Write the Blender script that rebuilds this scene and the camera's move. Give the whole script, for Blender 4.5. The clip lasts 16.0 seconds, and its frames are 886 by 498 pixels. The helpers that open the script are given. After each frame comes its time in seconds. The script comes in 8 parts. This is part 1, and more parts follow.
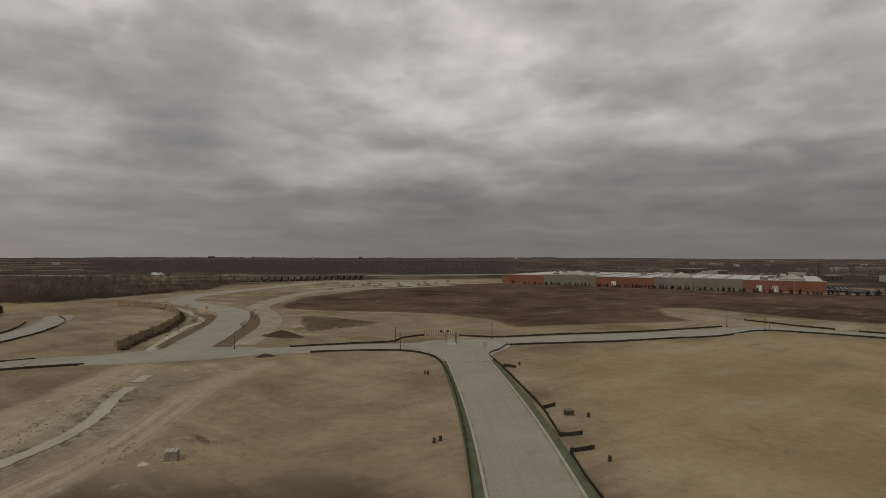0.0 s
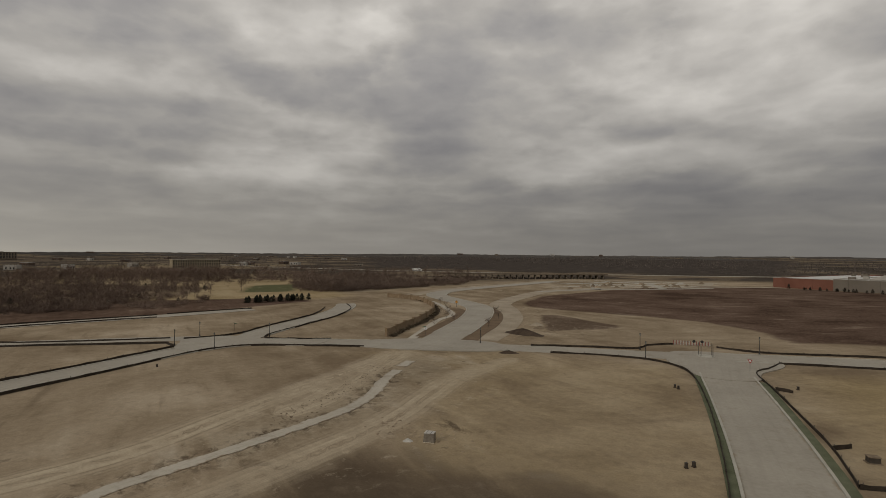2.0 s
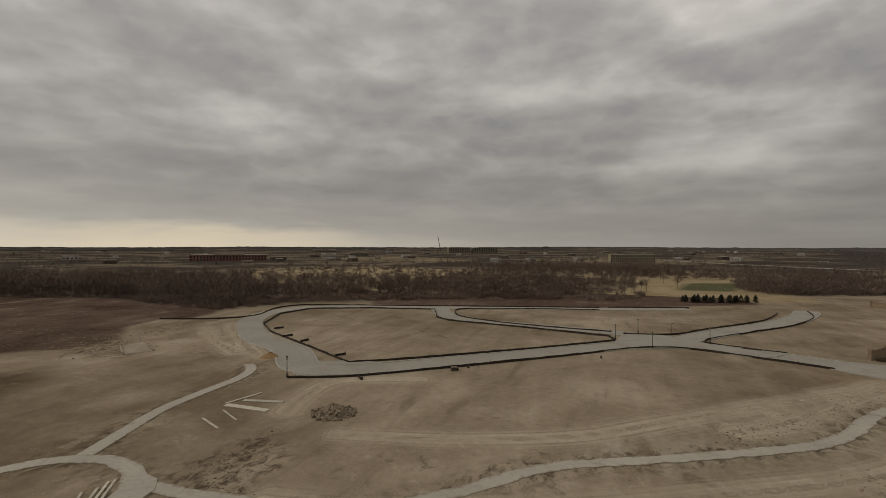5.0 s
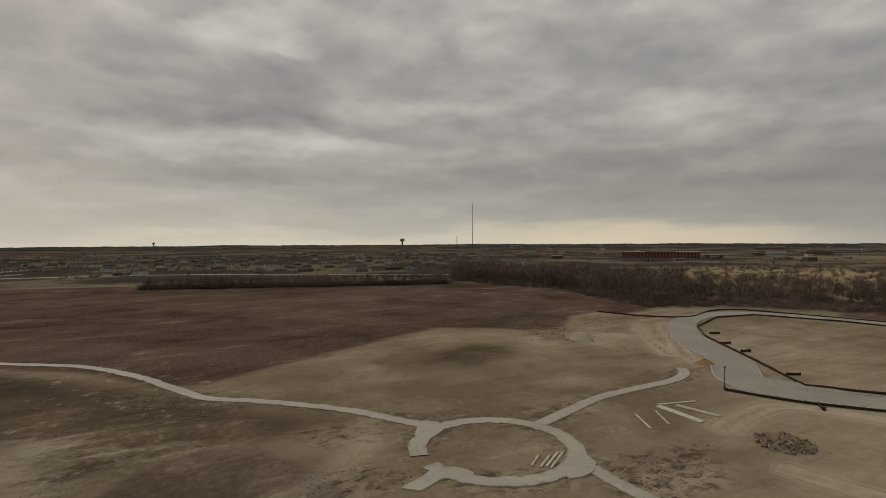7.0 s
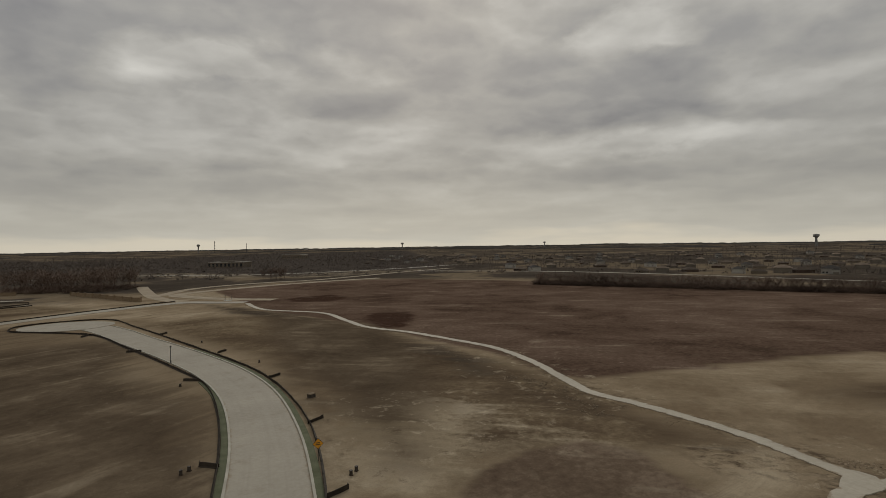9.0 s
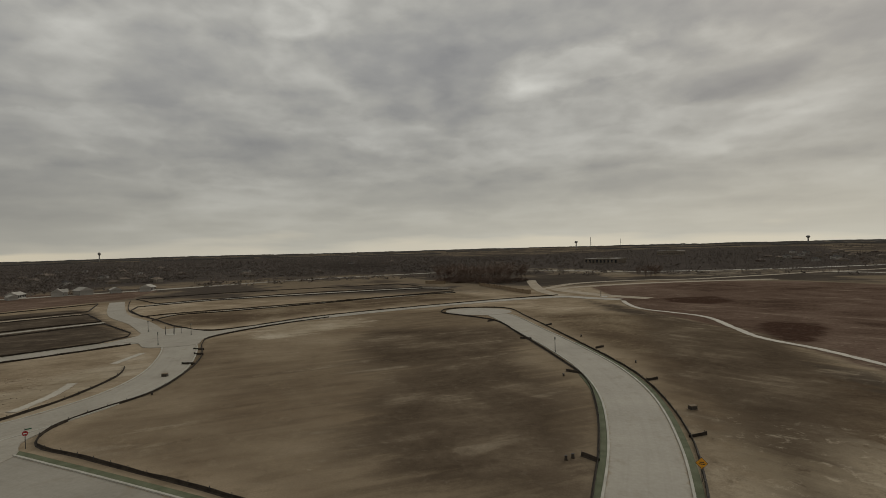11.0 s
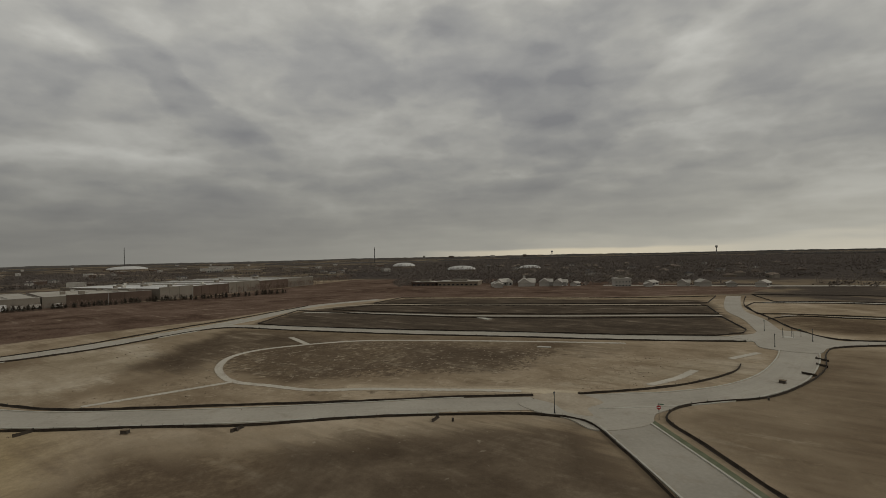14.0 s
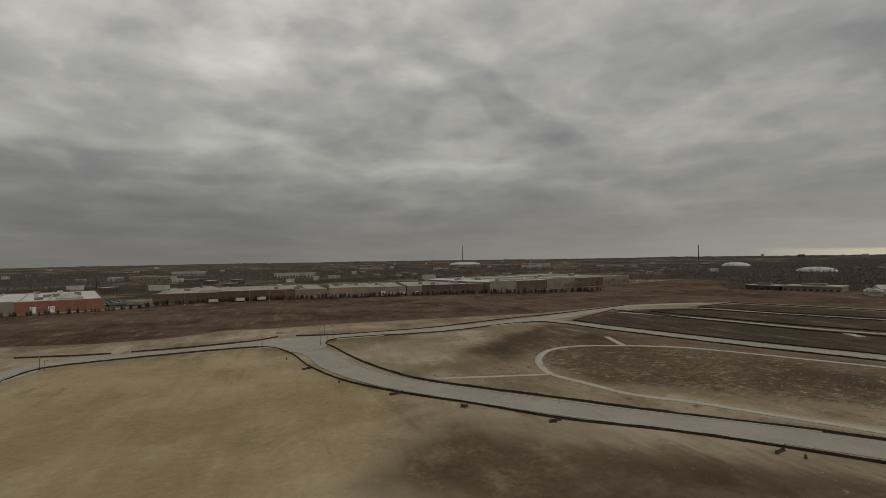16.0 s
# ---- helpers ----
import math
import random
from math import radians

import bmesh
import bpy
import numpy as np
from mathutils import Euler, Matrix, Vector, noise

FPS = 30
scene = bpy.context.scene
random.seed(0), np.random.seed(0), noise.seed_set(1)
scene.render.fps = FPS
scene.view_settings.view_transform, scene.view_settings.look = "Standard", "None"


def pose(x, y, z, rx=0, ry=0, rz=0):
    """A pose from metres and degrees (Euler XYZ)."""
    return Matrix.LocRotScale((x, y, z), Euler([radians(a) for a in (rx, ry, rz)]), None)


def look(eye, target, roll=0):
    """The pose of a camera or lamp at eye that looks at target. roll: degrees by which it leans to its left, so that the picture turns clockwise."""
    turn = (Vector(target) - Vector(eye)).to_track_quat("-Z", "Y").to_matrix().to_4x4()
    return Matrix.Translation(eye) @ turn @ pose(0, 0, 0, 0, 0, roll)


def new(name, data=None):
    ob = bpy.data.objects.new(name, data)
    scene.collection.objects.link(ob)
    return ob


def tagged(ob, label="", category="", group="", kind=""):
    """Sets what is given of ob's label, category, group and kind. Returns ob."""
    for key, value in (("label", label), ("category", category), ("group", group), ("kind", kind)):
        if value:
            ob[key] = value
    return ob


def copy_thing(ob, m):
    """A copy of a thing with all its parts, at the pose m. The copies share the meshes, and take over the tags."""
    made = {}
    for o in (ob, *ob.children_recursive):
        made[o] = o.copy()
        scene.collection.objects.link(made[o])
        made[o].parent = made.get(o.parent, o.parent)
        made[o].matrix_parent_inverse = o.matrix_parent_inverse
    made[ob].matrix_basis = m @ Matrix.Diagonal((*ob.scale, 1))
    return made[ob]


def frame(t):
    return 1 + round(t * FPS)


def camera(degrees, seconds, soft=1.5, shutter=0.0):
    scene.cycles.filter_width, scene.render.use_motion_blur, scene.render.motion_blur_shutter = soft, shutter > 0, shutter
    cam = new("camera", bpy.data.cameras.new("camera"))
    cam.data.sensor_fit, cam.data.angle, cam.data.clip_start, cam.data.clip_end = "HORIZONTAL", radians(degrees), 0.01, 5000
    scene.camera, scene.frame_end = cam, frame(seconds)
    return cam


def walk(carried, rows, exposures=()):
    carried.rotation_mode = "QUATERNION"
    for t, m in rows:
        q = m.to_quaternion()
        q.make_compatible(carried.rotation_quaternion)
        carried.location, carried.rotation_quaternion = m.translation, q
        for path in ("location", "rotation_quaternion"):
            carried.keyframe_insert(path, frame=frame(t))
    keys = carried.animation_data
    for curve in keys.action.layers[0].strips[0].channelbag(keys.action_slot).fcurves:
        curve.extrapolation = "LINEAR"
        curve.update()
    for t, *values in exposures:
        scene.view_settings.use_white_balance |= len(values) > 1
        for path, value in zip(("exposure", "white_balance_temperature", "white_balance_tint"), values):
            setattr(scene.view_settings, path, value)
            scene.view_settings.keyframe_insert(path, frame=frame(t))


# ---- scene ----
import itertools
cam = camera(80.8, 16.0, soft=0.6)
# seconds, eye x, y, z, heading, tilt, roll (metres and degrees): a drone that turns on the spot and climbs slowly
ROWS = [
    (0.0, 0.00, 0.00, 24.24, 0.00, 0.74, 0.12),
    (0.5, 0.02, 0.01, 24.49, 8.43, 0.64, 0.20),
    (1.0, 0.01, -0.00, 24.69, 15.08, 0.54, 0.30),
    (1.5, -0.08, 0.02, 24.94, 20.44, 0.47, 0.29),
    (2.0, -0.22, -0.01, 25.19, 25.87, 0.36, 0.40),
    (2.5, -0.44, -0.04, 25.44, 34.23, 0.26, 0.34),
    (3.0, -0.68, -0.19, 25.65, 42.64, 0.09, 0.42),
    (3.2, -0.79, -0.25, 25.73, 45.92, 0.08, 0.41),
    (5.3, -0.89, -0.61, 26.92, 77.10, -0.47, 0.07),
    (5.5, -0.91, -0.66, 27.00, 81.73, -0.46, 0.12),
    (6.0, -1.01, -0.76, 27.17, 94.57, -0.61, -0.06),
    (6.5, -1.10, -0.81, 27.37, 107.01, -0.70, -0.15),
    (7.0, -1.10, -0.82, 27.55, 116.13, -0.73, -0.29),
    (7.5, -1.05, -0.83, 27.70, 126.18, -0.71, -0.40),
    (8.0, -0.99, -0.83, 27.89, 136.31, -0.68, -0.58),
    (8.5, -0.83, -0.88, 28.13, 146.29, -0.61, -0.75),
    (9.0, -0.66, -0.93, 28.38, 156.24, -0.55, -0.83),
    (9.2, -0.61, -0.95, 28.48, 160.21, -0.53, -0.87),
    (11.3, -0.18, -0.55, 29.78, 201.65, -0.13, -1.52),
    (11.5, -0.10, -0.54, 29.91, 205.73, -0.07, -1.51),
    (12.0, 0.10, -0.52, 30.22, 216.70, 0.05, -1.53),
    (12.5, 0.11, -0.47, 30.60, 227.56, 0.18, -1.37),
    (13.0, -0.00, -0.49, 30.93, 237.66, 0.33, -1.27),
    (13.5, -0.08, -0.53, 31.22, 247.90, 0.44, -1.24),
    (14.0, -0.06, -0.52, 31.45, 256.92, 0.57, -1.21),
    (14.5, 0.00, -0.47, 31.67, 265.85, 0.67, -1.14),
    (15.0, 0.06, -0.42, 31.87, 274.55, 0.77, -1.02),
    (15.5, 0.12, -0.36, 31.93, 282.62, 0.87, -0.93),
    (16.0, 0.13, -0.28, 31.91, 290.54, 0.93, -0.87),
]
walk(cam, [(t, pose(x, y, z, 90 + tilt, 0, turn) @ pose(0, 0, 0, 0, 0, roll)) for t, x, y, z, turn, tilt, roll in ROWS],
     exposures=[(0.0, 0.0, 6650, 11.0), (6.5, 0.0, 6650, 11.0), (9.0, 0.0, 6550, 8.5), (12.0, 0.0, 6500, 7.0), (16.0, 0.0, 6500, 7.0)])

# ---- light: an overcast winter sky, brightest towards the south-west ----
SUN_TURN, SUN_HEIGHT = 158.0, 28.0


def link(tree, a, b):
    tree.links.new(a, b)


def math_node(tree, op, a, b=None, c=None, clamp=False):
    n = tree.nodes.new("ShaderNodeMath")
    n.operation, n.use_clamp = op, clamp
    for i, v in enumerate((a, b, c)):
        if v is None:
            continue
        if isinstance(v, (int, float)):
            n.inputs[i].default_value = v
        else:
            link(tree, v, n.inputs[i])
    return n.outputs[0]


def noise_node(tree, vector, scale, detail=5.0, rough=0.55, distort=0.0, kind="FBM"):
    n = tree.nodes.new("ShaderNodeTexNoise")
    n.noise_type = kind
    n.inputs["Scale"].default_value, n.inputs["Detail"].default_value = scale, detail
    n.inputs["Roughness"].default_value, n.inputs["Distortion"].default_value = rough, distort
    if vector is not None:
        link(tree, vector, n.inputs["Vector"])
    return n.outputs["Fac"]


def ramp_node(tree, value, stops, mode="LINEAR"):
    n = tree.nodes.new("ShaderNodeValToRGB")
    n.color_ramp.interpolation = mode
    e = n.color_ramp.elements
    while len(e) < len(stops):
        e.new(0.5)
    for el, (p, col) in zip(e, stops):
        el.position = p
        el.color = (*col, 1) if len(col) == 3 else col
    link(tree, value, n.inputs["Fac"])
    return n.outputs["Color"]


def mix_node(tree, fac, a, b, mode="MIX"):
    n = tree.nodes.new("ShaderNodeMix")
    n.data_type, n.blend_type = "RGBA", mode
    for sock, v in ((n.inputs["Factor"], fac), (n.inputs["A"], a), (n.inputs["B"], b)):
        if isinstance(v, (int, float)):
            sock.default_value = v
        elif isinstance(v, tuple):
            sock.default_value = (*v, 1) if len(v) == 3 else v
        else:
            link(tree, v, sock)
    return n.outputs["Result"]


def vec_node(tree, op, a, b=None):
    n = tree.nodes.new("ShaderNodeVectorMath")
    n.operation = op
    for i, v in enumerate((a, b)):
        if v is None:
            continue
        if isinstance(v, tuple):
            n.inputs[i].default_value = v
        else:
            link(tree, v, n.inputs[i])
    return n.outputs["Vector"] if op not in ("DOT_PRODUCT", "LENGTH") else n.outputs["Value"]


world = bpy.data.worlds.new("overcast_sky")
scene.world = world
world.use_nodes = True
wt = world.node_tree
wt.nodes.clear()
sky = wt.nodes.new("ShaderNodeTexSky")
sky.sky_type, sky.sun_disc = "NISHITA", False
sky.sun_elevation, sky.sun_rotation = radians(SUN_HEIGHT), radians(-SUN_TURN)
sky.air_density, sky.dust_density = 1.0, 3.0
coord = wt.nodes.new("ShaderNodeTexCoord").outputs["Generated"]
split = wt.nodes.new("ShaderNodeSeparateXYZ")
link(wt, coord, split.inputs[0])
up = math_node(wt, "MAXIMUM", split.outputs["Z"], 0.0)
# the cloud deck, crowding together towards the horizon: turn and the logarithm of height
level = math_node(wt, "SQRT", math_node(wt, "ADD", math_node(wt, "MULTIPLY", split.outputs["X"], split.outputs["X"]), math_node(wt, "MULTIPLY_ADD", split.outputs["Y"], split.outputs["Y"], 0.0001)))
deck = wt.nodes.new("ShaderNodeCombineXYZ")
link(wt, math_node(wt, "DIVIDE", split.outputs["X"], level), deck.inputs["X"])
link(wt, math_node(wt, "DIVIDE", split.outputs["Y"], level), deck.inputs["Y"])
link(wt, math_node(wt, "MULTIPLY", math_node(wt, "LOGARITHM", math_node(wt, "ADD", up, 0.14), math.e), 0.95), deck.inputs["Z"])
swirl = wt.nodes.new("ShaderNodeTexNoise")
swirl.inputs["Scale"].default_value, swirl.inputs["Detail"].default_value = 2.6, 3.0
link(wt, deck.outputs[0], swirl.inputs["Vector"])
layer = vec_node(wt, "ADD", deck.outputs[0], vec_node(wt, "MULTIPLY", vec_node(wt, "SUBTRACT", swirl.outputs["Color"], (0.5, 0.5, 0.5)), (0.10, 0.10, 0.16)))
raised = vec_node(wt, "ADD", layer, (0.0, 0.0, 0.07))
big = noise_node(wt, vec_node(wt, "ADD", layer, (5.3, 1.2, 0.0)), 1.6, 3.0, 0.45)
mid = noise_node(wt, vec_node(wt, "ADD", layer, (9.4, 2.3, 4.0)), 4.6, 3.5, 0.45)
above = noise_node(wt, vec_node(wt, "ADD", raised, (9.4, 2.3, 4.0)), 4.6, 3.5, 0.45)
lumps = vec_node(wt, "MULTIPLY", vec_node(wt, "ADD", coord, vec_node(wt, "MULTIPLY", swirl.outputs["Color"], (0.05, 0.05, 0.03))), (1.0, 1.0, 2.1))
puff = noise_node(wt, lumps, 8.0, 5.0, 0.48)
shade_side = math_node(wt, "SUBTRACT", puff, noise_node(wt, vec_node(wt, "ADD", lumps, (0.0, 0.0, 0.05)), 8.0, 5.0, 0.48))
lit = math_node(wt, "SUBTRACT", mid, above)
cloud = math_node(wt, "ADD", math_node(wt, "MULTIPLY", big, 0.28), math_node(wt, "MULTIPLY", mid, 0.34))
cloud = math_node(wt, "MULTIPLY_ADD", math_node(wt, "MULTIPLY_ADD", puff, 0.24, 0.07), 1.0, cloud)
cloud = math_node(wt, "MULTIPLY_ADD", shade_side, 0.14, math_node(wt, "MULTIPLY_ADD", lit, 0.12, cloud))
fray = wt.nodes.new("ShaderNodeTexNoise")
fray.inputs["Scale"].default_value, fray.inputs["Detail"].default_value, fray.inputs["Roughness"].default_value = 6.0, 6.0, 0.55
link(wt, vec_node(wt, "MULTIPLY", coord, (1.0, 1.0, 2.0)), fray.inputs["Vector"])
heaps = wt.nodes.new("ShaderNodeTexVoronoi")
heaps.feature = "SMOOTH_F1"
heaps.inputs["Scale"].default_value, heaps.inputs["Detail"].default_value, heaps.inputs["Roughness"].default_value = 6.0, 2.0, 0.45
heaps.inputs["Smoothness"].default_value = 0.4
rows = wt.nodes.new("ShaderNodeCombineXYZ")
link(wt, math_node(wt, "DIVIDE", split.outputs["X"], level), rows.inputs["X"])
link(wt, math_node(wt, "DIVIDE", split.outputs["Y"], level), rows.inputs["Y"])
link(wt, math_node(wt, "MULTIPLY", math_node(wt, "LOGARITHM", math_node(wt, "ADD", up, 0.12), math.e), 1.25), rows.inputs["Z"])
link(wt, vec_node(wt, "ADD", rows.outputs[0], vec_node(wt, "MULTIPLY", vec_node(wt, "SUBTRACT", fray.outputs["Color"], (0.5, 0.5, 0.5)), (0.26, 0.26, 0.20))), heaps.inputs["Vector"])
cloud = math_node(wt, "MULTIPLY_ADD", math_node(wt, "SUBTRACT", heaps.outputs["Distance"], 0.765), 0.24, cloud)
cloud = math_node(wt, "MULTIPLY_ADD", cloud, 0.62, 0.19)
# the larger masses and breaks of the deck, by their bearing: turn, height, half width, half height (degrees), tilt, weight (dark below nought)
NORTH_DECK = [(40, 22, 9, 4, 0, 1.0), (26.5, 19.5, 7.5, 4, 0, -1.3), (40, 16.8, 12, 2.6, 0, -1.1), (28.5, 12.6, 6.5, 5, -25, -1.0), (-7, 17.5, 17, 6, 0, 1.3), (-7, 24, 10, 4, 0, 0.8), (-27, 17, 18, 4, 12, -1.1), (10.5, 20.5, 11, 5, 0, -0.5), (10.5, 10.3, 13, 3, 0, 0.8), (-33, 12.6, 16, 3, 0, 0.9),
              (5, 4.8, 24, 3.2, 0, -1.0), (2, 4.0, 11, 1.3, 0, -0.9), (-27, 6.4, 17, 3.2, 0, -1.4), (-47, 5.3, 15, 3.8, -5, -1.7), (43, 11.5, 10, 3.5, 0, 0.8)]
EAST_DECK = [(-92, 6, 14, 4, 0, -0.35), (-110, 6, 12, 4, 0, -0.3), (-58, 16, 10, 5, 0, -0.8), (-47, 20.5, 5, 4.5, 0, 0.7), (-76, 16.5, 12, 2.0, 26, -1.1), (-99, 20.5, 15, 4.2, 0, -1.0), (-71.5, 8.7, 9, 1.9, 0, 0.8), (-71, 3.2, 28, 1.7, 0, -0.6), (-112, 16, 6, 2.4, 0, -0.8), (-121, 13.4, 16, 6, 0, -0.5), (-117.5, 5, 13, 4.5, 0, -0.9), (-76, 4.4, 13, 4, 0, -0.7), (-62, 22, 10, 3, 0, -0.4)]
WEST_DECK = [(66, 18, 17, 8, 0, -0.6), (58, 12, 14, 4, 0, -0.9), (56.5, 16.6, 10, 2.6, 0, 0.9), (75, 20, 8, 2.2, 0, 0.8), (89.6, 17.5, 9, 5, 0, -0.8), (92.5, 13, 8, 2, 0, 0.7), (70, 4, 27, 4, 0, -1.0), (47.5, 8.4, 9, 3.2, 0, 0.7), (99.7, 5, 22, 2.8, 0, -1.0), (112, 21.4, 5, 2.2, 0, 1.0), (121, 18.5, 16, 5, 0, -0.4), (109, 15, 10, 3, 0, 0.4)]
SOUTH_DECK = [(177, 18, 6, 2, 0, 0.8), (163, 19.5, 7, 2, 0, 0.8), (135, 21, 7, 2, 0, 0.7), (174, 10, 11, 1.6, 0, 0.7), (138, 11, 12, 1.6, 0, 0.7), (150, 9, 9, 1.4, 0, 0.6), (152, 22, 12, 4, 0, -0.6), (168, 18, 16, 6, 0, -0.5), (131, 12.4, 13, 1.8, 0, -0.8), (131, 10, 11, 1.8, 0, 0.9), (141, 17.4, 10, 2.8, 0, -0.9), (138, 20.4, 8, 2, 0, 0.9), (145, 14, 14, 2, 0, -0.8), (135.6, 7.6, 12, 1.5, 0, -0.7), (161, 19, 9, 2.2, 0, 0.2), (166, 23, 11, 3.4, 0, -1.1), (167, 11.3, 9, 3.2, 0, 0.9)]
SOUTH_EAST_DECK = [(182.5, 18, 7, 2.6, 0, 1.7), (188, 22.5, 16, 4, 0, -0.8), (174, 16, 8, 3, 0, 0.6), (174, 9.7, 7, 1.8, 0, -0.8), (185.5, 5.8, 12, 2.0, -6, -0.9), (196.5, 18.2, 10, 6, 0, -1.2), (211.4, 23, 4.5, 2.2, 0, 1.4), (212, 9.7, 8, 2, 0, -0.8), (215, 5.2, 13, 2.4, -12, 0.8), (227, 11.7, 8, 1.7, 0, 0.8), (235, 9.4, 8, 1.8, -14, 0.8), (246, 18, 6, 6, 30, -0.9), (200, 11.5, 12, 2.2, 10, 0.6)]
warp = vec_node(wt, "MULTIPLY", vec_node(wt, "SUBTRACT", swirl.outputs["Color"], (0.5, 0.5, 0.5)), (8.0, 3.5, 0.0))
warp = vec_node(wt, "ADD", warp, vec_node(wt, "MULTIPLY", vec_node(wt, "SUBTRACT", fray.outputs["Color"], (0.5, 0.5, 0.5)), (9.0, 5.0, 0.0)))
bearing = math_node(wt, "MULTIPLY", math_node(wt, "ARCTAN2", math_node(wt, "MULTIPLY", split.outputs["X"], -1.0), split.outputs["Y"]), 57.29578)
height = math_node(wt, "MULTIPLY", math_node(wt, "ARCSINE", up), 57.29578)
masses = 0.0
for front, decks in ((True, (NORTH_DECK, EAST_DECK, WEST_DECK)), (False, (SOUTH_DECK, SOUTH_EAST_DECK))):
    place = wt.nodes.new("ShaderNodeCombineXYZ")
    link(wt, bearing if front else math_node(wt, "WRAP", bearing, 360.0, 0.0), place.inputs["X"])
    link(wt, height, place.inputs["Y"])
    at_sky = vec_node(wt, "ADD", place.outputs[0], warp)
    for turn_, high_, wide_, tall_, tilt_, much_ in itertools.chain(*decks):
        fit_in = wt.nodes.new("ShaderNodeMapping")
        fit_in.vector_type = "TEXTURE"
        fit_in.inputs["Location"].default_value = (turn_, high_, 0.0)
        fit_in.inputs["Rotation"].default_value = (0.0, 0.0, radians(tilt_))
        fit_in.inputs["Scale"].default_value = (1.15 * wide_, 1.15 * tall_, 1.0)
        link(wt, at_sky, fit_in.inputs["Vector"])
        ball = wt.nodes.new("ShaderNodeTexGradient")
        ball.gradient_type = "SPHERICAL"
        link(wt, fit_in.outputs[0], ball.inputs["Vector"])
        masses = math_node(wt, "MULTIPLY_ADD", math_node(wt, "SMOOTH_MIN", math_node(wt, "MULTIPLY", ball.outputs["Fac"], 2.4), 1.0, 0.3), 0.8 * much_, masses)
masses = math_node(wt, "MINIMUM", math_node(wt, "MAXIMUM", masses, -1.0), 1.0)
cloud = math_node(wt, "MULTIPLY_ADD", masses, 0.098, cloud)
tone = ramp_node(wt, cloud, [(0.30, (0.205, 0.202, 0.208)), (0.43, (0.282, 0.275, 0.268)), (0.505, (0.345, 0.334, 0.314)), (0.58, (0.425, 0.412, 0.386)), (0.72, (0.590, 0.574, 0.538))])
# the deck darkens lower down, where one looks along its underside
toward = vec_node(wt, "DOT_PRODUCT", coord, (-math.sin(radians(SUN_TURN)), math.cos(radians(SUN_TURN)), 0.0))
glow = math_node(wt, "MULTIPLY_ADD", toward, 0.05, 1.03)
glow = math_node(wt, "MULTIPLY", glow, math_node(wt, "MULTIPLY_ADD", math_node(wt, "DIVIDE", up, 0.34, clamp=True), math_node(wt, "MULTIPLY_ADD", toward, -0.22, 0.52), math_node(wt, "MULTIPLY_ADD", toward, 0.09, 0.63)))
tone = mix_node(wt, 1.0, tone, glow, "MULTIPLY")
# haze along the horizon, with a pale gap under the deck on the sun's side
haze = math_node(wt, "POWER", math_node(wt, "SUBTRACT", 1.0, math_node(wt, "DIVIDE", up, 0.22), clamp=True), 1.8)
tone = mix_node(wt, math_node(wt, "MULTIPLY", haze, 0.78), tone, mix_node(wt, math_node(wt, "MULTIPLY_ADD", toward, 0.47, 0.43, clamp=True), (0.172, 0.166, 0.154), (0.66, 0.625, 0.535)))
rim = math_node(wt, "MULTIPLY_ADD", mid, 0.10, -0.025)
gap = math_node(wt, "DIVIDE", math_node(wt, "SUBTRACT", rim, up), 0.022, clamp=True)
gap = math_node(wt, "MULTIPLY", gap, math_node(wt, "MULTIPLY_ADD", toward, 0.9, 0.15, clamp=True))
tone = mix_node(wt, math_node(wt, "MULTIPLY", gap, 0.6), tone, (0.69, 0.615, 0.485))
# a thin warm line of clear sky where the deck ends, in two stretches of the horizon
for turn_, wide_, high_, much_ in ((243.0, 0.955, 0.0075, 0.6), (97.0, 0.945, 0.042, 0.62)):
    way = vec_node(wt, "DOT_PRODUCT", coord, (-math.sin(radians(turn_)), math.cos(radians(turn_)), 0.0))
    near_it = math_node(wt, "MULTIPLY_ADD", way, 1.0 / (1.0 - wide_), -wide_ / (1.0 - wide_), clamp=True)
    low = math_node(wt, "DIVIDE", math_node(wt, "SUBTRACT", math_node(wt, "MULTIPLY", mid, 2.0 * high_), up), 0.5 * high_, clamp=True)
    tone = mix_node(wt, math_node(wt, "MULTIPLY", math_node(wt, "MULTIPLY", low, near_it), much_), tone, (0.74, 0.635, 0.46))
deck_light = wt.nodes.new("ShaderNodeBackground")
link(wt, tone, deck_light.inputs["Color"])
deck_light.inputs["Strength"].default_value = 1.0
clear = wt.nodes.new("ShaderNodeBackground")
link(wt, sky.outputs[0], clear.inputs["Color"])
clear.inputs["Strength"].default_value = 0.06
both = wt.nodes.new("ShaderNodeMixShader")
both.inputs[0].default_value = 0.97
link(wt, clear.outputs[0], both.inputs[1])
link(wt, deck_light.outputs[0], both.inputs[2])
wout = wt.nodes.new("ShaderNodeOutputWorld")
link(wt, both.outputs[0], wout.inputs["Surface"])

sun = new("sun", bpy.data.lights.new("sun", "SUN"))
sun.data.energy, sun.data.angle, sun.data.color = 0.8, radians(25), (1.0, 0.95, 0.88)
sun.matrix_world = look((0, 0, 60), (math.sin(radians(SUN_TURN)) * 100, -math.cos(radians(SUN_TURN)) * 100, 60 - 100 * math.tan(radians(SUN_HEIGHT))))

# ---- materials ----


def material(name, build):
    m = bpy.data.materials.new(name)
    m.use_nodes = True
    t = m.node_tree
    bsdf = t.nodes["Principled BSDF"]
    build(t, bsdf)
    return m


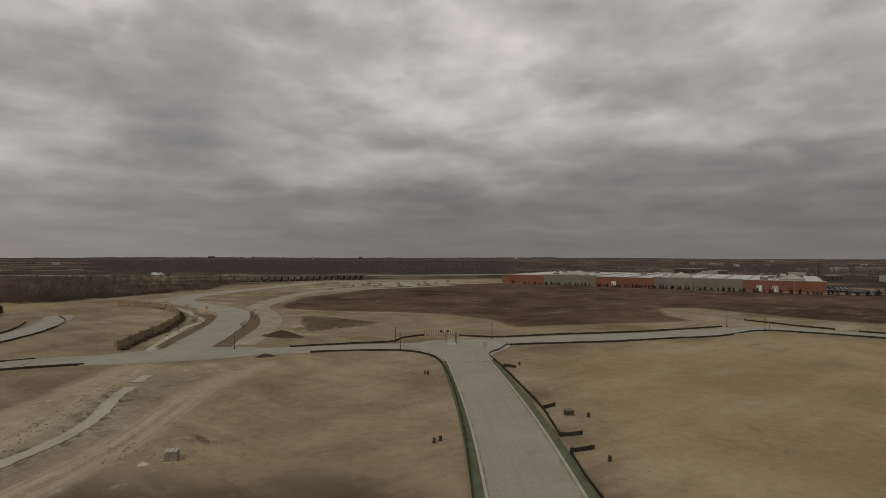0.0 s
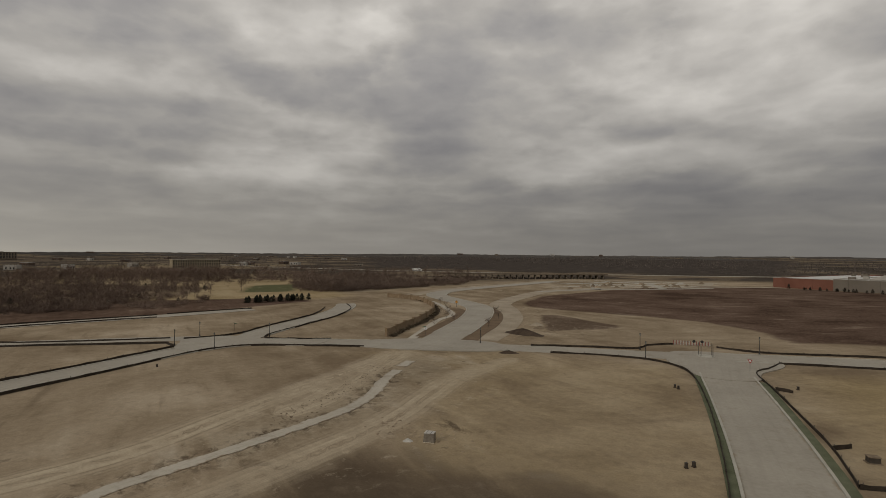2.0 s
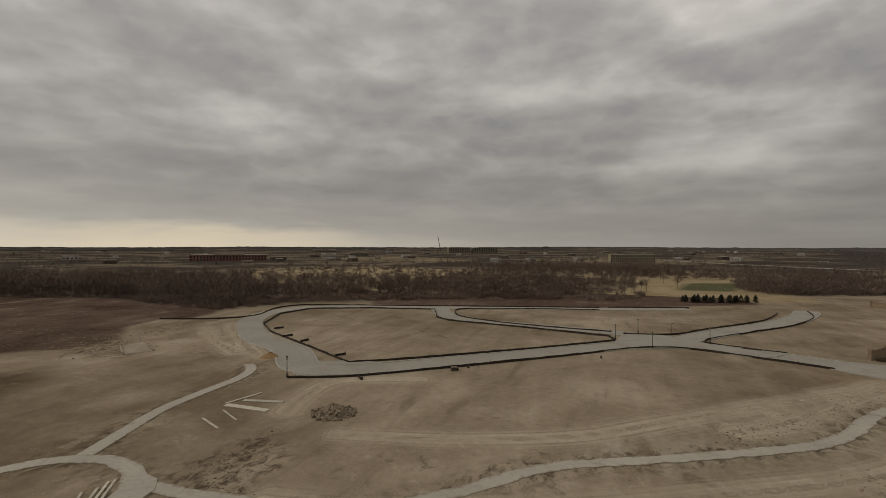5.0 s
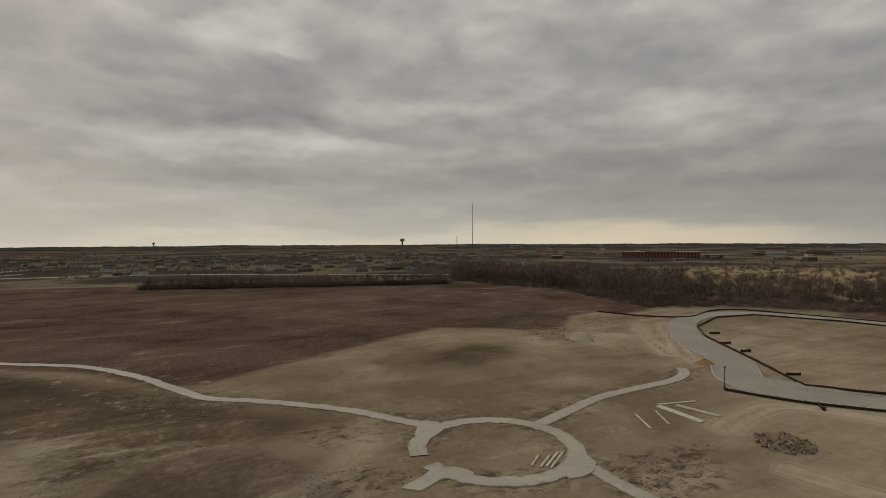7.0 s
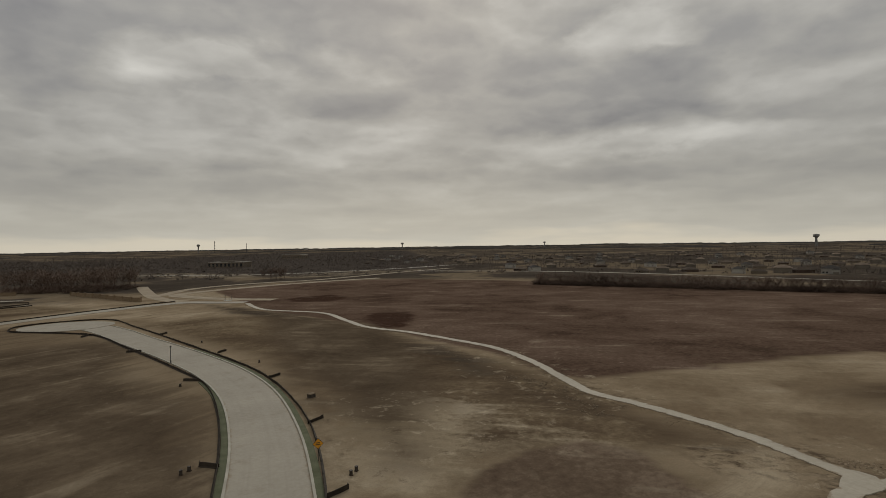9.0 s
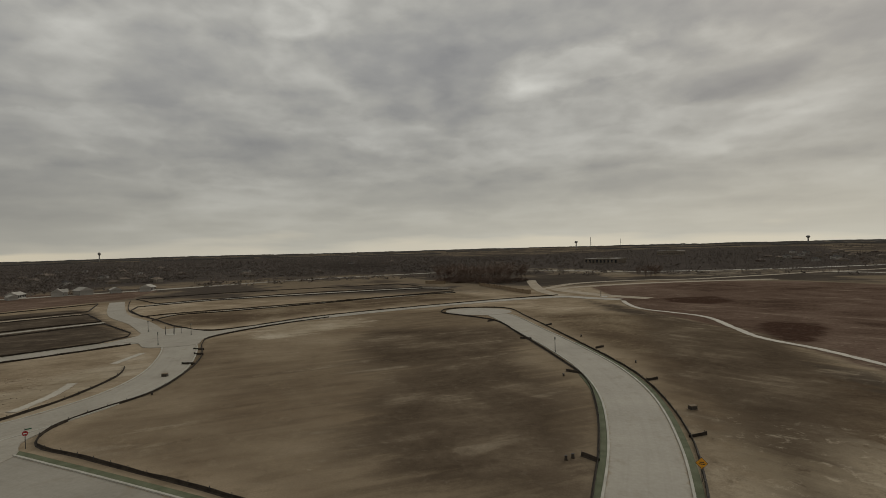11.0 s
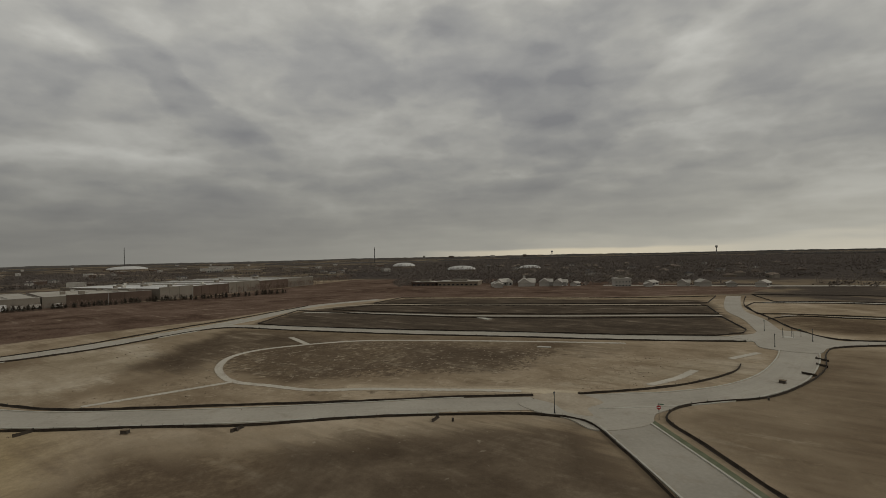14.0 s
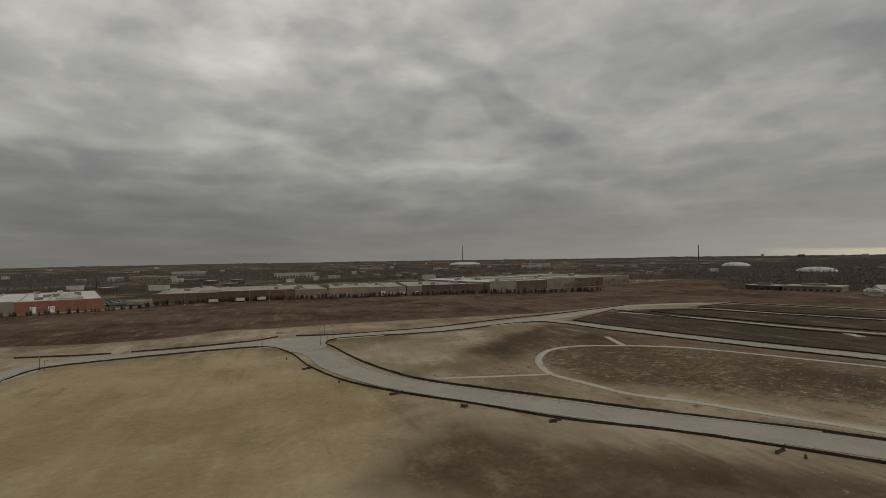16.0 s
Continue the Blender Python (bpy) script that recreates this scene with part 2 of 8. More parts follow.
def surface(name, dark, light, scale=0.6, rough=0.85, metal=0.0, bump=0.0, bump_scale=6.0, vary=0.0, fine_scale=9.0):
    """A plain surface in two tones, mottled at two sizes, with grain."""
    def build(t, b):
        at = t.nodes.new("ShaderNodeTexCoord").outputs["Object"]
        n = math_node(t, "ADD", math_node(t, "MULTIPLY", noise_node(t, at, scale, 4.0), 0.65), math_node(t, "MULTIPLY", noise_node(t, at, fine_scale, 4.0), 0.35))
        col = ramp_node(t, n, [(0.34, dark), (0.66, light)])
        if vary:
            info = t.nodes.new("ShaderNodeObjectInfo").outputs["Random"]
            col = mix_node(t, 1.0, col, math_node(t, "MULTIPLY_ADD", info, vary, 1.0 - vary / 2), "MULTIPLY")
        link(t, col, b.inputs["Base Color"])
        b.inputs["Roughness"].default_value, b.inputs["Metallic"].default_value = rough, metal
        if rough > 0.72:
            b.inputs["Specular IOR Level"].default_value = 0.12
        if bump:
            bn = t.nodes.new("ShaderNodeBump")
            bn.inputs["Strength"].default_value, bn.inputs["Distance"].default_value = bump, 0.05
            link(t, noise_node(t, at, bump_scale, 5.0), bn.inputs["Height"])
            link(t, bn.outputs[0], b.inputs["Normal"])
    return material(name, build)


def soil_build(t, b):
    """Bare winter ground: tan subsoil, golden dry grass, dark topsoil and reddish fallow, mixed by what lies where."""
    at = t.nodes.new("ShaderNodeTexCoord").outputs["Object"]
    flat = vec_node(t, "MULTIPLY", at, (1.0, 1.0, 0.0))

    def layer_of(name):
        n = t.nodes.new("ShaderNodeAttribute")
        n.attribute_name = name
        return n.outputs["Fac"]

    land = noise_node(t, flat, 0.016, 5.0, 0.6, 0.5)
    wander = noise_node(t, flat, 0.055, 7.0, 0.62, 0.4)
    grain = noise_node(t, flat, 0.75, 7.0, 0.68)
    speck = noise_node(t, flat, 4.0, 4.0, 0.6)
    # grading and scraping marks: noise drawn out along the ground, lying one way east of the main road and another way west of it
    east_west = t.nodes.new("ShaderNodeSeparateXYZ")
    link(t, flat, east_west.inputs[0])
    marks = []
    for lie_angle in (-37.0, 35.0):
        lie = t.nodes.new("ShaderNodeVectorRotate")
        lie.rotation_type = "Z_AXIS"
        link(t, flat, lie.inputs["Vector"])
        lie.inputs["Angle"].default_value = radians(lie_angle)
        marks.append(noise_node(t, vec_node(t, "MULTIPLY", lie.outputs[0], (0.035, 0.21, 1.0)), 1.0, 5.0, 0.55, 0.5))
    drag = mix_node(t, math_node(t, "MULTIPLY_ADD", east_west.outputs["X"], -0.025, 0.2, clamp=True), marks[0], marks[1])
    mixed = math_node(t, "ADD", math_node(t, "MULTIPLY", land, 0.45), math_node(t, "ADD", math_node(t, "MULTIPLY", wander, 0.4), math_node(t, "MULTIPLY", drag, 0.15)))
    tan = ramp_node(t, mixed, [(0.42, (0.200, 0.152, 0.101)), (0.48, (0.258, 0.203, 0.138)), (0.54, (0.310, 0.248, 0.172)), (0.61, (0.390, 0.322, 0.234))])
    gold = ramp_node(t, mixed, [(0.42, (0.285, 0.220, 0.126)), (0.50, (0.338, 0.265, 0.158)), (0.58, (0.380, 0.305, 0.190))])
    red = ramp_node(t, math_node(t, "ADD", math_node(t, "MULTIPLY", mixed, 0.82), math_node(t, "MULTIPLY", grain, 0.18)),
                    [(0.42, (0.070, 0.046, 0.034)), (0.47, (0.103, 0.069, 0.051)), (0.52, (0.130, 0.089, 0.067)), (0.60, (0.170, 0.121, 0.092))])
    dark = ramp_node(t, math_node(t, "ADD", math_node(t, "MULTIPLY", math_node(t, "ADD", math_node(t, "MULTIPLY", mixed, 0.98), math_node(t, "MULTIPLY", drag, 0.02)), 0.88), math_node(t, "MULTIPLY", grain, 0.12)),
                     [(0.40, (0.086, 0.062, 0.042)), (0.48, (0.122, 0.090, 0.060)), (0.53, (0.172, 0.131, 0.086)), (0.60, (0.24, 0.19, 0.13))])
    pale = ramp_node(t, mixed, [(0.38, (0.22, 0.175, 0.118)), (0.50, (0.31, 0.255, 0.18)), (0.60, (0.42, 0.36, 0.275))])
    turf = ramp_node(t, grain, [(0.3, (0.085, 0.088, 0.046)), (0.7, (0.135, 0.134, 0.074))])
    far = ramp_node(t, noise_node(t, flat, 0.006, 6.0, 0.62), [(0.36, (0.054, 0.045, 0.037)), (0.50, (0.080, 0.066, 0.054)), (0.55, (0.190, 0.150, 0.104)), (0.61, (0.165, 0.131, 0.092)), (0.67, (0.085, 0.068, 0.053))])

    def over(base, coat, name, wide, jag):
        """Lay a coat where its layer is over nought, with a ragged rim."""
        edge = math_node(t, "ADD", layer_of(name), math_node(t, "MULTIPLY_ADD", wander, 0.7 * jag, -0.35 * jag))
        edge = math_node(t, "ADD", edge, math_node(t, "MULTIPLY_ADD", drag, 0.8 * jag, -0.4 * jag))
        edge = math_node(t, "ADD", edge, math_node(t, "MULTIPLY_ADD", grain, 0.35 * jag, -0.175 * jag))
        return mix_node(t, math_node(t, "MULTIPLY_ADD", edge, 1.0 / wide, 0.5, clamp=True), base, coat)

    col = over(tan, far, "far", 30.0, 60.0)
    # woodland litter, its tone lifted to stand for the haze of distance
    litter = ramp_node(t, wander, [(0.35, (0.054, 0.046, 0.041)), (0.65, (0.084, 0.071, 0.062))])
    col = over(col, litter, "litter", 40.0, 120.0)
    col = over(col, gold, "gold", 14.0, 18.0)
    col = over(col, dark, "dark", 8.0, 22.0)
    col = over(col, pale, "pale", 8.0, 30.0)
    col = over(col, red, "red", 3.0, 9.0)
    deep = ramp_node(t, math_node(t, "MULTIPLY_ADD", drag, 0.4, math_node(t, "MULTIPLY", wander, 0.6)), [(0.40, (0.062, 0.049, 0.037)), (0.52, (0.086, 0.068, 0.051)), (0.62, (0.118, 0.093, 0.069))])
    col = over(col, deep, "deep", 6.0, 24.0)
    col = over(col, turf, "turf", 6.0, 10.0)
    umber = ramp_node(t, math_node(t, "MULTIPLY_ADD", grain, 0.35, math_node(t, "MULTIPLY", wander, 0.65)), [(0.38, (0.098, 0.070, 0.051)), (0.50, (0.132, 0.097, 0.070)), (0.62, (0.182, 0.138, 0.102))])
    col = over(col, umber, "patch", 1.6, 5.0)
    brown = ramp_node(t, math_node(t, "MULTIPLY_ADD", drag, 0.3, math_node(t, "MULTIPLY", wander, 0.7)), [(0.38, (0.078, 0.058, 0.040)), (0.50, (0.108, 0.082, 0.057)), (0.60, (0.156, 0.121, 0.084))])
    col = over(col, brown, "brown", 9.0, 30.0)
    scorch = ramp_node(t, grain, [(0.35, (0.040, 0.023, 0.017)), (0.65, (0.072, 0.043, 0.031))])
    col = over(col, scorch, "burn", 3.0, 14.0)
    # broken ground: dark clods and pale dry crumbs side by side
    torn = math_node(t, "MULTIPLY_ADD", math_node(t, "ADD", layer_of("rough"), math_node(t, "MULTIPLY_ADD", wander, 12.0, -6.0)), 0.35, 0.5, clamp=True)
    crumb = noise_node(t, vec_node(t, "MULTIPLY", lie.outputs[0], (0.7, 1.0, 1.0)), 0.6, 6.0, 0.66, 0.6)
    col = mix_node(t, math_node(t, "MULTIPLY", torn, math_node(t, "MULTIPLY_ADD", crumb, -7.0, 3.7, clamp=True)), col, (0.100, 0.075, 0.053))
    col = mix_node(t, math_node(t, "MULTIPLY", torn, math_node(t, "MULTIPLY_ADD", crumb, 8.0, -4.8, clamp=True)), col, (0.40, 0.335, 0.245))
    # scraped pale streaks, damp dark patches, and wheel ruts along the tracks
    streak = math_node(t, "MULTIPLY_ADD", drag, 9.0, -4.95, clamp=True)
    streak = math_node(t, "MULTIPLY", streak, math_node(t, "MULTIPLY_ADD", wander, 5.0, -2.4, clamp=True))
    col = mix_node(t, math_node(t, "MULTIPLY", streak, 0.34), col, (0.42, 0.36, 0.27))
    smear = math_node(t, "MULTIPLY", math_node(t, "MULTIPLY_ADD", drag, -10.0, 4.2, clamp=True), math_node(t, "MULTIPLY_ADD", land, 7.0, -3.2, clamp=True))
    col = mix_node(t, math_node(t, "MULTIPLY", smear, 0.32), col, (0.098, 0.072, 0.050))
    damp = math_node(t, "MULTIPLY_ADD", noise_node(t, vec_node(t, "ADD", flat, (310.0, 90.0, 0.0)), 0.03, 8.0, 0.68, 0.9), 7.0, -4.1, clamp=True)
    col = mix_node(t, math_node(t, "MULTIPLY", damp, 0.28), col, (0.080, 0.058, 0.042))
    worked = math_node(t, "MULTIPLY_ADD", math_node(t, "ADD", layer_of("worked"), math_node(t, "MULTIPLY_ADD", wander, 30.0, -15.0)), 0.12, 0.5, clamp=True)
    scuff = math_node(t, "MULTIPLY_ADD", noise_node(t, vec_node(t, "ADD", flat, (77.0, 410.0, 0.0)), 0.22, 7.0, 0.7, 0.5), 9.0, -5.2, clamp=True)
    col = mix_node(t, math_node(t, "MULTIPLY", scuff, math_node(t, "MULTIPLY_ADD", worked, 0.55, 0.22)), col, (0.095, 0.070, 0.048))
    lumpy = math_node(t, "MULTIPLY_ADD", noise_node(t, vec_node(t, "ADD", flat, (14.0, 230.0, 0.0)), 0.30, 8.0, 0.72, 0.5), 10.0, -5.6, clamp=True)
    col = mix_node(t, math_node(t, "MULTIPLY", lumpy, math_node(t, "MULTIPLY_ADD", worked, 0.50, 0.08)), col, (0.43, 0.365, 0.27))
    away = layer_of("track")
    side_by_side = t.nodes.new("ShaderNodeCombineXYZ")
    link(t, math_node(t, "MULTIPLY_ADD", wander, 1.6, math_node(t, "MULTIPLY", away, 1.0)), side_by_side.inputs["X"])
    link(t, math_node(t, "MULTIPLY", land, 2.5), side_by_side.inputs["Y"])
    lanes = noise_node(t, side_by_side.outputs[0], 1.0, 4.0, 0.6)
    bed = math_node(t, "SUBTRACT", 1.0, math_node(t, "DIVIDE", math_node(t, "ADD", away, math_node(t, "MULTIPLY_ADD", wander, 14.0, -7.0)), 4.6), clamp=True)
    col = mix_node(t, math_node(t, "MULTIPLY", bed, math_node(t, "MULTIPLY_ADD", lanes, 3.0, -0.75, clamp=True)), col, (0.46, 0.39, 0.285))
    col = mix_node(t, math_node(t, "MULTIPLY", bed, math_node(t, "MULTIPLY_ADD", lanes, -3.8, 1.65, clamp=True)), col, (0.17, 0.128, 0.085))
    col = mix_node(t, 1.0, col, math_node(t, "MULTIPLY_ADD", grain, 0.6, 0.70), "MULTIPLY")
    col = mix_node(t, 1.0, col, math_node(t, "MULTIPLY_ADD", speck, 0.4, 0.80), "MULTIPLY")
    clod = math_node(t, "MULTIPLY_ADD", noise_node(t, flat, 1.7, 4.0, 0.7, 0.3), 14.0, -9.0, clamp=True)
    clod = math_node(t, "MULTIPLY", clod, math_node(t, "MULTIPLY_ADD", wander, 6.0, -2.9, clamp=True))
    col = mix_node(t, math_node(t, "MULTIPLY", clod, 0.6), col, (0.075, 0.055, 0.040))
    chalk = math_node(t, "MULTIPLY_ADD", noise_node(t, vec_node(t, "ADD", flat, (55.0, 20.0, 0.0)), 0.5, 6.0, 0.7, 0.4), 12.0, -7.5, clamp=True)
    chalk = math_node(t, "MULTIPLY", chalk, math_node(t, "MULTIPLY_ADD", land, 6.0, -2.8, clamp=True))
    col = mix_node(t, math_node(t, "MULTIPLY", chalk, 0.5), col, (0.46, 0.40, 0.31))
    link(t, col, b.inputs["Base Color"])
    b.inputs["Roughness"].default_value = 0.95
    b.inputs["Specular IOR Level"].default_value = 0.0
    bn = t.nodes.new("ShaderNodeBump")
    bn.inputs["Strength"].default_value, bn.inputs["Distance"].default_value = 0.6, 0.18
    link(t, math_node(t, "MULTIPLY_ADD", drag, 0.5, grain), bn.inputs["Height"])
    link(t, bn.outputs[0], b.inputs["Normal"])


def concrete_build(t, b, tone=1.0, joint=4.5, ragged=0.10):
    """Brushed road concrete with sawn joints, tyre wear and mud."""
    uv = t.nodes.new("ShaderNodeUVMap")
    uv.uv_map = "along"
    at = t.nodes.new("ShaderNodeTexCoord").outputs["Object"]
    sep = t.nodes.new("ShaderNodeSeparateXYZ")
    link(t, uv.outputs[0], sep.inputs[0])
    wide = noise_node(t, at, 0.08, 5.0, 0.6)
    grain = noise_node(t, at, 1.6, 5.0, 0.6)
    n = math_node(t, "ADD", math_node(t, "MULTIPLY", wide, 0.6), math_node(t, "MULTIPLY", grain, 0.4))
    col = ramp_node(t, n, [(0.34, tuple(c * tone for c in (0.264, 0.238, 0.190))), (0.66, tuple(c * tone for c in (0.362, 0.330, 0.270)))])
    along = math_node(t, "FRACT", math_node(t, "DIVIDE", sep.outputs["Y"], joint))
    saw = math_node(t, "LESS_THAN", along, 0.06 / joint * 2)
    mid = math_node(t, "LESS_THAN", math_node(t, "ABSOLUTE", sep.outputs["X"]), 0.05)
    col = mix_node(t, math_node(t, "MULTIPLY", math_node(t, "MAXIMUM", saw, mid), 0.08), col, (0.16, 0.145, 0.12))
    mud = math_node(t, "MULTIPLY_ADD", noise_node(t, at, 0.22, 7.0, 0.7), 6.0, -3.3, clamp=True)
    col = mix_node(t, math_node(t, "MULTIPLY", mud, 0.6), col, (0.205, 0.168, 0.118))
    rim = t.nodes.new("ShaderNodeUVMap")
    rim.uv_map = "rim"
    rs = t.nodes.new("ShaderNodeSeparateXYZ")
    link(t, rim.outputs[0], rs.inputs[0])
    eaten = math_node(t, "ADD", math_node(t, "ABSOLUTE", rs.outputs["X"]), math_node(t, "MULTIPLY_ADD", noise_node(t, at, 0.45 if ragged < 0.2 else 0.75, 6.0, 0.65), 5.0 * ragged, -2.5 * ragged))
    eaten = math_node(t, "MULTIPLY_ADD", eaten, 1.2 / ragged, -(1.0 - 0.5 * ragged) * 1.2 / ragged, clamp=True)
    col = mix_node(t, eaten, col, (0.255, 0.200, 0.135))
    tyre = math_node(t, "MULTIPLY_ADD", noise_node(t, vec_node(t, "MULTIPLY", uv.outputs[0], (1.1, 0.03, 1.0)), 1.0, 3.0), 4.0, -1.9, clamp=True)
    col = mix_node(t, math_node(t, "MULTIPLY", tyre, 0.22), col, (0.20, 0.175, 0.14))
    link(t, col, b.inputs["Base Color"])
    b.inputs["Roughness"].default_value = 0.8


soil = material("soil", soil_build)
concrete = material("road_concrete", concrete_build)
older_concrete = material("older_road_concrete", lambda t, b: concrete_build(t, b, 0.87))
trail_concrete = material("trail_concrete", lambda t, b: concrete_build(t, b, 1.30, 2.5, 0.46))
dirt_road = surface("graded_dirt", (0.25, 0.204, 0.146), (0.41, 0.352, 0.268), 0.12, 0.95, fine_scale=1.4)
kerb_concrete = surface("kerb_concrete", (0.33, 0.31, 0.26), (0.47, 0.45, 0.39), 0.4, 0.8)
mat_green = surface("erosion_mat", (0.085, 0.095, 0.055), (0.150, 0.158, 0.100), 0.5, 0.9, bump=0.4, bump_scale=12)
fabric = surface("silt_fabric", (0.020, 0.016, 0.012), (0.060, 0.047, 0.035), 0.8, 0.75, bump=0.3, bump_scale=3.0)
post_steel = surface("fence_post", (0.03, 0.028, 0.025), (0.06, 0.055, 0.048), 3.0, 0.6)
brick_red = surface("brick_red", (0.165, 0.072, 0.050), (0.235, 0.108, 0.076), 0.05, 0.9)
wall_grey = surface("panel_grey", (0.145, 0.125, 0.10), (0.205, 0.18, 0.148), 0.05, 0.9)
wall_brown = surface("panel_brown", (0.070, 0.049, 0.037), (0.110, 0.078, 0.060), 0.05, 0.9)
roof_tan = surface("roof_tan", (0.27, 0.245, 0.205), (0.40, 0.37, 0.315), 0.04, 0.8, fine_scale=0.4)
roof_white = surface("roof_white", (0.42, 0.41, 0.385), (0.60, 0.59, 0.56), 0.03, 0.7)

mulch = surface("mulch_bed", (0.125, 0.086, 0.054), (0.19, 0.136, 0.088), 0.3, 0.95, bump=0.4)
iron = surface("dark_iron", (0.012, 0.012, 0.012), (0.03, 0.028, 0.026), 4.0, 0.5)
lamp_glass = surface("lantern_glass", (0.16, 0.16, 0.14), (0.24, 0.24, 0.21), 6.0, 0.3)
galvanised = surface("galvanised_steel", (0.22, 0.22, 0.21), (0.34, 0.34, 0.33), 5.0, 0.45, 0.7)
sign_red = surface("sign_red", (0.30, 0.02, 0.02), (0.36, 0.03, 0.028), 4.0, 0.4)
sign_white = surface("sign_white", (0.62, 0.62, 0.60), (0.75, 0.75, 0.73), 4.0, 0.45)
sign_yellow = surface("sign_amber", (0.62, 0.27, 0.02), (0.72, 0.34, 0.03), 4.0, 0.4)
sign_green = surface("sign_green", (0.02, 0.10, 0.05), (0.03, 0.13, 0.065), 4.0, 0.4)
utility_box = surface("utility_box", (0.026, 0.020, 0.014), (0.058, 0.045, 0.032), 2.0, 0.7)
rubble = surface("rubble", (0.175, 0.132, 0.090), (0.34, 0.275, 0.198), 0.9, 0.95, bump=0.6, vary=0.7)
timber = surface("pale_timber", (0.42, 0.37, 0.28), (0.60, 0.55, 0.45), 1.5, 0.85, vary=0.35)
sand = surface("orange_sand", (0.24, 0.145, 0.062), (0.34, 0.225, 0.11), 0.5, 0.95, bump=0.5)
clod_brown = surface("clod_brown", (0.14, 0.106, 0.072), (0.25, 0.197, 0.138), 0.8, 0.95, fine_scale=3.0)
dark_earth = surface("dark_earth", (0.045, 0.032, 0.023), (0.090, 0.066, 0.048), 0.5, 0.95, bump=0.7)
wall_stone = surface("screen_wall", (0.19, 0.135, 0.082), (0.29, 0.22, 0.145), 0.8, 0.9, bump=0.5, bump_scale=3.0, vary=0.2)
wrap = surface("plastic_wrap", (0.13, 0.11, 0.085), (0.26, 0.23, 0.185), 1.5, 0.5, bump=0.3)
sheet_white = surface("white_sheet", (0.36, 0.34, 0.30), (0.52, 0.50, 0.45), 1.5, 0.6, bump=0.4)


def twig_build(t, b):
    """Grey-brown winter twigs, each a little different, warmer from wood to wood."""
    own = t.nodes.new("ShaderNodeNewGeometry").outputs["Random Per Island"]
    at = t.nodes.new("ShaderNodeTexCoord").outputs["Object"]
    col = ramp_node(t, own, [(0.0, (0.150, 0.119, 0.101)), (0.6, (0.188, 0.150, 0.128)), (1.0, (0.220, 0.178, 0.153))])
    col = mix_node(t, 1.0, col, ramp_node(t, noise_node(t, at, 0.02, 4.0), [(0.35, (0.62, 0.57, 0.54)), (0.65, (1.1, 1.02, 0.94))]), "MULTIPLY")
    link(t, col, b.inputs["Base Color"])
    b.inputs["Roughness"].default_value = 0.95
    b.inputs["Specular IOR Level"].default_value = 0.0


twig = material("bare_twigs", twig_build)


def far_twig_build(t, b):
    """The twigs again, with the shade and grey of distance put in the colour."""
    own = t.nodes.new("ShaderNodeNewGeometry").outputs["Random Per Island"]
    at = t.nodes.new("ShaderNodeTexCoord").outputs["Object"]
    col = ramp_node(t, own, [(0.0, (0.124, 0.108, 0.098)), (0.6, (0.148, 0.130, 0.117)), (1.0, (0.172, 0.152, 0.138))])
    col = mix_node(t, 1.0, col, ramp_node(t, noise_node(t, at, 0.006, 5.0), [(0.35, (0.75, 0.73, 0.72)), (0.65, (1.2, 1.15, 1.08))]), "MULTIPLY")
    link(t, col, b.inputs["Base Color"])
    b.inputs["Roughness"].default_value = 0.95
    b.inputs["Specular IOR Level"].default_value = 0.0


far_twig = material("far_twigs", far_twig_build)
# ridge colour carries the crowns' own shade and a lift for air haze
hazed_ridge = surface("hazed_ridge", (0.070, 0.064, 0.058), (0.105, 0.096, 0.087), 0.01, 0.95, fine_scale=0.06)
bark = surface("bark", (0.075, 0.062, 0.052), (0.125, 0.105, 0.088), 1.0, 0.95)
needle = surface("evergreen", (0.018, 0.018, 0.012), (0.044, 0.042, 0.027), 0.6, 0.9, vary=0.5)
young_needle = surface("young_evergreen", (0.036, 0.029, 0.021), (0.072, 0.058, 0.042), 0.6, 0.9, vary=0.5)
shrub_dry = surface("dry_shrub", (0.065, 0.050, 0.034), (0.12, 0.095, 0.062), 0.5, 0.95, vary=0.4)
wall_cream = surface("panel_cream", (0.25, 0.205, 0.135), (0.34, 0.285, 0.195), 0.1, 0.85)
wall_tan = surface("panel_tan", (0.16, 0.128, 0.095), (0.23, 0.188, 0.142), 0.1, 0.9, vary=0.35)
wall_pale = surface("panel_pale", (0.29, 0.272, 0.24), (0.40, 0.38, 0.34), 0.1, 0.85, vary=0.3)
roof_grey = surface("roof_grey", (0.082, 0.064, 0.051), (0.150, 0.120, 0.096), 0.5, 0.9, vary=0.6)
roof_slate = surface("roof_slate", (0.045, 0.042, 0.040), (0.090, 0.083, 0.078), 0.5, 0.9, vary=0.5)
roof_tile = surface("roof_tile", (0.175, 0.135, 0.105), (0.26, 0.21, 0.165), 0.5, 0.9, vary=0.5)
roof_pale = surface("roof_pale", (0.30, 0.280, 0.245), (0.42, 0.395, 0.35), 0.2, 0.8, vary=0.3)
dome_white = surface("dome_white", (0.38, 0.37, 0.345), (0.50, 0.485, 0.455), 0.1, 0.7)
window_dark = surface("window_glass", (0.020, 0.022, 0.025), (0.045, 0.048, 0.05), 0.5, 0.15)
door_white = surface("dock_door", (0.50, 0.49, 0.46), (0.62, 0.61, 0.58), 0.5, 0.6)
tower_pale = surface("water_tower_paint", (0.17, 0.165, 0.155), (0.22, 0.213, 0.20), 0.2, 0.7)
asphalt = surface("car_park_asphalt", (0.085, 0.082, 0.078), (0.15, 0.145, 0.135), 0.05, 0.9)
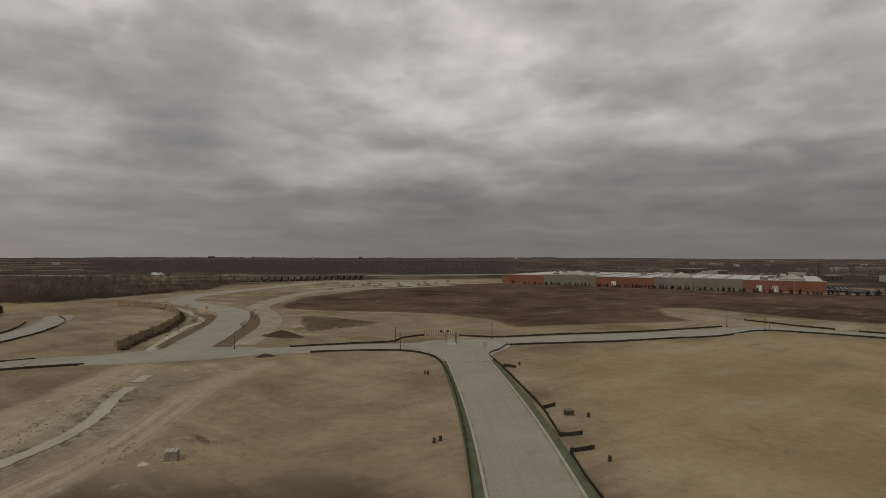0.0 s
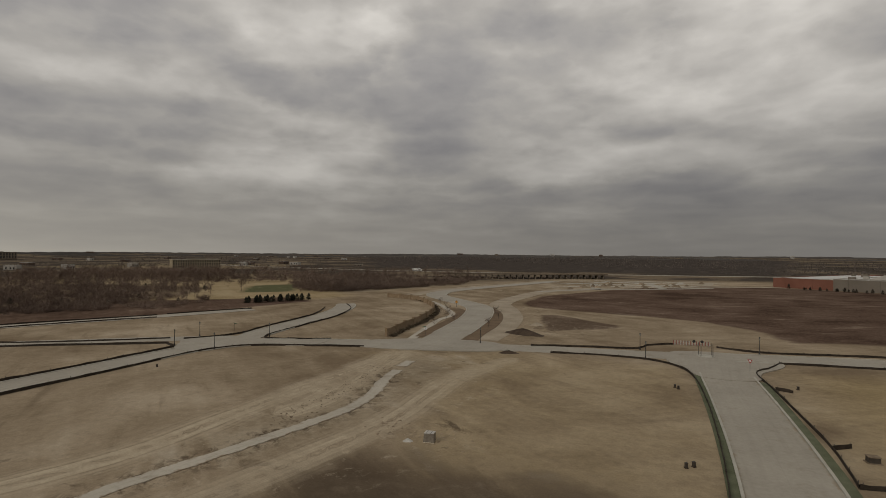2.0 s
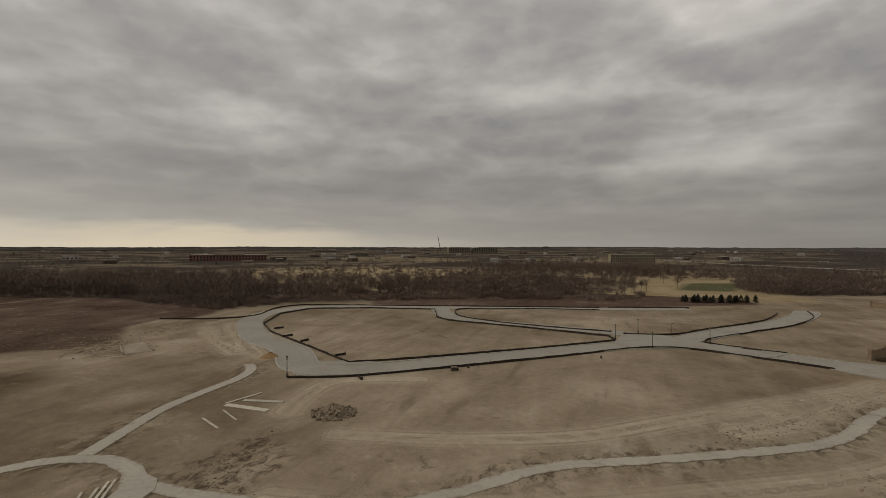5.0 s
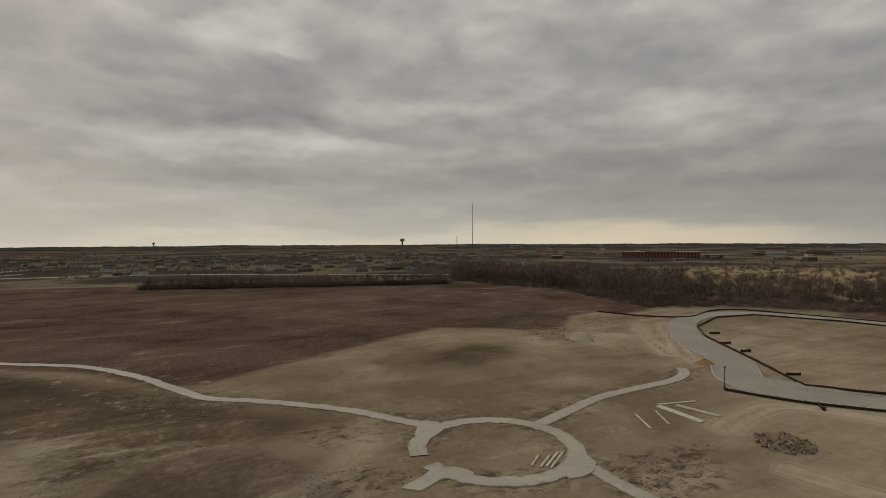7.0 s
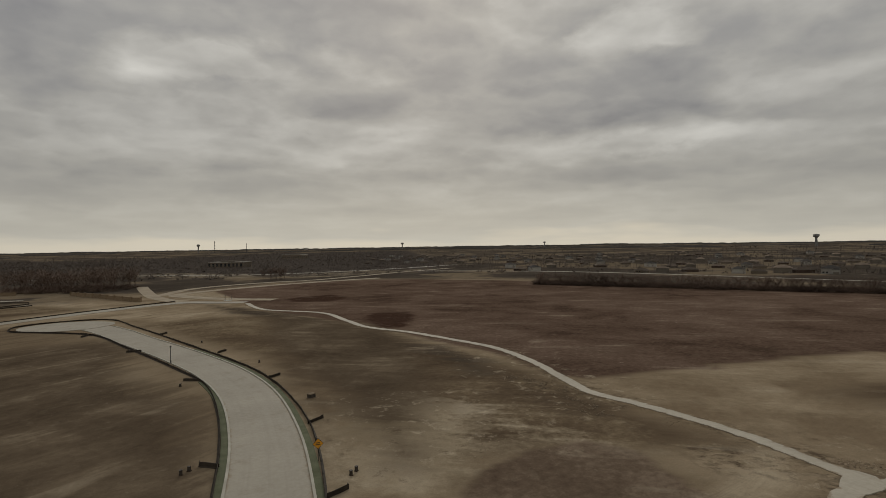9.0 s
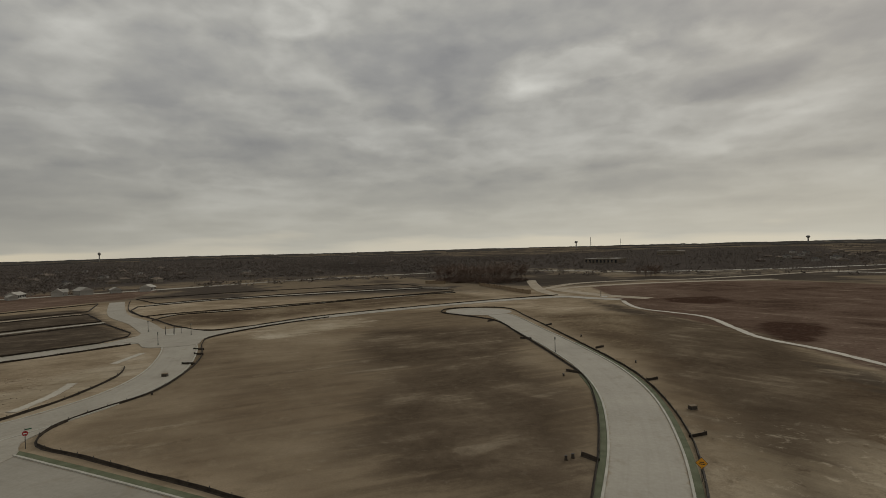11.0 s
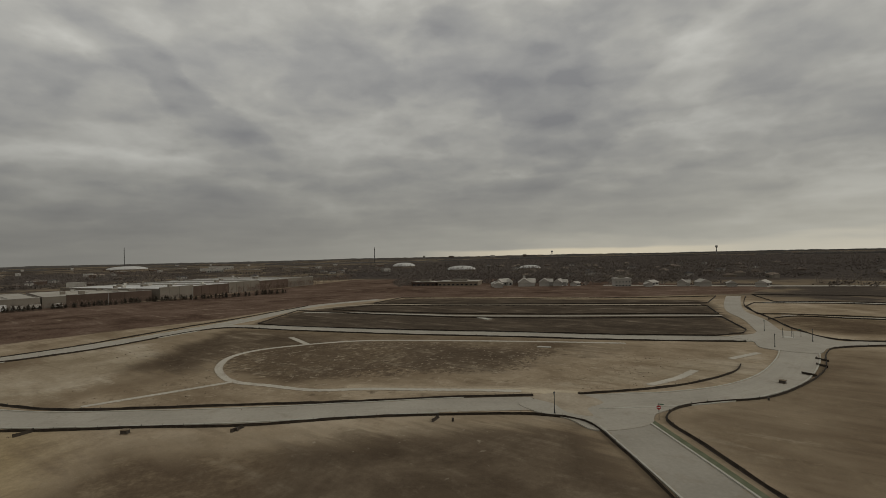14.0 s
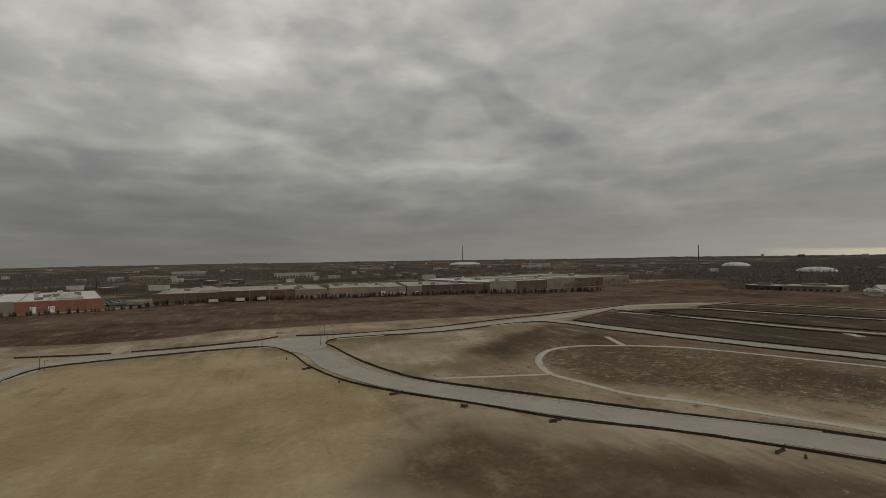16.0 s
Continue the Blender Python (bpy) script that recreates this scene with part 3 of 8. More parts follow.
car_paint = surface("car_paint", (0.09, 0.09, 0.095), (0.42, 0.41, 0.40), 0.4, 0.35, vary=0.9)
barrier_red = surface("faded_red", (0.20, 0.060, 0.050), (0.26, 0.085, 0.07), 3.0, 0.6)
barrier_white = surface("faded_white", (0.34, 0.31, 0.28), (0.44, 0.41, 0.37), 3.0, 0.6)

# ---- helpers for shapes ----


def smooth(points, step=3.0, closed=False, crisp=False):
    """A rounded line through the given corners, with a point about every step metres; or a crisp one."""
    p = [np.array(q[:2], float) for q in points]
    n = len(p)
    if crisp:
        out = []
        for i in range(n if closed else n - 1):
            a, b = p[i], p[(i + 1) % n]
            m = max(1, int(round(np.linalg.norm(b - a) / step)))
            out += [a + (b - a) * j / m for j in range(m)]
        return np.array(out + [p[0] if closed else p[-1]])
    out = []
    for i in range(n if closed else n - 1):
        if closed:
            a, b, c, d = p[i - 1], p[i], p[(i + 1) % n], p[(i + 2) % n]
        else:
            a, b, c, d = p[max(i - 1, 0)], p[i], p[i + 1], p[min(i + 2, n - 1)]
        # centripetal spacing keeps tight corners from looping
        k = [0.0]
        for u, v in ((a, b), (b, c), (c, d)):
            k.append(k[-1] + max(np.linalg.norm(v - u), 1e-3) ** 0.5)
        m = max(1, int(round(np.linalg.norm(c - b) / step)))
        for j in range(m):
            s = k[1] + (k[2] - k[1]) * j / m
            a1 = (k[1] - s) / (k[1] - k[0]) * a + (s - k[0]) / (k[1] - k[0]) * b
            a2 = (k[2] - s) / (k[2] - k[1]) * b + (s - k[1]) / (k[2] - k[1]) * c
            a3 = (k[3] - s) / (k[3] - k[2]) * c + (s - k[2]) / (k[3] - k[2]) * d
            b1 = (k[2] - s) / (k[2] - k[0]) * a1 + (s - k[0]) / (k[2] - k[0]) * a2
            b2 = (k[3] - s) / (k[3] - k[1]) * a2 + (s - k[1]) / (k[3] - k[1]) * a3
            out.append((k[2] - s) / (k[2] - k[1]) * b1 + (s - k[1]) / (k[2] - k[1]) * b2)
    out.append(p[0] if closed else p[-1])
    return np.array(out)


def sides(line):
    """The level unit normal to the left of each point of a line."""
    d = np.gradient(line, axis=0)
    d /= np.linalg.norm(d, axis=1, keepdims=True) + 1e-9
    return np.stack([-d[:, 1], d[:, 0]], 1)


def mesh_of(name, verts, faces, mat):
    me = bpy.data.meshes.new(name)
    me.from_pydata([tuple(map(float, v)) for v in verts], [], [tuple(map(int, f)) for f in faces])
    if mat is not None:
        for m in (mat if isinstance(mat, (list, tuple)) else [mat]):
            me.materials.append(m)
    me.update()
    return me


def thing(name, mesh, at=(0, 0, 0), turn=0.0, parent=None, **tags):
    ob = new(name, mesh)
    ob.matrix_basis = pose(*at, 0, 0, turn)
    if parent is not None:
        ob.parent = parent
    return tagged(ob, **tags)


def part(name, bm, mat, parent, label=""):
    me = bpy.data.meshes.new(name)
    bm.to_mesh(me)
    bm.free()
    me.materials.append(mat)
    ob = new(name, me)
    ob.parent = parent
    return tagged(ob, label=label)


def box(bm, x, y, z, w, d, h, turn=0.0, taper=1.0):
    """A box standing on z at x, y; w along, d across, h high; its top may be narrower."""
    c, s = math.cos(turn), math.sin(turn)
    v = []
    for zz, k in ((z, 1.0), (z + h, taper)):
        for a, e in ((-1, -1), (1, -1), (1, 1), (-1, 1)):
            u, w2 = a * w / 2 * k, e * d / 2 * k
            v.append(bm.verts.new((x + c * u - s * w2, y + s * u + c * w2, zz)))
    for f in ((3, 2, 1, 0), (4, 5, 6, 7), (0, 1, 5, 4), (1, 2, 6, 5), (2, 3, 7, 6), (3, 0, 4, 7)):
        bm.faces.new([v[i] for i in f])


def tube(bm, a, b, r0, r1=None, n=6):
    """A round bar from a to b."""
    r1 = r0 if r1 is None else r1
    a, b = Vector(a), Vector(b)
    q = (b - a).to_track_quat("Z", "Y")
    rings = []
    for p, r in ((a, r0), (b, r1)):
        rings.append([bm.verts.new(p + q @ Vector((r * math.cos(2 * math.pi * i / n), r * math.sin(2 * math.pi * i / n), 0))) for i in range(n)])
    for i in range(n):
        j = (i + 1) % n
        bm.faces.new((rings[0][i], rings[0][j], rings[1][j], rings[1][i]))
    bm.faces.new(rings[0][::-1])
    bm.faces.new(rings[1])


def strip(name, points, width, z, mat, step=3.0, closed=False, label="", thick=0.25, category="road", ragged=0.0):
    """A band of paving along a line, with its own thickness; its rims may wander."""
    line = smooth(points, step, closed)
    nrm = sides(line)
    if closed:
        nrm[0] = nrm[-1] = (nrm[0] + nrm[-1]) / 2
    wander = np.array([[noise.noise(Vector((x * 0.55, y * 0.55, k))) + 0.6 * noise.noise(Vector((x * 1.7, y * 1.7, k + 5.0))) for k in (1.3, 7.7)] for x, y in line]) * ragged
    left, right = line + nrm * (width / 2 + wander[:, :1]), line - nrm * (width / 2 + wander[:, 1:])
    n = len(line)
    verts = [(*p, z) for p in left] + [(*p, z) for p in right] + [(*p, z - thick) for p in left] + [(*p, z - thick) for p in right]
    faces = []
    for i in range(n - 1):
        faces += [(n + i, n + i + 1, i + 1, i), (i, i + 1, 2 * n + i + 1, 2 * n + i), (n + i + 1, n + i, 3 * n + i, 3 * n + i + 1)]
    me = mesh_of(name, verts, faces, mat)
    run = np.r_[0, np.cumsum(np.linalg.norm(np.diff(line, axis=0), axis=1))]
    me.uv_layers.new(name="rim")
    me.uv_layers.new(name="along")
    rim, uv = me.uv_layers["rim"], me.uv_layers["along"]
    across = {0: 1.0, 1: -1.0, 2: 1.0, 3: -1.0}
    for lp in me.loops:
        k, i = divmod(lp.vertex_index, n)
        uv.data[lp.index].uv = (across[k] * width / 2, run[i])
        rim.data[lp.index].uv = (across[k], 0.0)
    return thing(name, me, label=label, category=category, kind="structure")


def inside(poly, x, y):
    """Signed distance in metres to a polygon's rim: positive within."""
    p = np.array(poly, float)
    q = np.roll(p, -1, 0)
    best = np.full(x.shape, 1e9)
    odd = np.zeros(x.shape, bool)
    for (ax, ay), (bx, by) in zip(p, q):
        dx, dy = bx - ax, by - ay
        k = np.clip(((x - ax) * dx + (y - ay) * dy) / (dx * dx + dy * dy + 1e-9), 0, 1)
        best = np.minimum(best, np.hypot(x - ax - k * dx, y - ay - k * dy))
        odd ^= ((ay > y) != (by > y)) & (x < (bx - ax) * (y - ay) / (by - ay + 1e-12) + ax)
    return np.where(odd, best, -best)


# ---- the ground: one sheet to the horizon ----
RED_NORTH = [(-78, 252), (-80, 300), (-40, 405), (8, 460), (60, 462), (150, 408), (250, 332), (300, 330), (410, 215), (440, 125), (560, 36), (700, -40),
             (600, -230), (430, -305), (345, -352), (302, -285), (318, -190), (386, -58), (356, -8), (345, 12), (292, 52), (258, 96), (224, 136), (200, 160), (190, 176), (162, 184), (144, 200), (120, 246),
             (99, 243), (92, 214), (94, 195), (62, 188), (25, 178), (19, 198), (3, 216), (-19, 225), (-52, 230), (-71, 237)]
RED_SOUTH = [(-20, -246), (-44, -192), (-55, -160), (-67, -116), (-67, -93), (-71, -87), (-93, -85), (-129, -81), (-152, -76), (-160, -52), (-171, -41), (-196, -43),
             (-230, -30), (-300, -70), (-331, -131), (-298, -180), (-245, -275), (-203, -347), (-140, -409), (-56, -421), (0, -370), (-14, -290)]
DARK_EAST = [(262, 30), (217, -34), (175, -108), (162, -150), (204, -180), (275, -228), (300, -186), (372, -58), (346, -30), (310, 14)]
DARK_SOUTH = [(26, -56), (50, -60), (84, -66), (92, -90), (122, -150), (108, -212), (60, -240), (34, -196), (8, -136), (0, -100), (4, -74)]
DARK_LAWN = [(-20, -66), (-66, -50), (-66, -95), (-50, -165), (-26, -225), (0, -190), (-14, -140), (-20, -100)]
DARK_LOOP = [(160, 30), (250, 30), (232, 6), (205, -34), (184, -70), (166, -92), (140, -40), (134, 0)]
GOLD_EAST = [(20, 130), (70, 146), (105, 162), (150, 126), (126, 90), (112, 52), (70, 34), (40, 30), (20, 46)]
GOLD_NORTH = [(-72, 108), (-40, 122), (-8, 122), (0, 80), (0, 40), (-22, 40), (-36, 80)]
PALE_SOUTH = [(-16, -60), (-14, -86), (-30, -92), (-40, -80), (-36, -62)]
PALE_TRACK = [(-66, 112), (-52, 112), (-46, 92), (-44, 70), (-46, 50), (-58, 44), (-62, 60), (-60, 80), (-62, 96)]
DARK_FOOT = [(-39, 39), (-41, 47), (-38, 53), (-32, 53), (-27, 52), (-21, 54), (-8, 55), (-2, 48), (-2, 24), (-30, 20), (-40, 32)]
DARK_PLOT = [(65.7, 35.7), (80.8, 37.6), (95.3, 32.5), (91.8, 15.5), (92.6, -7.4), (89.6, -26.3), (85.4, -44.5), (56.8, -42)]
rings = np.r_[0.0, 6.0 * (4950 / 6.0) ** (np.arange(0, 251) / 250.0)]
turns = np.linspace(0, 2 * math.pi, 760, endpoint=False)
gr, ga = np.meshgrid(rings[1:], turns, indexing="ij")
gx, gy = (-np.sin(ga) * gr).ravel(), (np.cos(ga) * gr).ravel()
nr, na = gr.shape
rise = np.zeros(gx.shape)
for k, (wx, wy, am) in enumerate(((0.0021, 0.0013, 1.0), (-0.0012, 0.0030, 0.8), (0.0047, -0.0038, 0.4))):
    rise += am * np.sin(gx * wx + gy * wy + 1.7 * k)
far_off = np.clip((gr.ravel() - 650) / 1500, 0, 1)
gz = -0.03 + 0.03 * np.sin(gx * 0.11 + 1.0) * np.sin(gy * 0.09) + far_off * (rise * 2.0 - 1.0)
FIELD = [(-92, -16), (-122, -16), (-150, -30), (-160, -46), (-135, -74), (-90, -80), (-78, -52), (-80, -36)]
deep_in = np.clip(inside(FIELD, gx, gy) / 8.0, 0, 1)
lumpy = np.array([noise.noise(Vector((x * 0.07, y * 0.07, 2.0))) * 0.45 + noise.noise(Vector((x * 0.2, y * 0.2, 6.0))) * 0.22 if k > 0 else 0.0 for x, y, k in zip(gx, gy, deep_in)])
gz += deep_in * (lumpy + 1.3 * np.exp(-((gx + 118) * 0.055 + (gy + 50) * 0.02) ** 2 - ((gx + 118) * -0.02 + (gy + 50) * 0.12) ** 2))
gverts = np.vstack([[0, 0, -0.03], np.stack([gx, gy, gz], 1)])
gi = 1 + np.arange(nr * na).reshape(nr, na)
gq = np.stack([gi[:-1], np.roll(gi[:-1], -1, 1), np.roll(gi[1:], -1, 1), gi[1:]], -1).reshape(-1, 4)
gfan = np.stack([np.zeros(na, int), np.roll(gi[0], -1), gi[0]], -1)
gme = bpy.data.meshes.new("ground")
gme.from_pydata(gverts.tolist(), [], gq[:, ::-1].tolist() + gfan[:, ::-1].tolist())
gme.materials.append(soil)
for f_ in ("gold", "dark", "pale", "red", "far", "turf", "track", "worked", "deep", "patch", "burn", "rough", "litter", "brown"):
    gme.attributes.new(f_, "FLOAT", "POINT")
vx, vy = gverts[:, 0], gverts[:, 1]


def zone(name, polys, patchy=(), most=()):
    d = np.max([inside(p, vx, vy) for p in polys], axis=0)
    for p in patchy:
        d = np.maximum(d, np.minimum(inside(p, vx, vy), -1.5))
    for p in most:
        d = np.maximum(d, np.minimum(inside(p, vx, vy), 0.8))
    gme.attributes[name].data.foreach_set("value", np.clip(d, -200, 200).astype(np.float32))


MEADOW = [(-math.sin(math.radians(a)) * d, math.cos(math.radians(a)) * d) for a, d in ((36, 300), (48, 262), (60, 268), (72, 285), (84, 330), (94, 420), (94, 560), (80, 600), (64, 560), (50, 520), (40, 470))]
zone("gold", [MEADOW, GOLD_EAST, [(-300, 200), (-350, 250), (-420, 250), (-400, 160), (-320, 130)], [(-310, 149), (-417, 200), (-405, 236), (-328, 214), (-298, 170)]], [GOLD_NORTH, [(-400, 30), (-440, 190), (-600, 170), (-680, 60), (-600, -40), (-450, -20)], [(-520, 190), (-590, 330), (-470, 420), (-330, 470), (-230, 360), (-330, 300), (-430, 215)], [(-262, 75), (-240, 118), (-208, 155), (-218, 192), (-262, 192), (-330, 150), (-345, 95)],
     [(-560, 560), (-900, 400), (-1000, 640), (-700, 800)], [(-820, 180), (-1150, 90), (-1200, 330), (-860, 380)]])
WORKED_LOOP = [(122, 40), (160, 34), (188, 26), (200, 0), (196, -30), (160, -96), (116, -96), (106, -60), (112, -30), (118, 10)]
zone("worked", [WORKED_LOOP, [(-74, 116), (-44, 122), (-34, 90), (-28, 62), (-40, 30), (-58, 6), (-76, 10), (-68, 50), (-68, 80)],
                [(-84, -14), (-56, -10), (-50, -30), (-60, -44), (-84, -44)], [(-52, -70), (-76, -66), (-80, -110), (-60, -140), (-50, -110)], [(-120, 4), (-150, -30), (-200, -40), (-206, -14), (-150, 0)], [(-60, 150), (-30, 150), (-20, 176), (-50, 190), (-60, 240), (-90, 240), (-70, 190)],
                [(-14, -60), (-20, -100), (-46, -92), (-50, -64)], [(-150, 280), (-100, 380), (-100, 470), (60, 480), (0, 430), (-60, 380), (-100, 290)]])
zone("turf", [[(-249, 230), (-290, 279), (-273, 315), (-227, 251)]])
zone("deep", [DARK_EAST, [(262, 30), (244, 10), (217, -34), (196, -72), (174, -108), (161, -138), (162, -151), (206, -170), (226, -111), (249, -65), (280, -27), (316, 12), (290, 22)],
              [(2.8, -282), (-13, -258), (-38, -207), (-45, -171), (-34, -196), (-10, -236)], [(-33.5, -206.4), (-46.8, -160.4), (-60, -121), (-56, -100), (-52, -102), (-51, -122), (-38, -160)]])
BURNS = [[(-53.9, -198.9), (-61.3, -213.1), (-76.1, -208.4), (-74.4, -197.8), (-60.3, -168.5), (-53.2, -172.6)], [(-36, -293.5), (-62.2, -304.1), (-68.8, -279.6), (-54.3, -266.3), (-36.4, -275.2)]]
UMBER_BED = [(-24, -50), (-26, -54.5), (-33, -59.5), (-40.5, -61.5), (-48.5, -60.2), (-52, -54.3), (-51.2, -48.2), (-49.6, -38.2), (-44, -36.9), (-34, -40)]
BROKEN = [[(-69.7, -12), (-72.5, -3.6), (-66.5, 0.5), (-58, -1.6), (-56, -4), (-62, -8.3)], [(-57.4, -105.7), (-59.8, -91.8), (-62.4, -74.1), (-65.7, -68.9), (-56.1, -66.6), (-52.3, -73.6), (-53.9, -90.6)], [(-58, -46), (-62, -40), (-66, -41), (-64, -50), (-59, -52)], [(-68.9, -12.2), (-74, -7.2), (-79.8, 0.3), (-68.6, 2.4), (-60.1, -1.6), (-61.9, -8.4)], [(-48.1, -42.1), (-52.8, -39.1), (-54.5, -32.9), (-49.6, -30.7), (-43, -36.9)],
          [(138, 6), (160, 28), (196, 36), (196, -6), (182, -40), (152, -72), (132, -52), (134, -20)],
          [(-190.7, -83.6), (-220.1, -63.5), (-180.5, -47.6), (-156, -28.3), (-140.3, -31.9), (-158.8, -51.4), (-164.7, -67.9)]]
def sector(*rim):
    """A polygon from turns and distances."""
    return [(-math.sin(math.radians(a)) * d, math.cos(math.radians(a)) * d) for a, d in rim]


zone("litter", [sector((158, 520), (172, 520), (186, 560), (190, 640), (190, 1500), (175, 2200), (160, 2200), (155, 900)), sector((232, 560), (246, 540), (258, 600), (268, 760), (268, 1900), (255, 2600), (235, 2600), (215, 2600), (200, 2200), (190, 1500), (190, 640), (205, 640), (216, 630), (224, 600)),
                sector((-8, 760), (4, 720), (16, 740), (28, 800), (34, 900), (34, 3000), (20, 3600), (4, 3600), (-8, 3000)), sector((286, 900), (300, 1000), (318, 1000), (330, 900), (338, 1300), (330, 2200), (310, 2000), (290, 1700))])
zone("burn", BURNS)
zone("patch", [UMBER_BED, [(-57, 209), (-49.6, 209.8), (-22.9, 189.5), (-25.9, 181.5), (-42.6, 167), (-50.4, 186.6)]])
zone("brown", [[(66, 6), (88, 8), (92, -7), (89.6, -26.3), (85.4, -44.5), (56.8, -42)], DARK_FOOT, [(36, -160), (10, -122), (0, -92), (-1, -60), (22, -58), (36, -72), (45, -95), (42, -130)], [(-20.2, -229.9), (-56.3, -171.2), (-44, -110), (-24.1, -66.5), (-20.7, -78.9), (-19.6, -119.1), (-16.5, -166.3)], [(70.8, -146.8), (80.4, -178.1), (27.7, -190.5), (21.1, -169.5), (18.8, -131.5), (54.6, -117.7)], [(43.5, -93.9), (42.8, -103.1), (12.1, -109.9), (3.1, -92.1), (0.8, -69.4), (20.8, -61.9), (35.0, -73.8)],
               [(184.4, -27.1), (163.5, -56.8), (151.8, -70.3), (133.5, -45.8), (142.3, -21.5)], [(246, 39), (217, 4), (195, -8), (189, 15), (184, 29), (160, 39), (168, 55), (203, 51)]],
     [[(216.1, 2.4), (152.3, -101.8), (137.4, -64.6), (133.5, -18.3), (152.8, 9.8), (180.6, 16.7)]])
TRAIL_WEST = [(-57.2, 96), (-55.6, 88.4), (-51.8, 78), (-50.3, 70), (-50.5, 64.9), (-51.8, 55.6), (-53.1, 47.2), (-55, 37.6), (-55.8, 31), (-54.5, 24), (-53.2, 17), (-53, 8), (-56.9, -0.2), (-60.2, -5.1), (-63, -9.2), (-66, -13)]
TRAIL_SOUTH = [(-69.9, -37.5), (-70.2, -43), (-70.8, -52), (-69.8, -61), (-67.8, -71), (-65.4, -79), (-67, -90), (-69.8, -106), (-70, -125), (-65, -141), (-58, -160), (-49, -176), (-46, -196), (-42, -223), (-21, -248), (-15.8, -280)]
TRAIL_WEST_LINK = [(-77.5, -22.4), (-86, -19.7), (-95.4, -16.5), (-104, -11.4), (-112.8, -5.6), (-120, -3.4), (-125, -4.2)]
RING_TRAIL = [(-66.8 + 10.4 * math.cos(a), -25.3 + 10.6 * math.sin(a)) for a in np.linspace(radians(-30), radians(313), 20)]


def away_from(lines, most=60.0):
    """How far each place of the ground lies from the nearest of some lines."""
    away = np.full(vx.shape, most)
    for tr in lines:
        tl = smooth(tr, 4.0)
        for i, ((ax, ay), (bx, by)) in enumerate(zip(tl[:-1], tl[1:])):
            ex, ey = bx - ax, by - ay
            raw = ((vx - ax) * ex + (vy - ay) * ey) / (ex * ex + ey * ey)
            kk = np.clip(raw, 0, 1)
            past = np.where((raw < 0) & (i == 0) | (raw > 1) & (i == len(tl) - 2), np.abs(raw - kk), 0) * math.hypot(ex, ey)
            away = np.minimum(away, np.hypot(vx - ax - kk * ex, vy - ay - kk * ey) + 14 * past)
    return away


# broken ground, and the torn rims of the trails
torn = np.maximum(np.max([inside(p, vx, vy) for p in BROKEN], axis=0), 2.7 - away_from([TRAIL_WEST, TRAIL_SOUTH, TRAIL_WEST_LINK, RING_TRAIL]))
gme.attributes["rough"].data.foreach_set("value", np.clip(torn, -200, 200).astype(np.float32))
DARK_PATCH = [(-27, -58.6), (-38.6, -59.2), (-50.5, -62.9), (-53.8, -57.4), (-52, -47.5), (-51.5, -40.7), (-42, -41.3), (-25.6, -55.7)]
SOUTH_PLOT = [(292, -279), (250, -254), (237, -277), (187, -329), (121, -370), (126, -380), (153, -405), (208, -365), (262, -321)]
RIDGE_PLOT = [(236, -222), (206, -200), (200, -212), (178, -234), (147, -266.5), (88, -336), (90, -344), (117, -357), (179, -314), (226, -276), (248, -238)]
CORNER_PLOT = [(189, -189), (161, -176), (147, -180), (122, -228), (84, -270), (52, -296), (84, -324), (112, -303), (145, -260), (178, -222), (192, -207)]
MIDDLE_PLOT = [(313, -6), (295, -26), (266, -66), (243, -112), (224, -163), (212, -184), (245, -205), (252, -196), (262, -170), (285, -120), (308, -72), (331, -32)]
UPPER_PLOT = [(346, -34), (378, -56), (335, -132), (306, -198), (293, -252), (258, -216), (267, -194), (294, -127), (318, -74), (343, -33)]
VERGE_LAWN = [(-15, -62), (-17, -100), (-12, -140), (4, -175), (26, -222), (0, -232), (-26, -225), (-20, -100)]
# the first outline paints shading onto the field's low mound
zone("dark", [[(-101.3, -58.5), (-129.1, -58.2), (-135.1, -45.3), (-120.6, -41.1), (-105, -45.8)], [(-250, 90), (-236, 150), (-262, 205), (-300, 250), (-420, 228), (-455, 165), (-345, 92)], DARK_EAST, DARK_PATCH, [(246, 39), (217, 4), (195, -8), (189, 15), (184, 29), (160, 39), (168, 55), (203, 51)], [(183.5, 18), (189, -0.5), (184, -27), (158, -39), (142, -26), (153, -6), (159, 12.5)], DARK_LAWN, DARK_FOOT, DARK_PLOT, [(135, 10), (160, 30), (250, 40), (232, 6), (205, -34), (184, -70), (166, -92), (150, -70), (146, -30)], CORNER_PLOT, VERGE_LAWN], [DARK_LOOP, [(190, 108), (246, 62), (232, 12), (160, 32), (136, 62), (166, 100)], [(24, 40), (40, 26), (60, 20), (98, 30), (94, -36), (60, -36), (20, -30)]], [DARK_SOUTH])
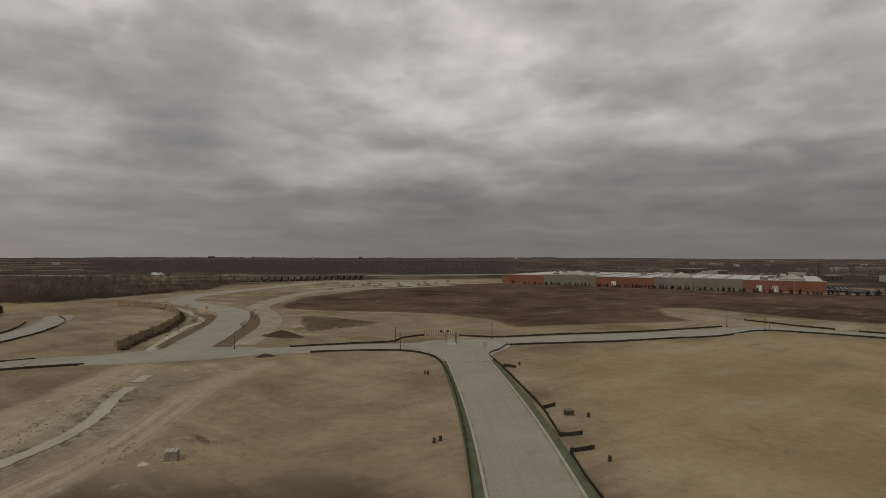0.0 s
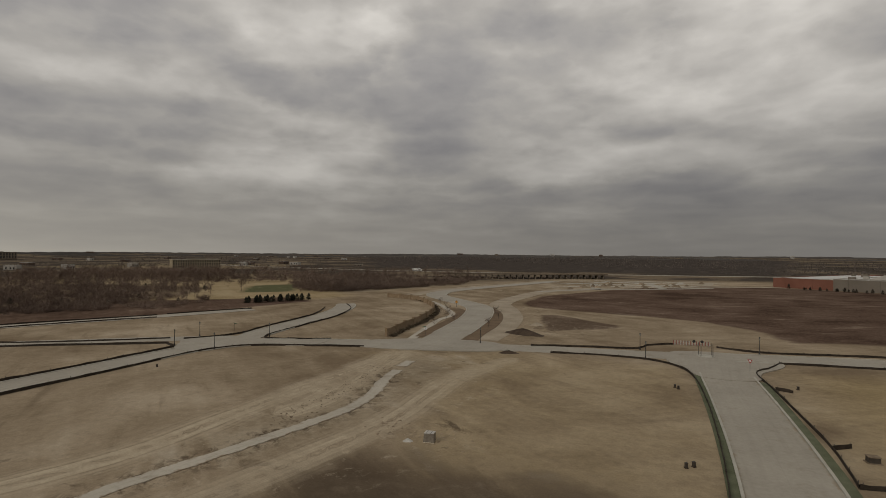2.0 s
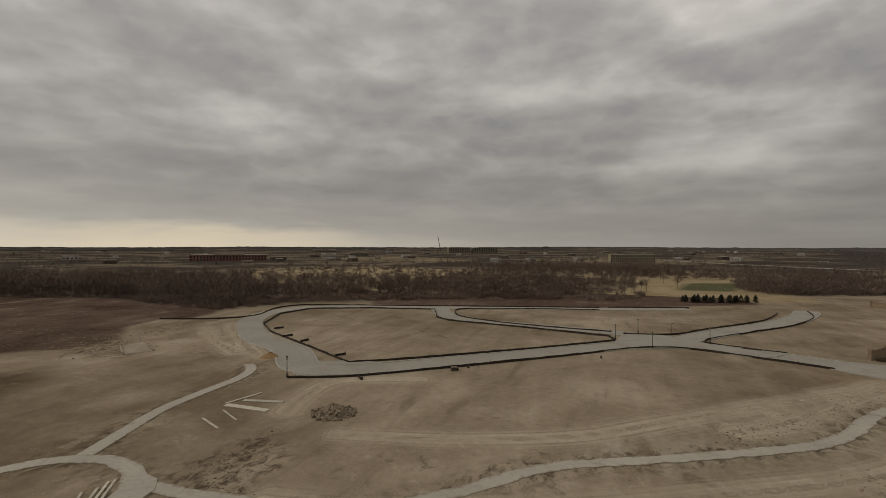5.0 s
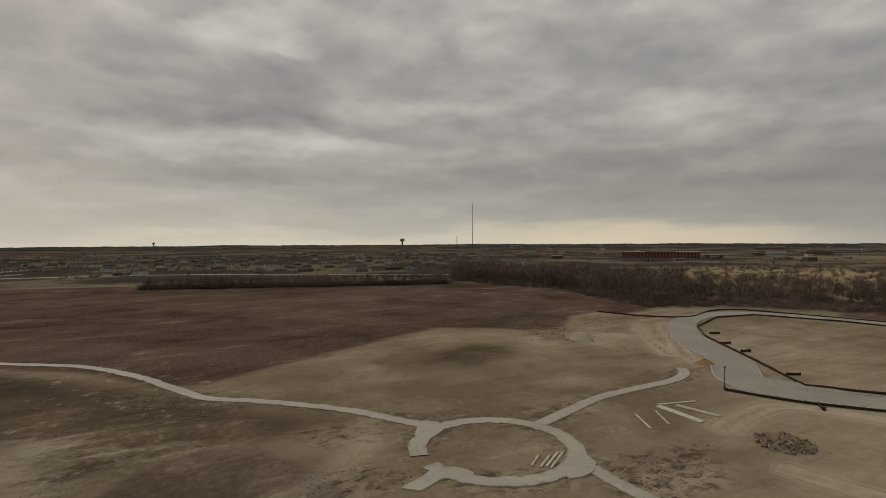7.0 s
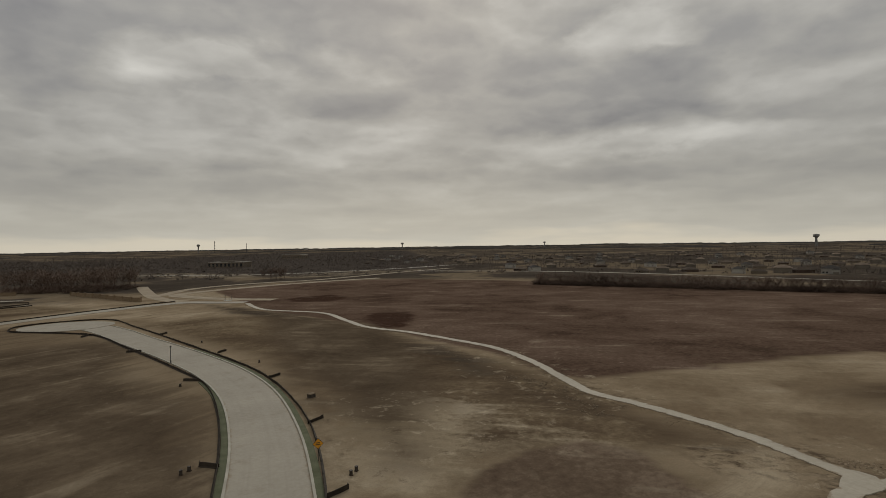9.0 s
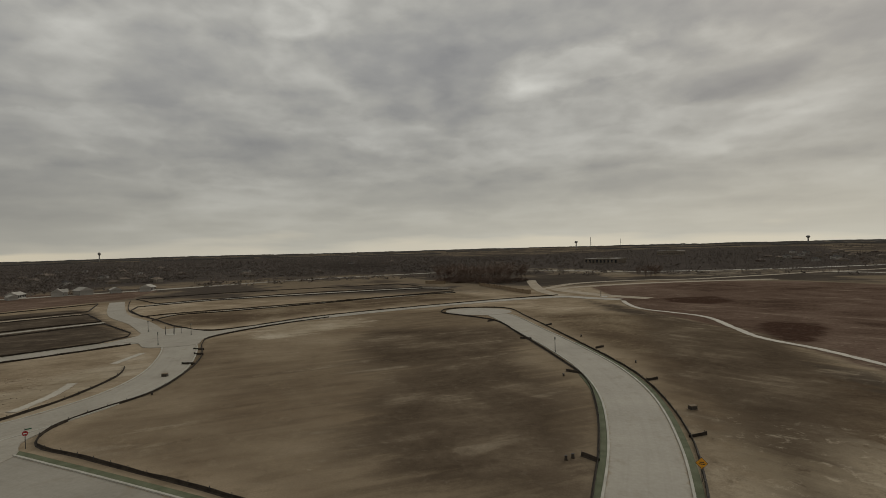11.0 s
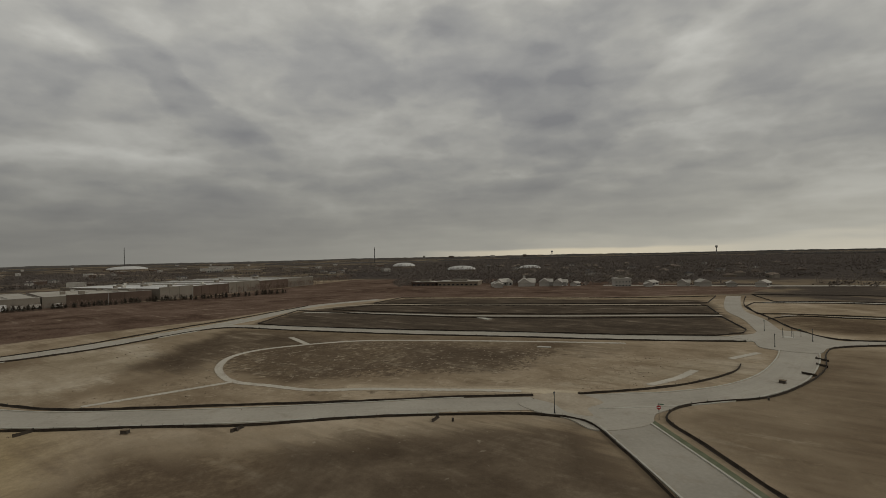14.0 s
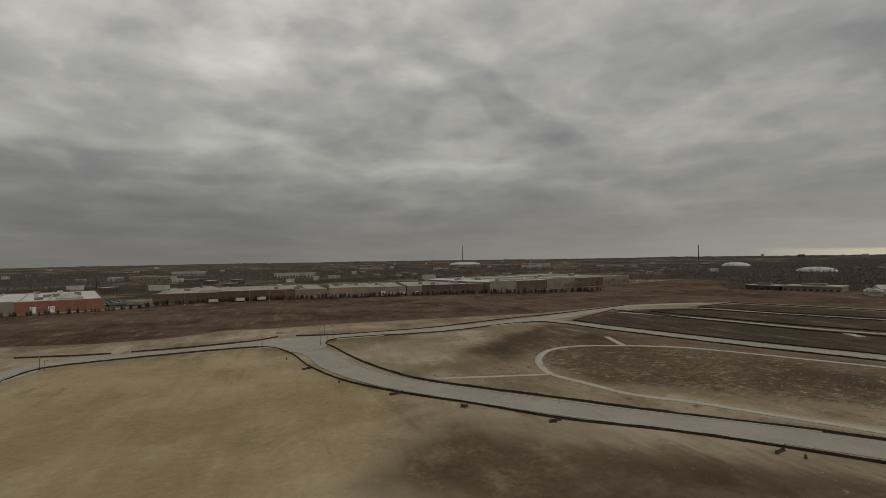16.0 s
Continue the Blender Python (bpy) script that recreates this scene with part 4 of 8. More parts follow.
zone("pale", [[(134.1, -190.2), (94.9, -204.7), (85.1, -183.6), (108.2, -153.4)], [(115.4, -38.0), (108.7, -107.6), (129.5, -122.9), (128.0, -95.3), (114.2, -53.7)], [(152, 91), (200, 88), (217, 66), (190, 50), (158, 59), (134, 60)], PALE_SOUTH, PALE_TRACK, [(-16, -58), (-20.5, -65), (-31, -67), (-42, -69), (-48, -64.5), (-35.6, -63), (-26, -57.6), (-21, -54)], [(-208, -56), (-214, -43), (-191, -41)], [(-206, -35), (-202, -13), (-236, -28), (-251, -35)]], [[(-123, 480), (-68, 512), (10, 512), (20, 440), (-41, 392), (-86, 350), (-110, 400)], [(100, 205), (118, 196), (150, 165), (185, 140), (196, 158), (160, 182), (122, 230)], [(-30, -310), (30, -320), (0, -370), (-60, -390), (-120, -420), (-60, -340)], [(102, -676), (36, -654), (-37, -577), (-27, -504), (49, -573)], [(-124, -574), (-60, -520), (-60, -470), (-180, -510), (-230, -560)]])
zone("red", [RED_NORTH, RED_SOUTH, [(-176, -68), (-214, -77), (-218, -56), (-191, -43), (-163, -42), (-158, -50), (-158, -61)], [(-100.3, -82.1), (-125.3, -86.6), (-145.8, -80.4), (-162.1, -71.2), (-161.3, -57.7), (-159.6, -46.5), (-166.8, -41.4), (-181.3, -42.8), (-203.6, -43.2), (-212.2, -36.2), (-231.5, -43.1), (-262, -60), (-300, -120), (-254.8, -132)], [(-212, -36), (-206, -28), (-222, -18), (-236, -20), (-262, 5), (-262, 70), (-300, 60), (-290, -30), (-250, -60)], [(-232, 45), (-206, 96), (-189, 133), (-182, 167), (-174, 211), (-200.9, 219.5), (-248.3, 166.6), (-266.2, 110.2), (-277.1, 54.6)]])
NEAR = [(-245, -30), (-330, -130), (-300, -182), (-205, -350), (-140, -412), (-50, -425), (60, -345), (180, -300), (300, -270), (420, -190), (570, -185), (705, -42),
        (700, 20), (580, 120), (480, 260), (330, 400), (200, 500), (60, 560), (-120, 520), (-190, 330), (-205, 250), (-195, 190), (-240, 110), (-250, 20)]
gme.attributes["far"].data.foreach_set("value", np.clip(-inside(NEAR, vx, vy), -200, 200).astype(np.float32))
# wheel tracks: how far each place lies from the nearest of them
TRACKS = [[(-69, 114), (-66, 104), (-65.8, 91), (-65.2, 71), (-64.3, 56), (-63.5, 42), (-68, 24), (-76, 8)], [(-66, 114), (-61, 87), (-57.5, 70), (-58, 62)], [(-39, 119), (-42, 106), (-43.6, 97), (-42.6, 83), (-41.2, 70), (-41.7, 59), (-43.7, 46), (-45.7, 34), (-50, 14), (-58, -2)], [(-50, -40), (-60, -42), (-68, -48)], [(-41.9, -41.2), (-51, -39.8)],
          [(-194, -11.7), (-165, -8.3), (-143, -4.2), (-131, -1.6)], [(-189, -19.4), (-157.5, -13.5), (-138, -7)],
          [(106, -56), (114, -40), (120, -22), (128, -6)], [(-86, 2), (-104, 12), (-100, 30)]]
gme.attributes["track"].data.foreach_set("value", away_from(TRACKS).astype(np.float32))
gme.update()
thing("ground", gme, label="bare graded winter soil with dry grass", category="ground", kind="structure")

# ---- streets ----
MAIN = [(5.4, 137), (5.6, 125), (7.2, 104), (8.7, 80), (9.3, 60), (9.2, 40), (7.5, 18), (4, -5), (0, -28), (-4, -48), (-5.8, -62), (-7.2, -82), (-6.2, -107), (-1.8, -128), (7, -152), (23.5, -190), (32, -210), (42, -226), (57, -232)]
CROSS = [(-114, 104), (-100, 112), (-86, 118), (-37, 134), (-12, 139), (6, 144), (33, 151), (65, 159), (93, 168), (108, 174), (120, 170), (145, 149), (166, 134), (195, 104), (213, 86), (247, 59), (280, 38), (345, 4), (372, -40)]
LOOP = [(166, 134), (160, 118), (150, 100), (135, 84), (122, 61), (115, 35), (111, 15), (108, -7), (105, -29), (99, -54), (96, -72), (96.5, -88), (102, -104), (114.5, -123), (130, -141), (144, -153)]
LINKWAY = [(100, -52), (90, -53.5), (74, -51.5), (49.5, -47.5), (25, -43), (6, -38), (-2, -35)]
EASTWAY = [(262, 50), (252, 30), (238, 10.5), (210, -32.6), (190, -70), (169, -105), (153, -138), (144, -153)]
SOUTHWAY = [(144, -153), (134, -163), (128, -181), (110, -213), (60, -268), (14, -300), (-1, -292), (-15, -285)]
TOPWAY = [(144, -153), (158, -160), (190, -183), (223, -203), (289, -262)]
WESTWAY = [(-114, 104), (-116, 92), (-114.5, 67), (-113, 40), (-112.5, 17), (-117, 8), (-138, 5.5), (-158, -2), (-178, -5), (-198, -5), (-218, 2), (-229, 16), (-226, 37), (-211, 70), (-184, 132), (-172, 166)]
NORTHLANE = [(-211, 70), (-196, 66), (-178, 65), (-160, 78), (-140, 95), (-124, 105), (-114, 104)]
CLOSE = [(-114, 104), (-119, 116), (-124, 135), (-131, 165), (-143, 193), (-152, 206)]
BOULEVARD = [(-64, 124), (-66, 134), (-71, 162), (-78, 192), (-91, 224), (-116, 250), (-136, 272), (-144, 300), (-138, 345), (-126, 396), (-112, 456)]
STREETS = [("main_road", MAIN, 9.6), ("cross_road", CROSS, 9.6), ("loop_road", LOOP, 9.6), ("link_road", LINKWAY, 9.2), ("east_road", EASTWAY, 8.6), ("south_road", SOUTHWAY, 8.0),
           ("ridge_road", TOPWAY, 8.5), ("west_road", WESTWAY, 8.6), ("north_lane", NORTHLANE, 7.6), ("close_road", CLOSE, 8.4), ("boulevard", BOULEVARD, 11.5)]
for i, (nm, pts, w) in enumerate(STREETS):
    strip(nm, pts, w, 0.05 + 0.008 * i, older_concrete if nm == "link_road" else concrete, label="new pale concrete street without markings")


def pad(name, corners, z=0.155, label="new pale concrete street corner", m=concrete, category="road"):
    """A flat paved corner between streets."""
    c = np.mean(corners, axis=0)
    line = smooth(corners, 2.0, True)[:-1]
    n = len(line)
    me = mesh_of(name, [(*q, z) for q in line] + [(*q, z - 0.3) for q in line], [tuple(range(n))] + [(i, i + n, (i + 1) % n + n, (i + 1) % n) for i in range(n)], m)
    if me.polygons[0].normal.z < 0:
        me.flip_normals()
    for nm in ("rim", "along"):
        lay = me.uv_layers.new(name=nm)
        for lp in me.loops:
            q = me.vertices[lp.vertex_index].co
            lay.data[lp.index].uv = (0.5, 0.0) if nm == "rim" else (q.x - c[0] + 0.5, q.y - c[1])
    return thing(name, me, label=label, category=category, kind="structure")


pad("junction_main", [(-6, 133), (-2.3, 127), (1.2, 119), (11, 120), (12.5, 128), (18, 139), (15, 149), (-5, 147)])
pad("junction_link", [(103, -40), (96, -41), (90, -45), (83, -46.6), (83, -57.5), (88, -62), (92, -72), (100.5, -72), (103.6, -56)])
pad("junction_east", [(155, 131), (154.5, 122), (150, 109), (164, 107), (170, 112), (179, 115), (184, 122), (168, 139)])
pad("junction_ridge", [(124, -141), (129.5, -152), (131, -166), (140, -166), (158, -171), (165, -162), (159, -152), (157, -140), (148, -141), (136, -134)])
pad("junction_west", [(-109, 98), (-104, 104.5), (-93, 109.5), (-94, 119), (-104, 114.5), (-113, 112), (-124, 111), (-130, 100.5), (-126, 96), (-120, 90), (-111.5, 90)])
pad("junction_boulevard", [(-82, 115), (-44, 128), (-50, 137), (-59.5, 137), (-72.5, 133), (-84, 123)])
pad("turning_circle", [(62, -226), (64, -236), (56, -243), (42, -242), (34, -232), (38, -222), (50, -219)])
pad("street_end", [(-122, 10), (-112, 5), (-108.5, 12), (-108.5, 24), (-117, 24)])
pad("mud_spill", [(105.5, -44), (107.5, -51), (104.5, -55), (97.5, -56.5), (95, -51.5), (90, -50), (94, -46.5), (100, -46.5)], 0.163, "tan mud spilled across the street corner", dirt_road)
strip("haul_road", [(-56, 140), (-57, 153), (-60, 172), (-65, 193), (-76, 221), (-86, 242), (-90, 285), (-83, 355), (-34, 413), (7, 446), (60, 470)], 10.5, 0.04, dirt_road, label="graded pale dirt haul road")
strip("site_road", [(-6, -290), (14, -305), (29, -336), (41, -394), (48, -440)], 7.5, 0.045, dirt_road, label="graded pale dirt site road")
strip("site_road_west", [(29, -352), (14, -396), (-10, -418), (-40, -432), (-72, -438), (-115, -465), (-173, -507), (-260, -560)], 7.0, 0.055, dirt_road, label="graded pale dirt site road")
strip("school_road", [(120, -640), (36, -600), (-37, -560), (-124, -566), (-199, -590), (-300, -640)], 9.0, 0.05, concrete, 8, label="pale street before the far school")
strip("north_site_road", [(-150, 269), (-152, 292), (-150, 334), (-134, 395), (-118, 460), (-60, 500), (20, 512)], 9.0, 0.047, dirt_road, label="graded pale dirt site road")
for i, (a_, b_) in enumerate((((-96, 380), (-40, 470)), ((-70, 430), (10, 448)), ((-60, 470), (14, 484)), ((-30, 425), (-10, 500)))):
    strip("graded_lane", [a_, ((a_[0] + b_[0]) / 2 + 4, (a_[1] + b_[1]) / 2), b_], 5.0, 0.052 + 0.008 * i, trail_concrete, 6, label="pale lane of new paving on the cleared site")
for i, q in enumerate(([(-74, 440), (-40, 442), (2, 454)], [(-58, 412), (-24, 424), (12, 430)], [(-92, 466), (-40, 470), (12, 468)], [(-84, 494), (-30, 500), (22, 498)], [(-104, 420), (-80, 452), (-70, 490)])):
    strip("new_kerb_line", q, 2.2, 0.10 + 0.008 * i, kerb_concrete, 6, label="white line of fresh kerbing on the cleared site", category="kerb")

# ---- trails ----
strip("west_trail", TRAIL_WEST, 2.3, 0.05, trail_concrete, 0.8, ragged=0.28, label="narrow concrete trail", category="path")
strip("trail_slab", [(-58.5, 99.5), (-59.4, 105.3)], 2.4, 0.05, trail_concrete, 1.5, label="separate slab of the narrow concrete trail", category="path")
strip("south_trail", TRAIL_SOUTH, 2.3, 0.064, trail_concrete, 0.8, ragged=0.28, label="narrow concrete trail", category="path")
strip("link_trail", TRAIL_WEST_LINK, 2.3, 0.078, trail_concrete, 1.5, label="narrow concrete trail", category="path")
strip("ring_trail", RING_TRAIL, 2.45, 0.092, trail_concrete, 0.6, False, ragged=0.25, label="circular concrete trail", category="path")
for q in ([(-51, -30.6), (-54, -30), (-57, -29.6), (-58.6, -27.6), (-58, -24.6), (-56.6, -25.6), (-55, -27.6), (-51.4, -28.4)], [(-71, -39.5), (-69.2, -38.6), (-65.5, -37), (-64.5, -35.2), (-69, -34.4), (-72, -36.6)], [(-71, -16), (-69.6, -14), (-67.4, -12.2), (-64.6, -12), (-61.5, -14.2), (-63, -16), (-67, -15.2)]):
    pad("trail_landing", q, 0.1, "widened concrete landing where trails meet", trail_concrete, "path")
strip("loop_trail", [(111.5, -44), (116, -33), (119.5, -23), (124, -11), (127, 2), (135, 13), (142, 22), (152.5, 27), (165, 29.5), (179, 28), (188, 21), (194, 3), (195, -14), (186, -40), (170, -76), (158, -100)], 2.2, 0.05, trail_concrete, 2.0, label="narrow concrete trail", category="path")
strip("loop_trail_spur", [(128, 51), (134.6, 37), (142, 22)], 1.8, 0.064, trail_concrete, 2.0, label="narrow concrete trail", category="path")
strip("loop_trail_link", [(193.5, 5), (202, 8), (213, 12)], 2.2, 0.064, trail_concrete, 2.0, label="narrow concrete trail", category="path")

# ---- silt fences ----


def silt_fence(points, closed=False, height=0.50, every=4.0, step=2.5, label="black silt fence sagging along the street edge"):
    """Woven cloth on stakes: a thin wall of cloth with a skirt laid on the soil, sagging a little between its stakes."""
    line = smooth(points, step, closed, closed)
    n = len(line)
    nrm = sides(line)
    rng = random.Random(int(abs(points[0][0] * 10 + points[0][1])))
    base = thing("silt_fence", None, (*line[0], 0), label=label, category="fence", group="silt fences")
    off = line - line[0]
    rows = [[], [], [], []]
    for i in range(n):
        h = height * (0.82 + 0.3 * rng.random())
        lean = 0.06 * (rng.random() - 0.5)
        for k, (s, z) in enumerate(((0.28, -0.02), (0.06, 0.08), (0.0 + lean, h), (-0.07 + lean, h))):
            q = off[i] + nrm[i] * s
            rows[k].append((q[0], q[1], z))
    verts = rows[0] + rows[1] + rows[2] + rows[3] + [(x, y, -0.05) for x, y, z in rows[3]]
    faces = []
    for i in range(n - 1):
        for k in range(4):
            faces.append((k * n + i, k * n + i + 1, (k + 1) * n + i + 1, (k + 1) * n + i))
    thing("cloth", mesh_of("cloth", verts, faces, fabric), parent=base)
    run = np.r_[0, np.cumsum(np.linalg.norm(np.diff(line, axis=0), axis=1))]
    for d in np.arange(0.3, run[-1], every):
        x, y = np.interp(d, run, off[:, 0]), np.interp(d, run, off[:, 1])
        thing("post", FENCE_POST, (x, y, 0), parent=base)
    return base


bm = bmesh.new()
box(bm, 0, 0, -0.05, 0.06, 0.06, 0.80)
FENCE_POST = bpy.data.meshes.new("post")
bm.to_mesh(FENCE_POST)
bm.free()
FENCE_POST.materials.append(post_steel)
# along the streets
silt_fence([(-33, 130), (-22, 132.4), (-11, 132.7), (-5.7, 130.1), (-2.3, 125.3), (-0.4, 118.3), (1.7, 99.4), (2.7, 82), (3.1, 66.8), (3.0, 52.8), (2.4, 34), (0.5, 14)])
silt_fence([(-109.7, 3.6), (-107.6, 10), (-106.5, 16.5), (-107.4, 37.4), (-109.4, 65.2), (-111.2, 93.3), (-107.2, 101.5), (-90.4, 110.3), (-79, 115)])
silt_fence([(17.3, 141.6), (14.3, 133.6), (11.7, 129.3), (13.2, 112.1), (15, 93.3), (15.9, 82.6), (15.8, 70.2)])
silt_fence([(15.8, 64.6), (15.7, 57.2), (16, 51), (15.6, 34)])
silt_fence([(17.3, 141.6), (31.9, 144.5), (48.4, 147.3), (68, 153.4), (83, 157.5), (105.2, 169.4), (118, 163), (154.6, 131.5), (155.6, 124.5), (148, 111), (130.4, 90.4), (119, 72.4), (112.5, 53.7), (108.3, 32.7), (103.9, 14.6), (102.4, -7), (98.6, -26), (94.4, -40), (89.5, -46.2), (85.5, -47.4), (76.4, -46.4), (66, -44.7), (50.7, -41.6), (34, -38.4)])
silt_fence([(5, 158.4), (13.5, 155), (35.4, 160.5), (62, 166.4), (95.8, 179)])
silt_fence([(114.2, 197.8), (119, 189), (123, 181.4), (129.7, 172.3)])
silt_fence([(134.1, 168.1), (151.6, 152.6), (168, 142), (178, 140)])
silt_fence([(-40.3, 137.5), (-26.6, 142.7), (-13.8, 146.8), (-12.1, 152.8), (-5.7, 158.3)])
silt_fence([(-94.1, 120.6), (-103.9, 115.5), (-112.5, 113.5), (-120.2, 138.8), (-125.8, 164.1), (-137.1, 189.4), (-150.4, 204.3)])
silt_fence([(-130.8, 101), (-124.9, 113.5), (-129.1, 129.6), (-137.8, 165.6), (-150, 187.7)])
silt_fence([(-134.9, 99.9), (-147.7, 87.9), (-167.1, 74), (-183.1, 68.3), (-195.1, 71.1), (-202.5, 75.6), (-181.3, 128.7)])
silt_fence([(-210.9, -36.5), (-204.5, -16.8), (-208.7, -4.6), (-231.5, 4.3), (-238.8, 14), (-232.1, 32.3), (-216, 68.6), (-205.3, 96), (-187.4, 133)])
silt_fence([(-187.4, 137.3), (-174.7, 168.4)])
silt_fence([(1, -44), (0.2, -62.3), (-0.8, -77.6), (-0.8, -97.5), (1.6, -119), (8.6, -139), (22.6, -172.7), (37, -204.5), (52.3, -217), (64.5, -226.4), (66.3, -237.3), (56.9, -245.8), (39, -244.8), (25.9, -217.5), (6.8, -169.7), (-4, -141.9), (-9.7, -124.4), (-13.2, -104), (-14.2, -86), (-13.3, -72.2), (-11.6, -59.3), (-9, -44)])
silt_fence([(26, -50.5), (38, -52.9), (47.8, -55), (61.4, -57.4), (73.8, -59.8), (84.1, -61.7), (89.1, -66.5), (91.2, -74), (90.8, -90.5), (97.2, -107.2), (107.4, -124.7), (124.2, -145), (128.5, -153), (124, -179), (111, -207)])
silt_fence([(107, -45), (110.4, -30.2), (113.7, -7.2), (118.5, 16.8), (122.3, 36.9), (126.3, 54.1), (140.6, 77.7), (162.3, 102.8), (169.5, 110.9), (178.9, 113.2), (209.7, 78.8), (247, 53), (252, 42), (231, 10.3), (204.1, -31.6), (184.3, -68), (164.2, -101.6), (146.8, -138)])
silt_fence([(105.2, -54.7), (104.2, -71.5), (105.7, -84.2), (112.6, -102.4), (119, -110)])
silt_fence([(182.4, 134.1), (192.2, 116.3), (207.4, 100), (221, 88), (259.2, 64.4), (288.7, 43), (344.9, 9)])
silt_fence([(18.4, -309), (59.1, -274), (116.5, -211), (139.1, -168.2), (161, -174.3), (190, -192), (232, -218), (285, -268)])
# short spurs beside the verges


def spur(a, b):
    silt_fence((a, b), height=0.55, every=2.6, step=1.0, label="short black silt fence spur beside the verge")


spur((13.3, 114.4), (15.9, 113.2))
spur((15.8, 82.6), (18.2, 84.6))
spur((15.8, 70.2), (19.0, 71.0))
spur((15.8, 64.6), (19.1, 65.8))
spur((37, -204.5), (38.9, -200.6))
spur((18, -165.1), (21.7, -165.8))
spur((2.6, -122.9), (5.8, -124.6))
spur((-0.8, -73.7), (1.6, -75.5))
spur((-11, -118.6), (-13.6, -120.6))
spur((-1.1, -152.6), (-3.3, -155.5))
spur((15.9, -192.9), (14, -196.4))
spur((-13.9, -85.5), (-16.7, -87.4))
spur((-11.8, -59.6), (-14.6, -60.9))
spur((130, 90.3), (127, 91.2))
spur((112.4, 52.5), (109.6, 54.6))
spur((103.3, 14.4), (100.9, 16.2))
spur((98.4, -21.8), (96, -20))
spur((118.6, -134.4), (114.4, -134))
spur((112.8, -128), (108.8, -127.2))
spur((105.8, -115.6), (102, -116))
spur((-174.2, 2.1), (-175.6, 5))
spur((-158.4, 4.2), (-160.1, 7.1))
spur((-148.9, 8.6), (-150.9, 11))
spur((-127.4, 15.3), (-128.6, 18))
spur((-107.4, 37.4), (-104.6, 38.4))
spur((-106.5, 17.2), (-103.4, 17.4))
# round whole plots
for plot in (SOUTH_PLOT, RIDGE_PLOT, MIDDLE_PLOT, UPPER_PLOT):
    silt_fence(plot, True)
silt_fence([(189, -189), (193, -208), (178, -222), (145, -260), (112, -303), (84, -326)])
silt_fence([(-119.2, 17.3), (-118.7, 28.4), (-118.9, 41.5), (-120.4, 71.7), (-122.6, 92), (-128.9, 94.4), (-153.3, 77.3), (-174, 61), (-182.8, 59.4), (-205.4, 65.7), (-218.5, 41.5), (-224.2, 17.6), (-211.3, 4.9), (-186.7, -1), (-168.7, 1.1), (-140.6, 10.6)], True)
silt_fence([(262, 30), (244.5, 10.7), (216.8, -33.6), (195.5, -72.2), (174.3, -107.9), (160.5, -138), (162, -151), (168, -158), (203.7, -178), (208, -160), (226, -110.6), (249.1, -64.9), (279.6, -26.9), (298.8, -5.1), (318, 14), (290, 22)], True)

# ---- kerbs, green erosion mats and planting beds ----


def offset_line(points, off, lo, hi, step=2.0):
    """The stretch of a rounded line from lo to hi metres along it, moved sideways."""
    line = smooth(points, step)
    run = np.r_[0, np.cumsum(np.linalg.norm(np.diff(line, axis=0), axis=1))]
    moved = line + sides(line) * off
    hi = min(hi, run[-1])
    at = np.linspace(lo, hi, max(2, int((hi - lo) / 4)))
    return [(np.interp(d, run, moved[:, 0]), np.interp(d, run, moved[:, 1])) for d in at]


def kerb(points, off, lo, hi):
    strip("kerb", offset_line(points, off, lo, hi), 0.34, 0.22, kerb_concrete, 2.0, label="pale concrete street kerb", thick=0.3, category="kerb")


def mat(points, off, width, lo, hi):
    strip("erosion_mat", offset_line(points, off, lo, hi), width, 0.10, mat_green, 2.0, label="green erosion blanket along the verge", thick=0.2, category="verge")


for side in (1, -1):
    kerb(MAIN, side * 4.97, 14, 150)
    kerb(MAIN, side * 4.97, 186, 368)
    kerb(LOOP, side * 4.97, 12, 178 if side > 0 else 172)
    kerb(LOOP, side * 4.97, 204, 298)
    kerb(CROSS, side * 4.97, 8, 36)
    kerb(CROSS, side * 4.97, 128, 226)
    kerb(CROSS, side * 4.97, 312, 460)
    kerb(WESTWAY, side * 4.47, 14, 150)
    kerb(EASTWAY, side * 4.47, 20, 224)
    kerb(LINKWAY, side * 4.77, 16, 76)
    kerb(CLOSE, side * 4.37, 14, 105)
    kerb(BOULEVARD, side * 5.9, 22, 190)
mat(MAIN, -5.75, 1.25, 16, 140)
mat(MAIN, 5.75, 1.25, 18, 140)
mat(MAIN, -5.6, 1.05, 184, 300)
mat(MAIN, 5.6, 1.05, 184, 262)
mat(LINKWAY, 5.6, 1.2, 14, 84)
strip("planting_bed", [(-73, 137), (-77, 153), (-81.5, 178), (-88, 200), (-97, 212)], 5.0, 0.09, mulch, 3.0, label="brown mulch bed beside the boulevard", category="verge")
strip("median_bed", [(-58.8, 137), (-61.5, 150), (-64, 168), (-69, 188), (-77, 208), (-86, 222)], 6.0, 0.09, mulch, 3.0, label="brown mulch median between two carriageways", category="verge")
strip("wall_trail", [(-73.8, 130.5), (-80.6, 154), (-86, 174), (-88, 190), (-96.8, 205), (-107, 220), (-122, 238)], 2.6, 0.07, trail_concrete, 2.0, label="concrete footpath beside the screen wall", category="path")
for pts in ([(126, -113), (130.5, -127)], [(107.6, -74), (111, -84), (117, -94)]):
    strip("footpath", pts, 2.2, 0.05, trail_concrete, 2.0, label="short new concrete footpath", category="path")
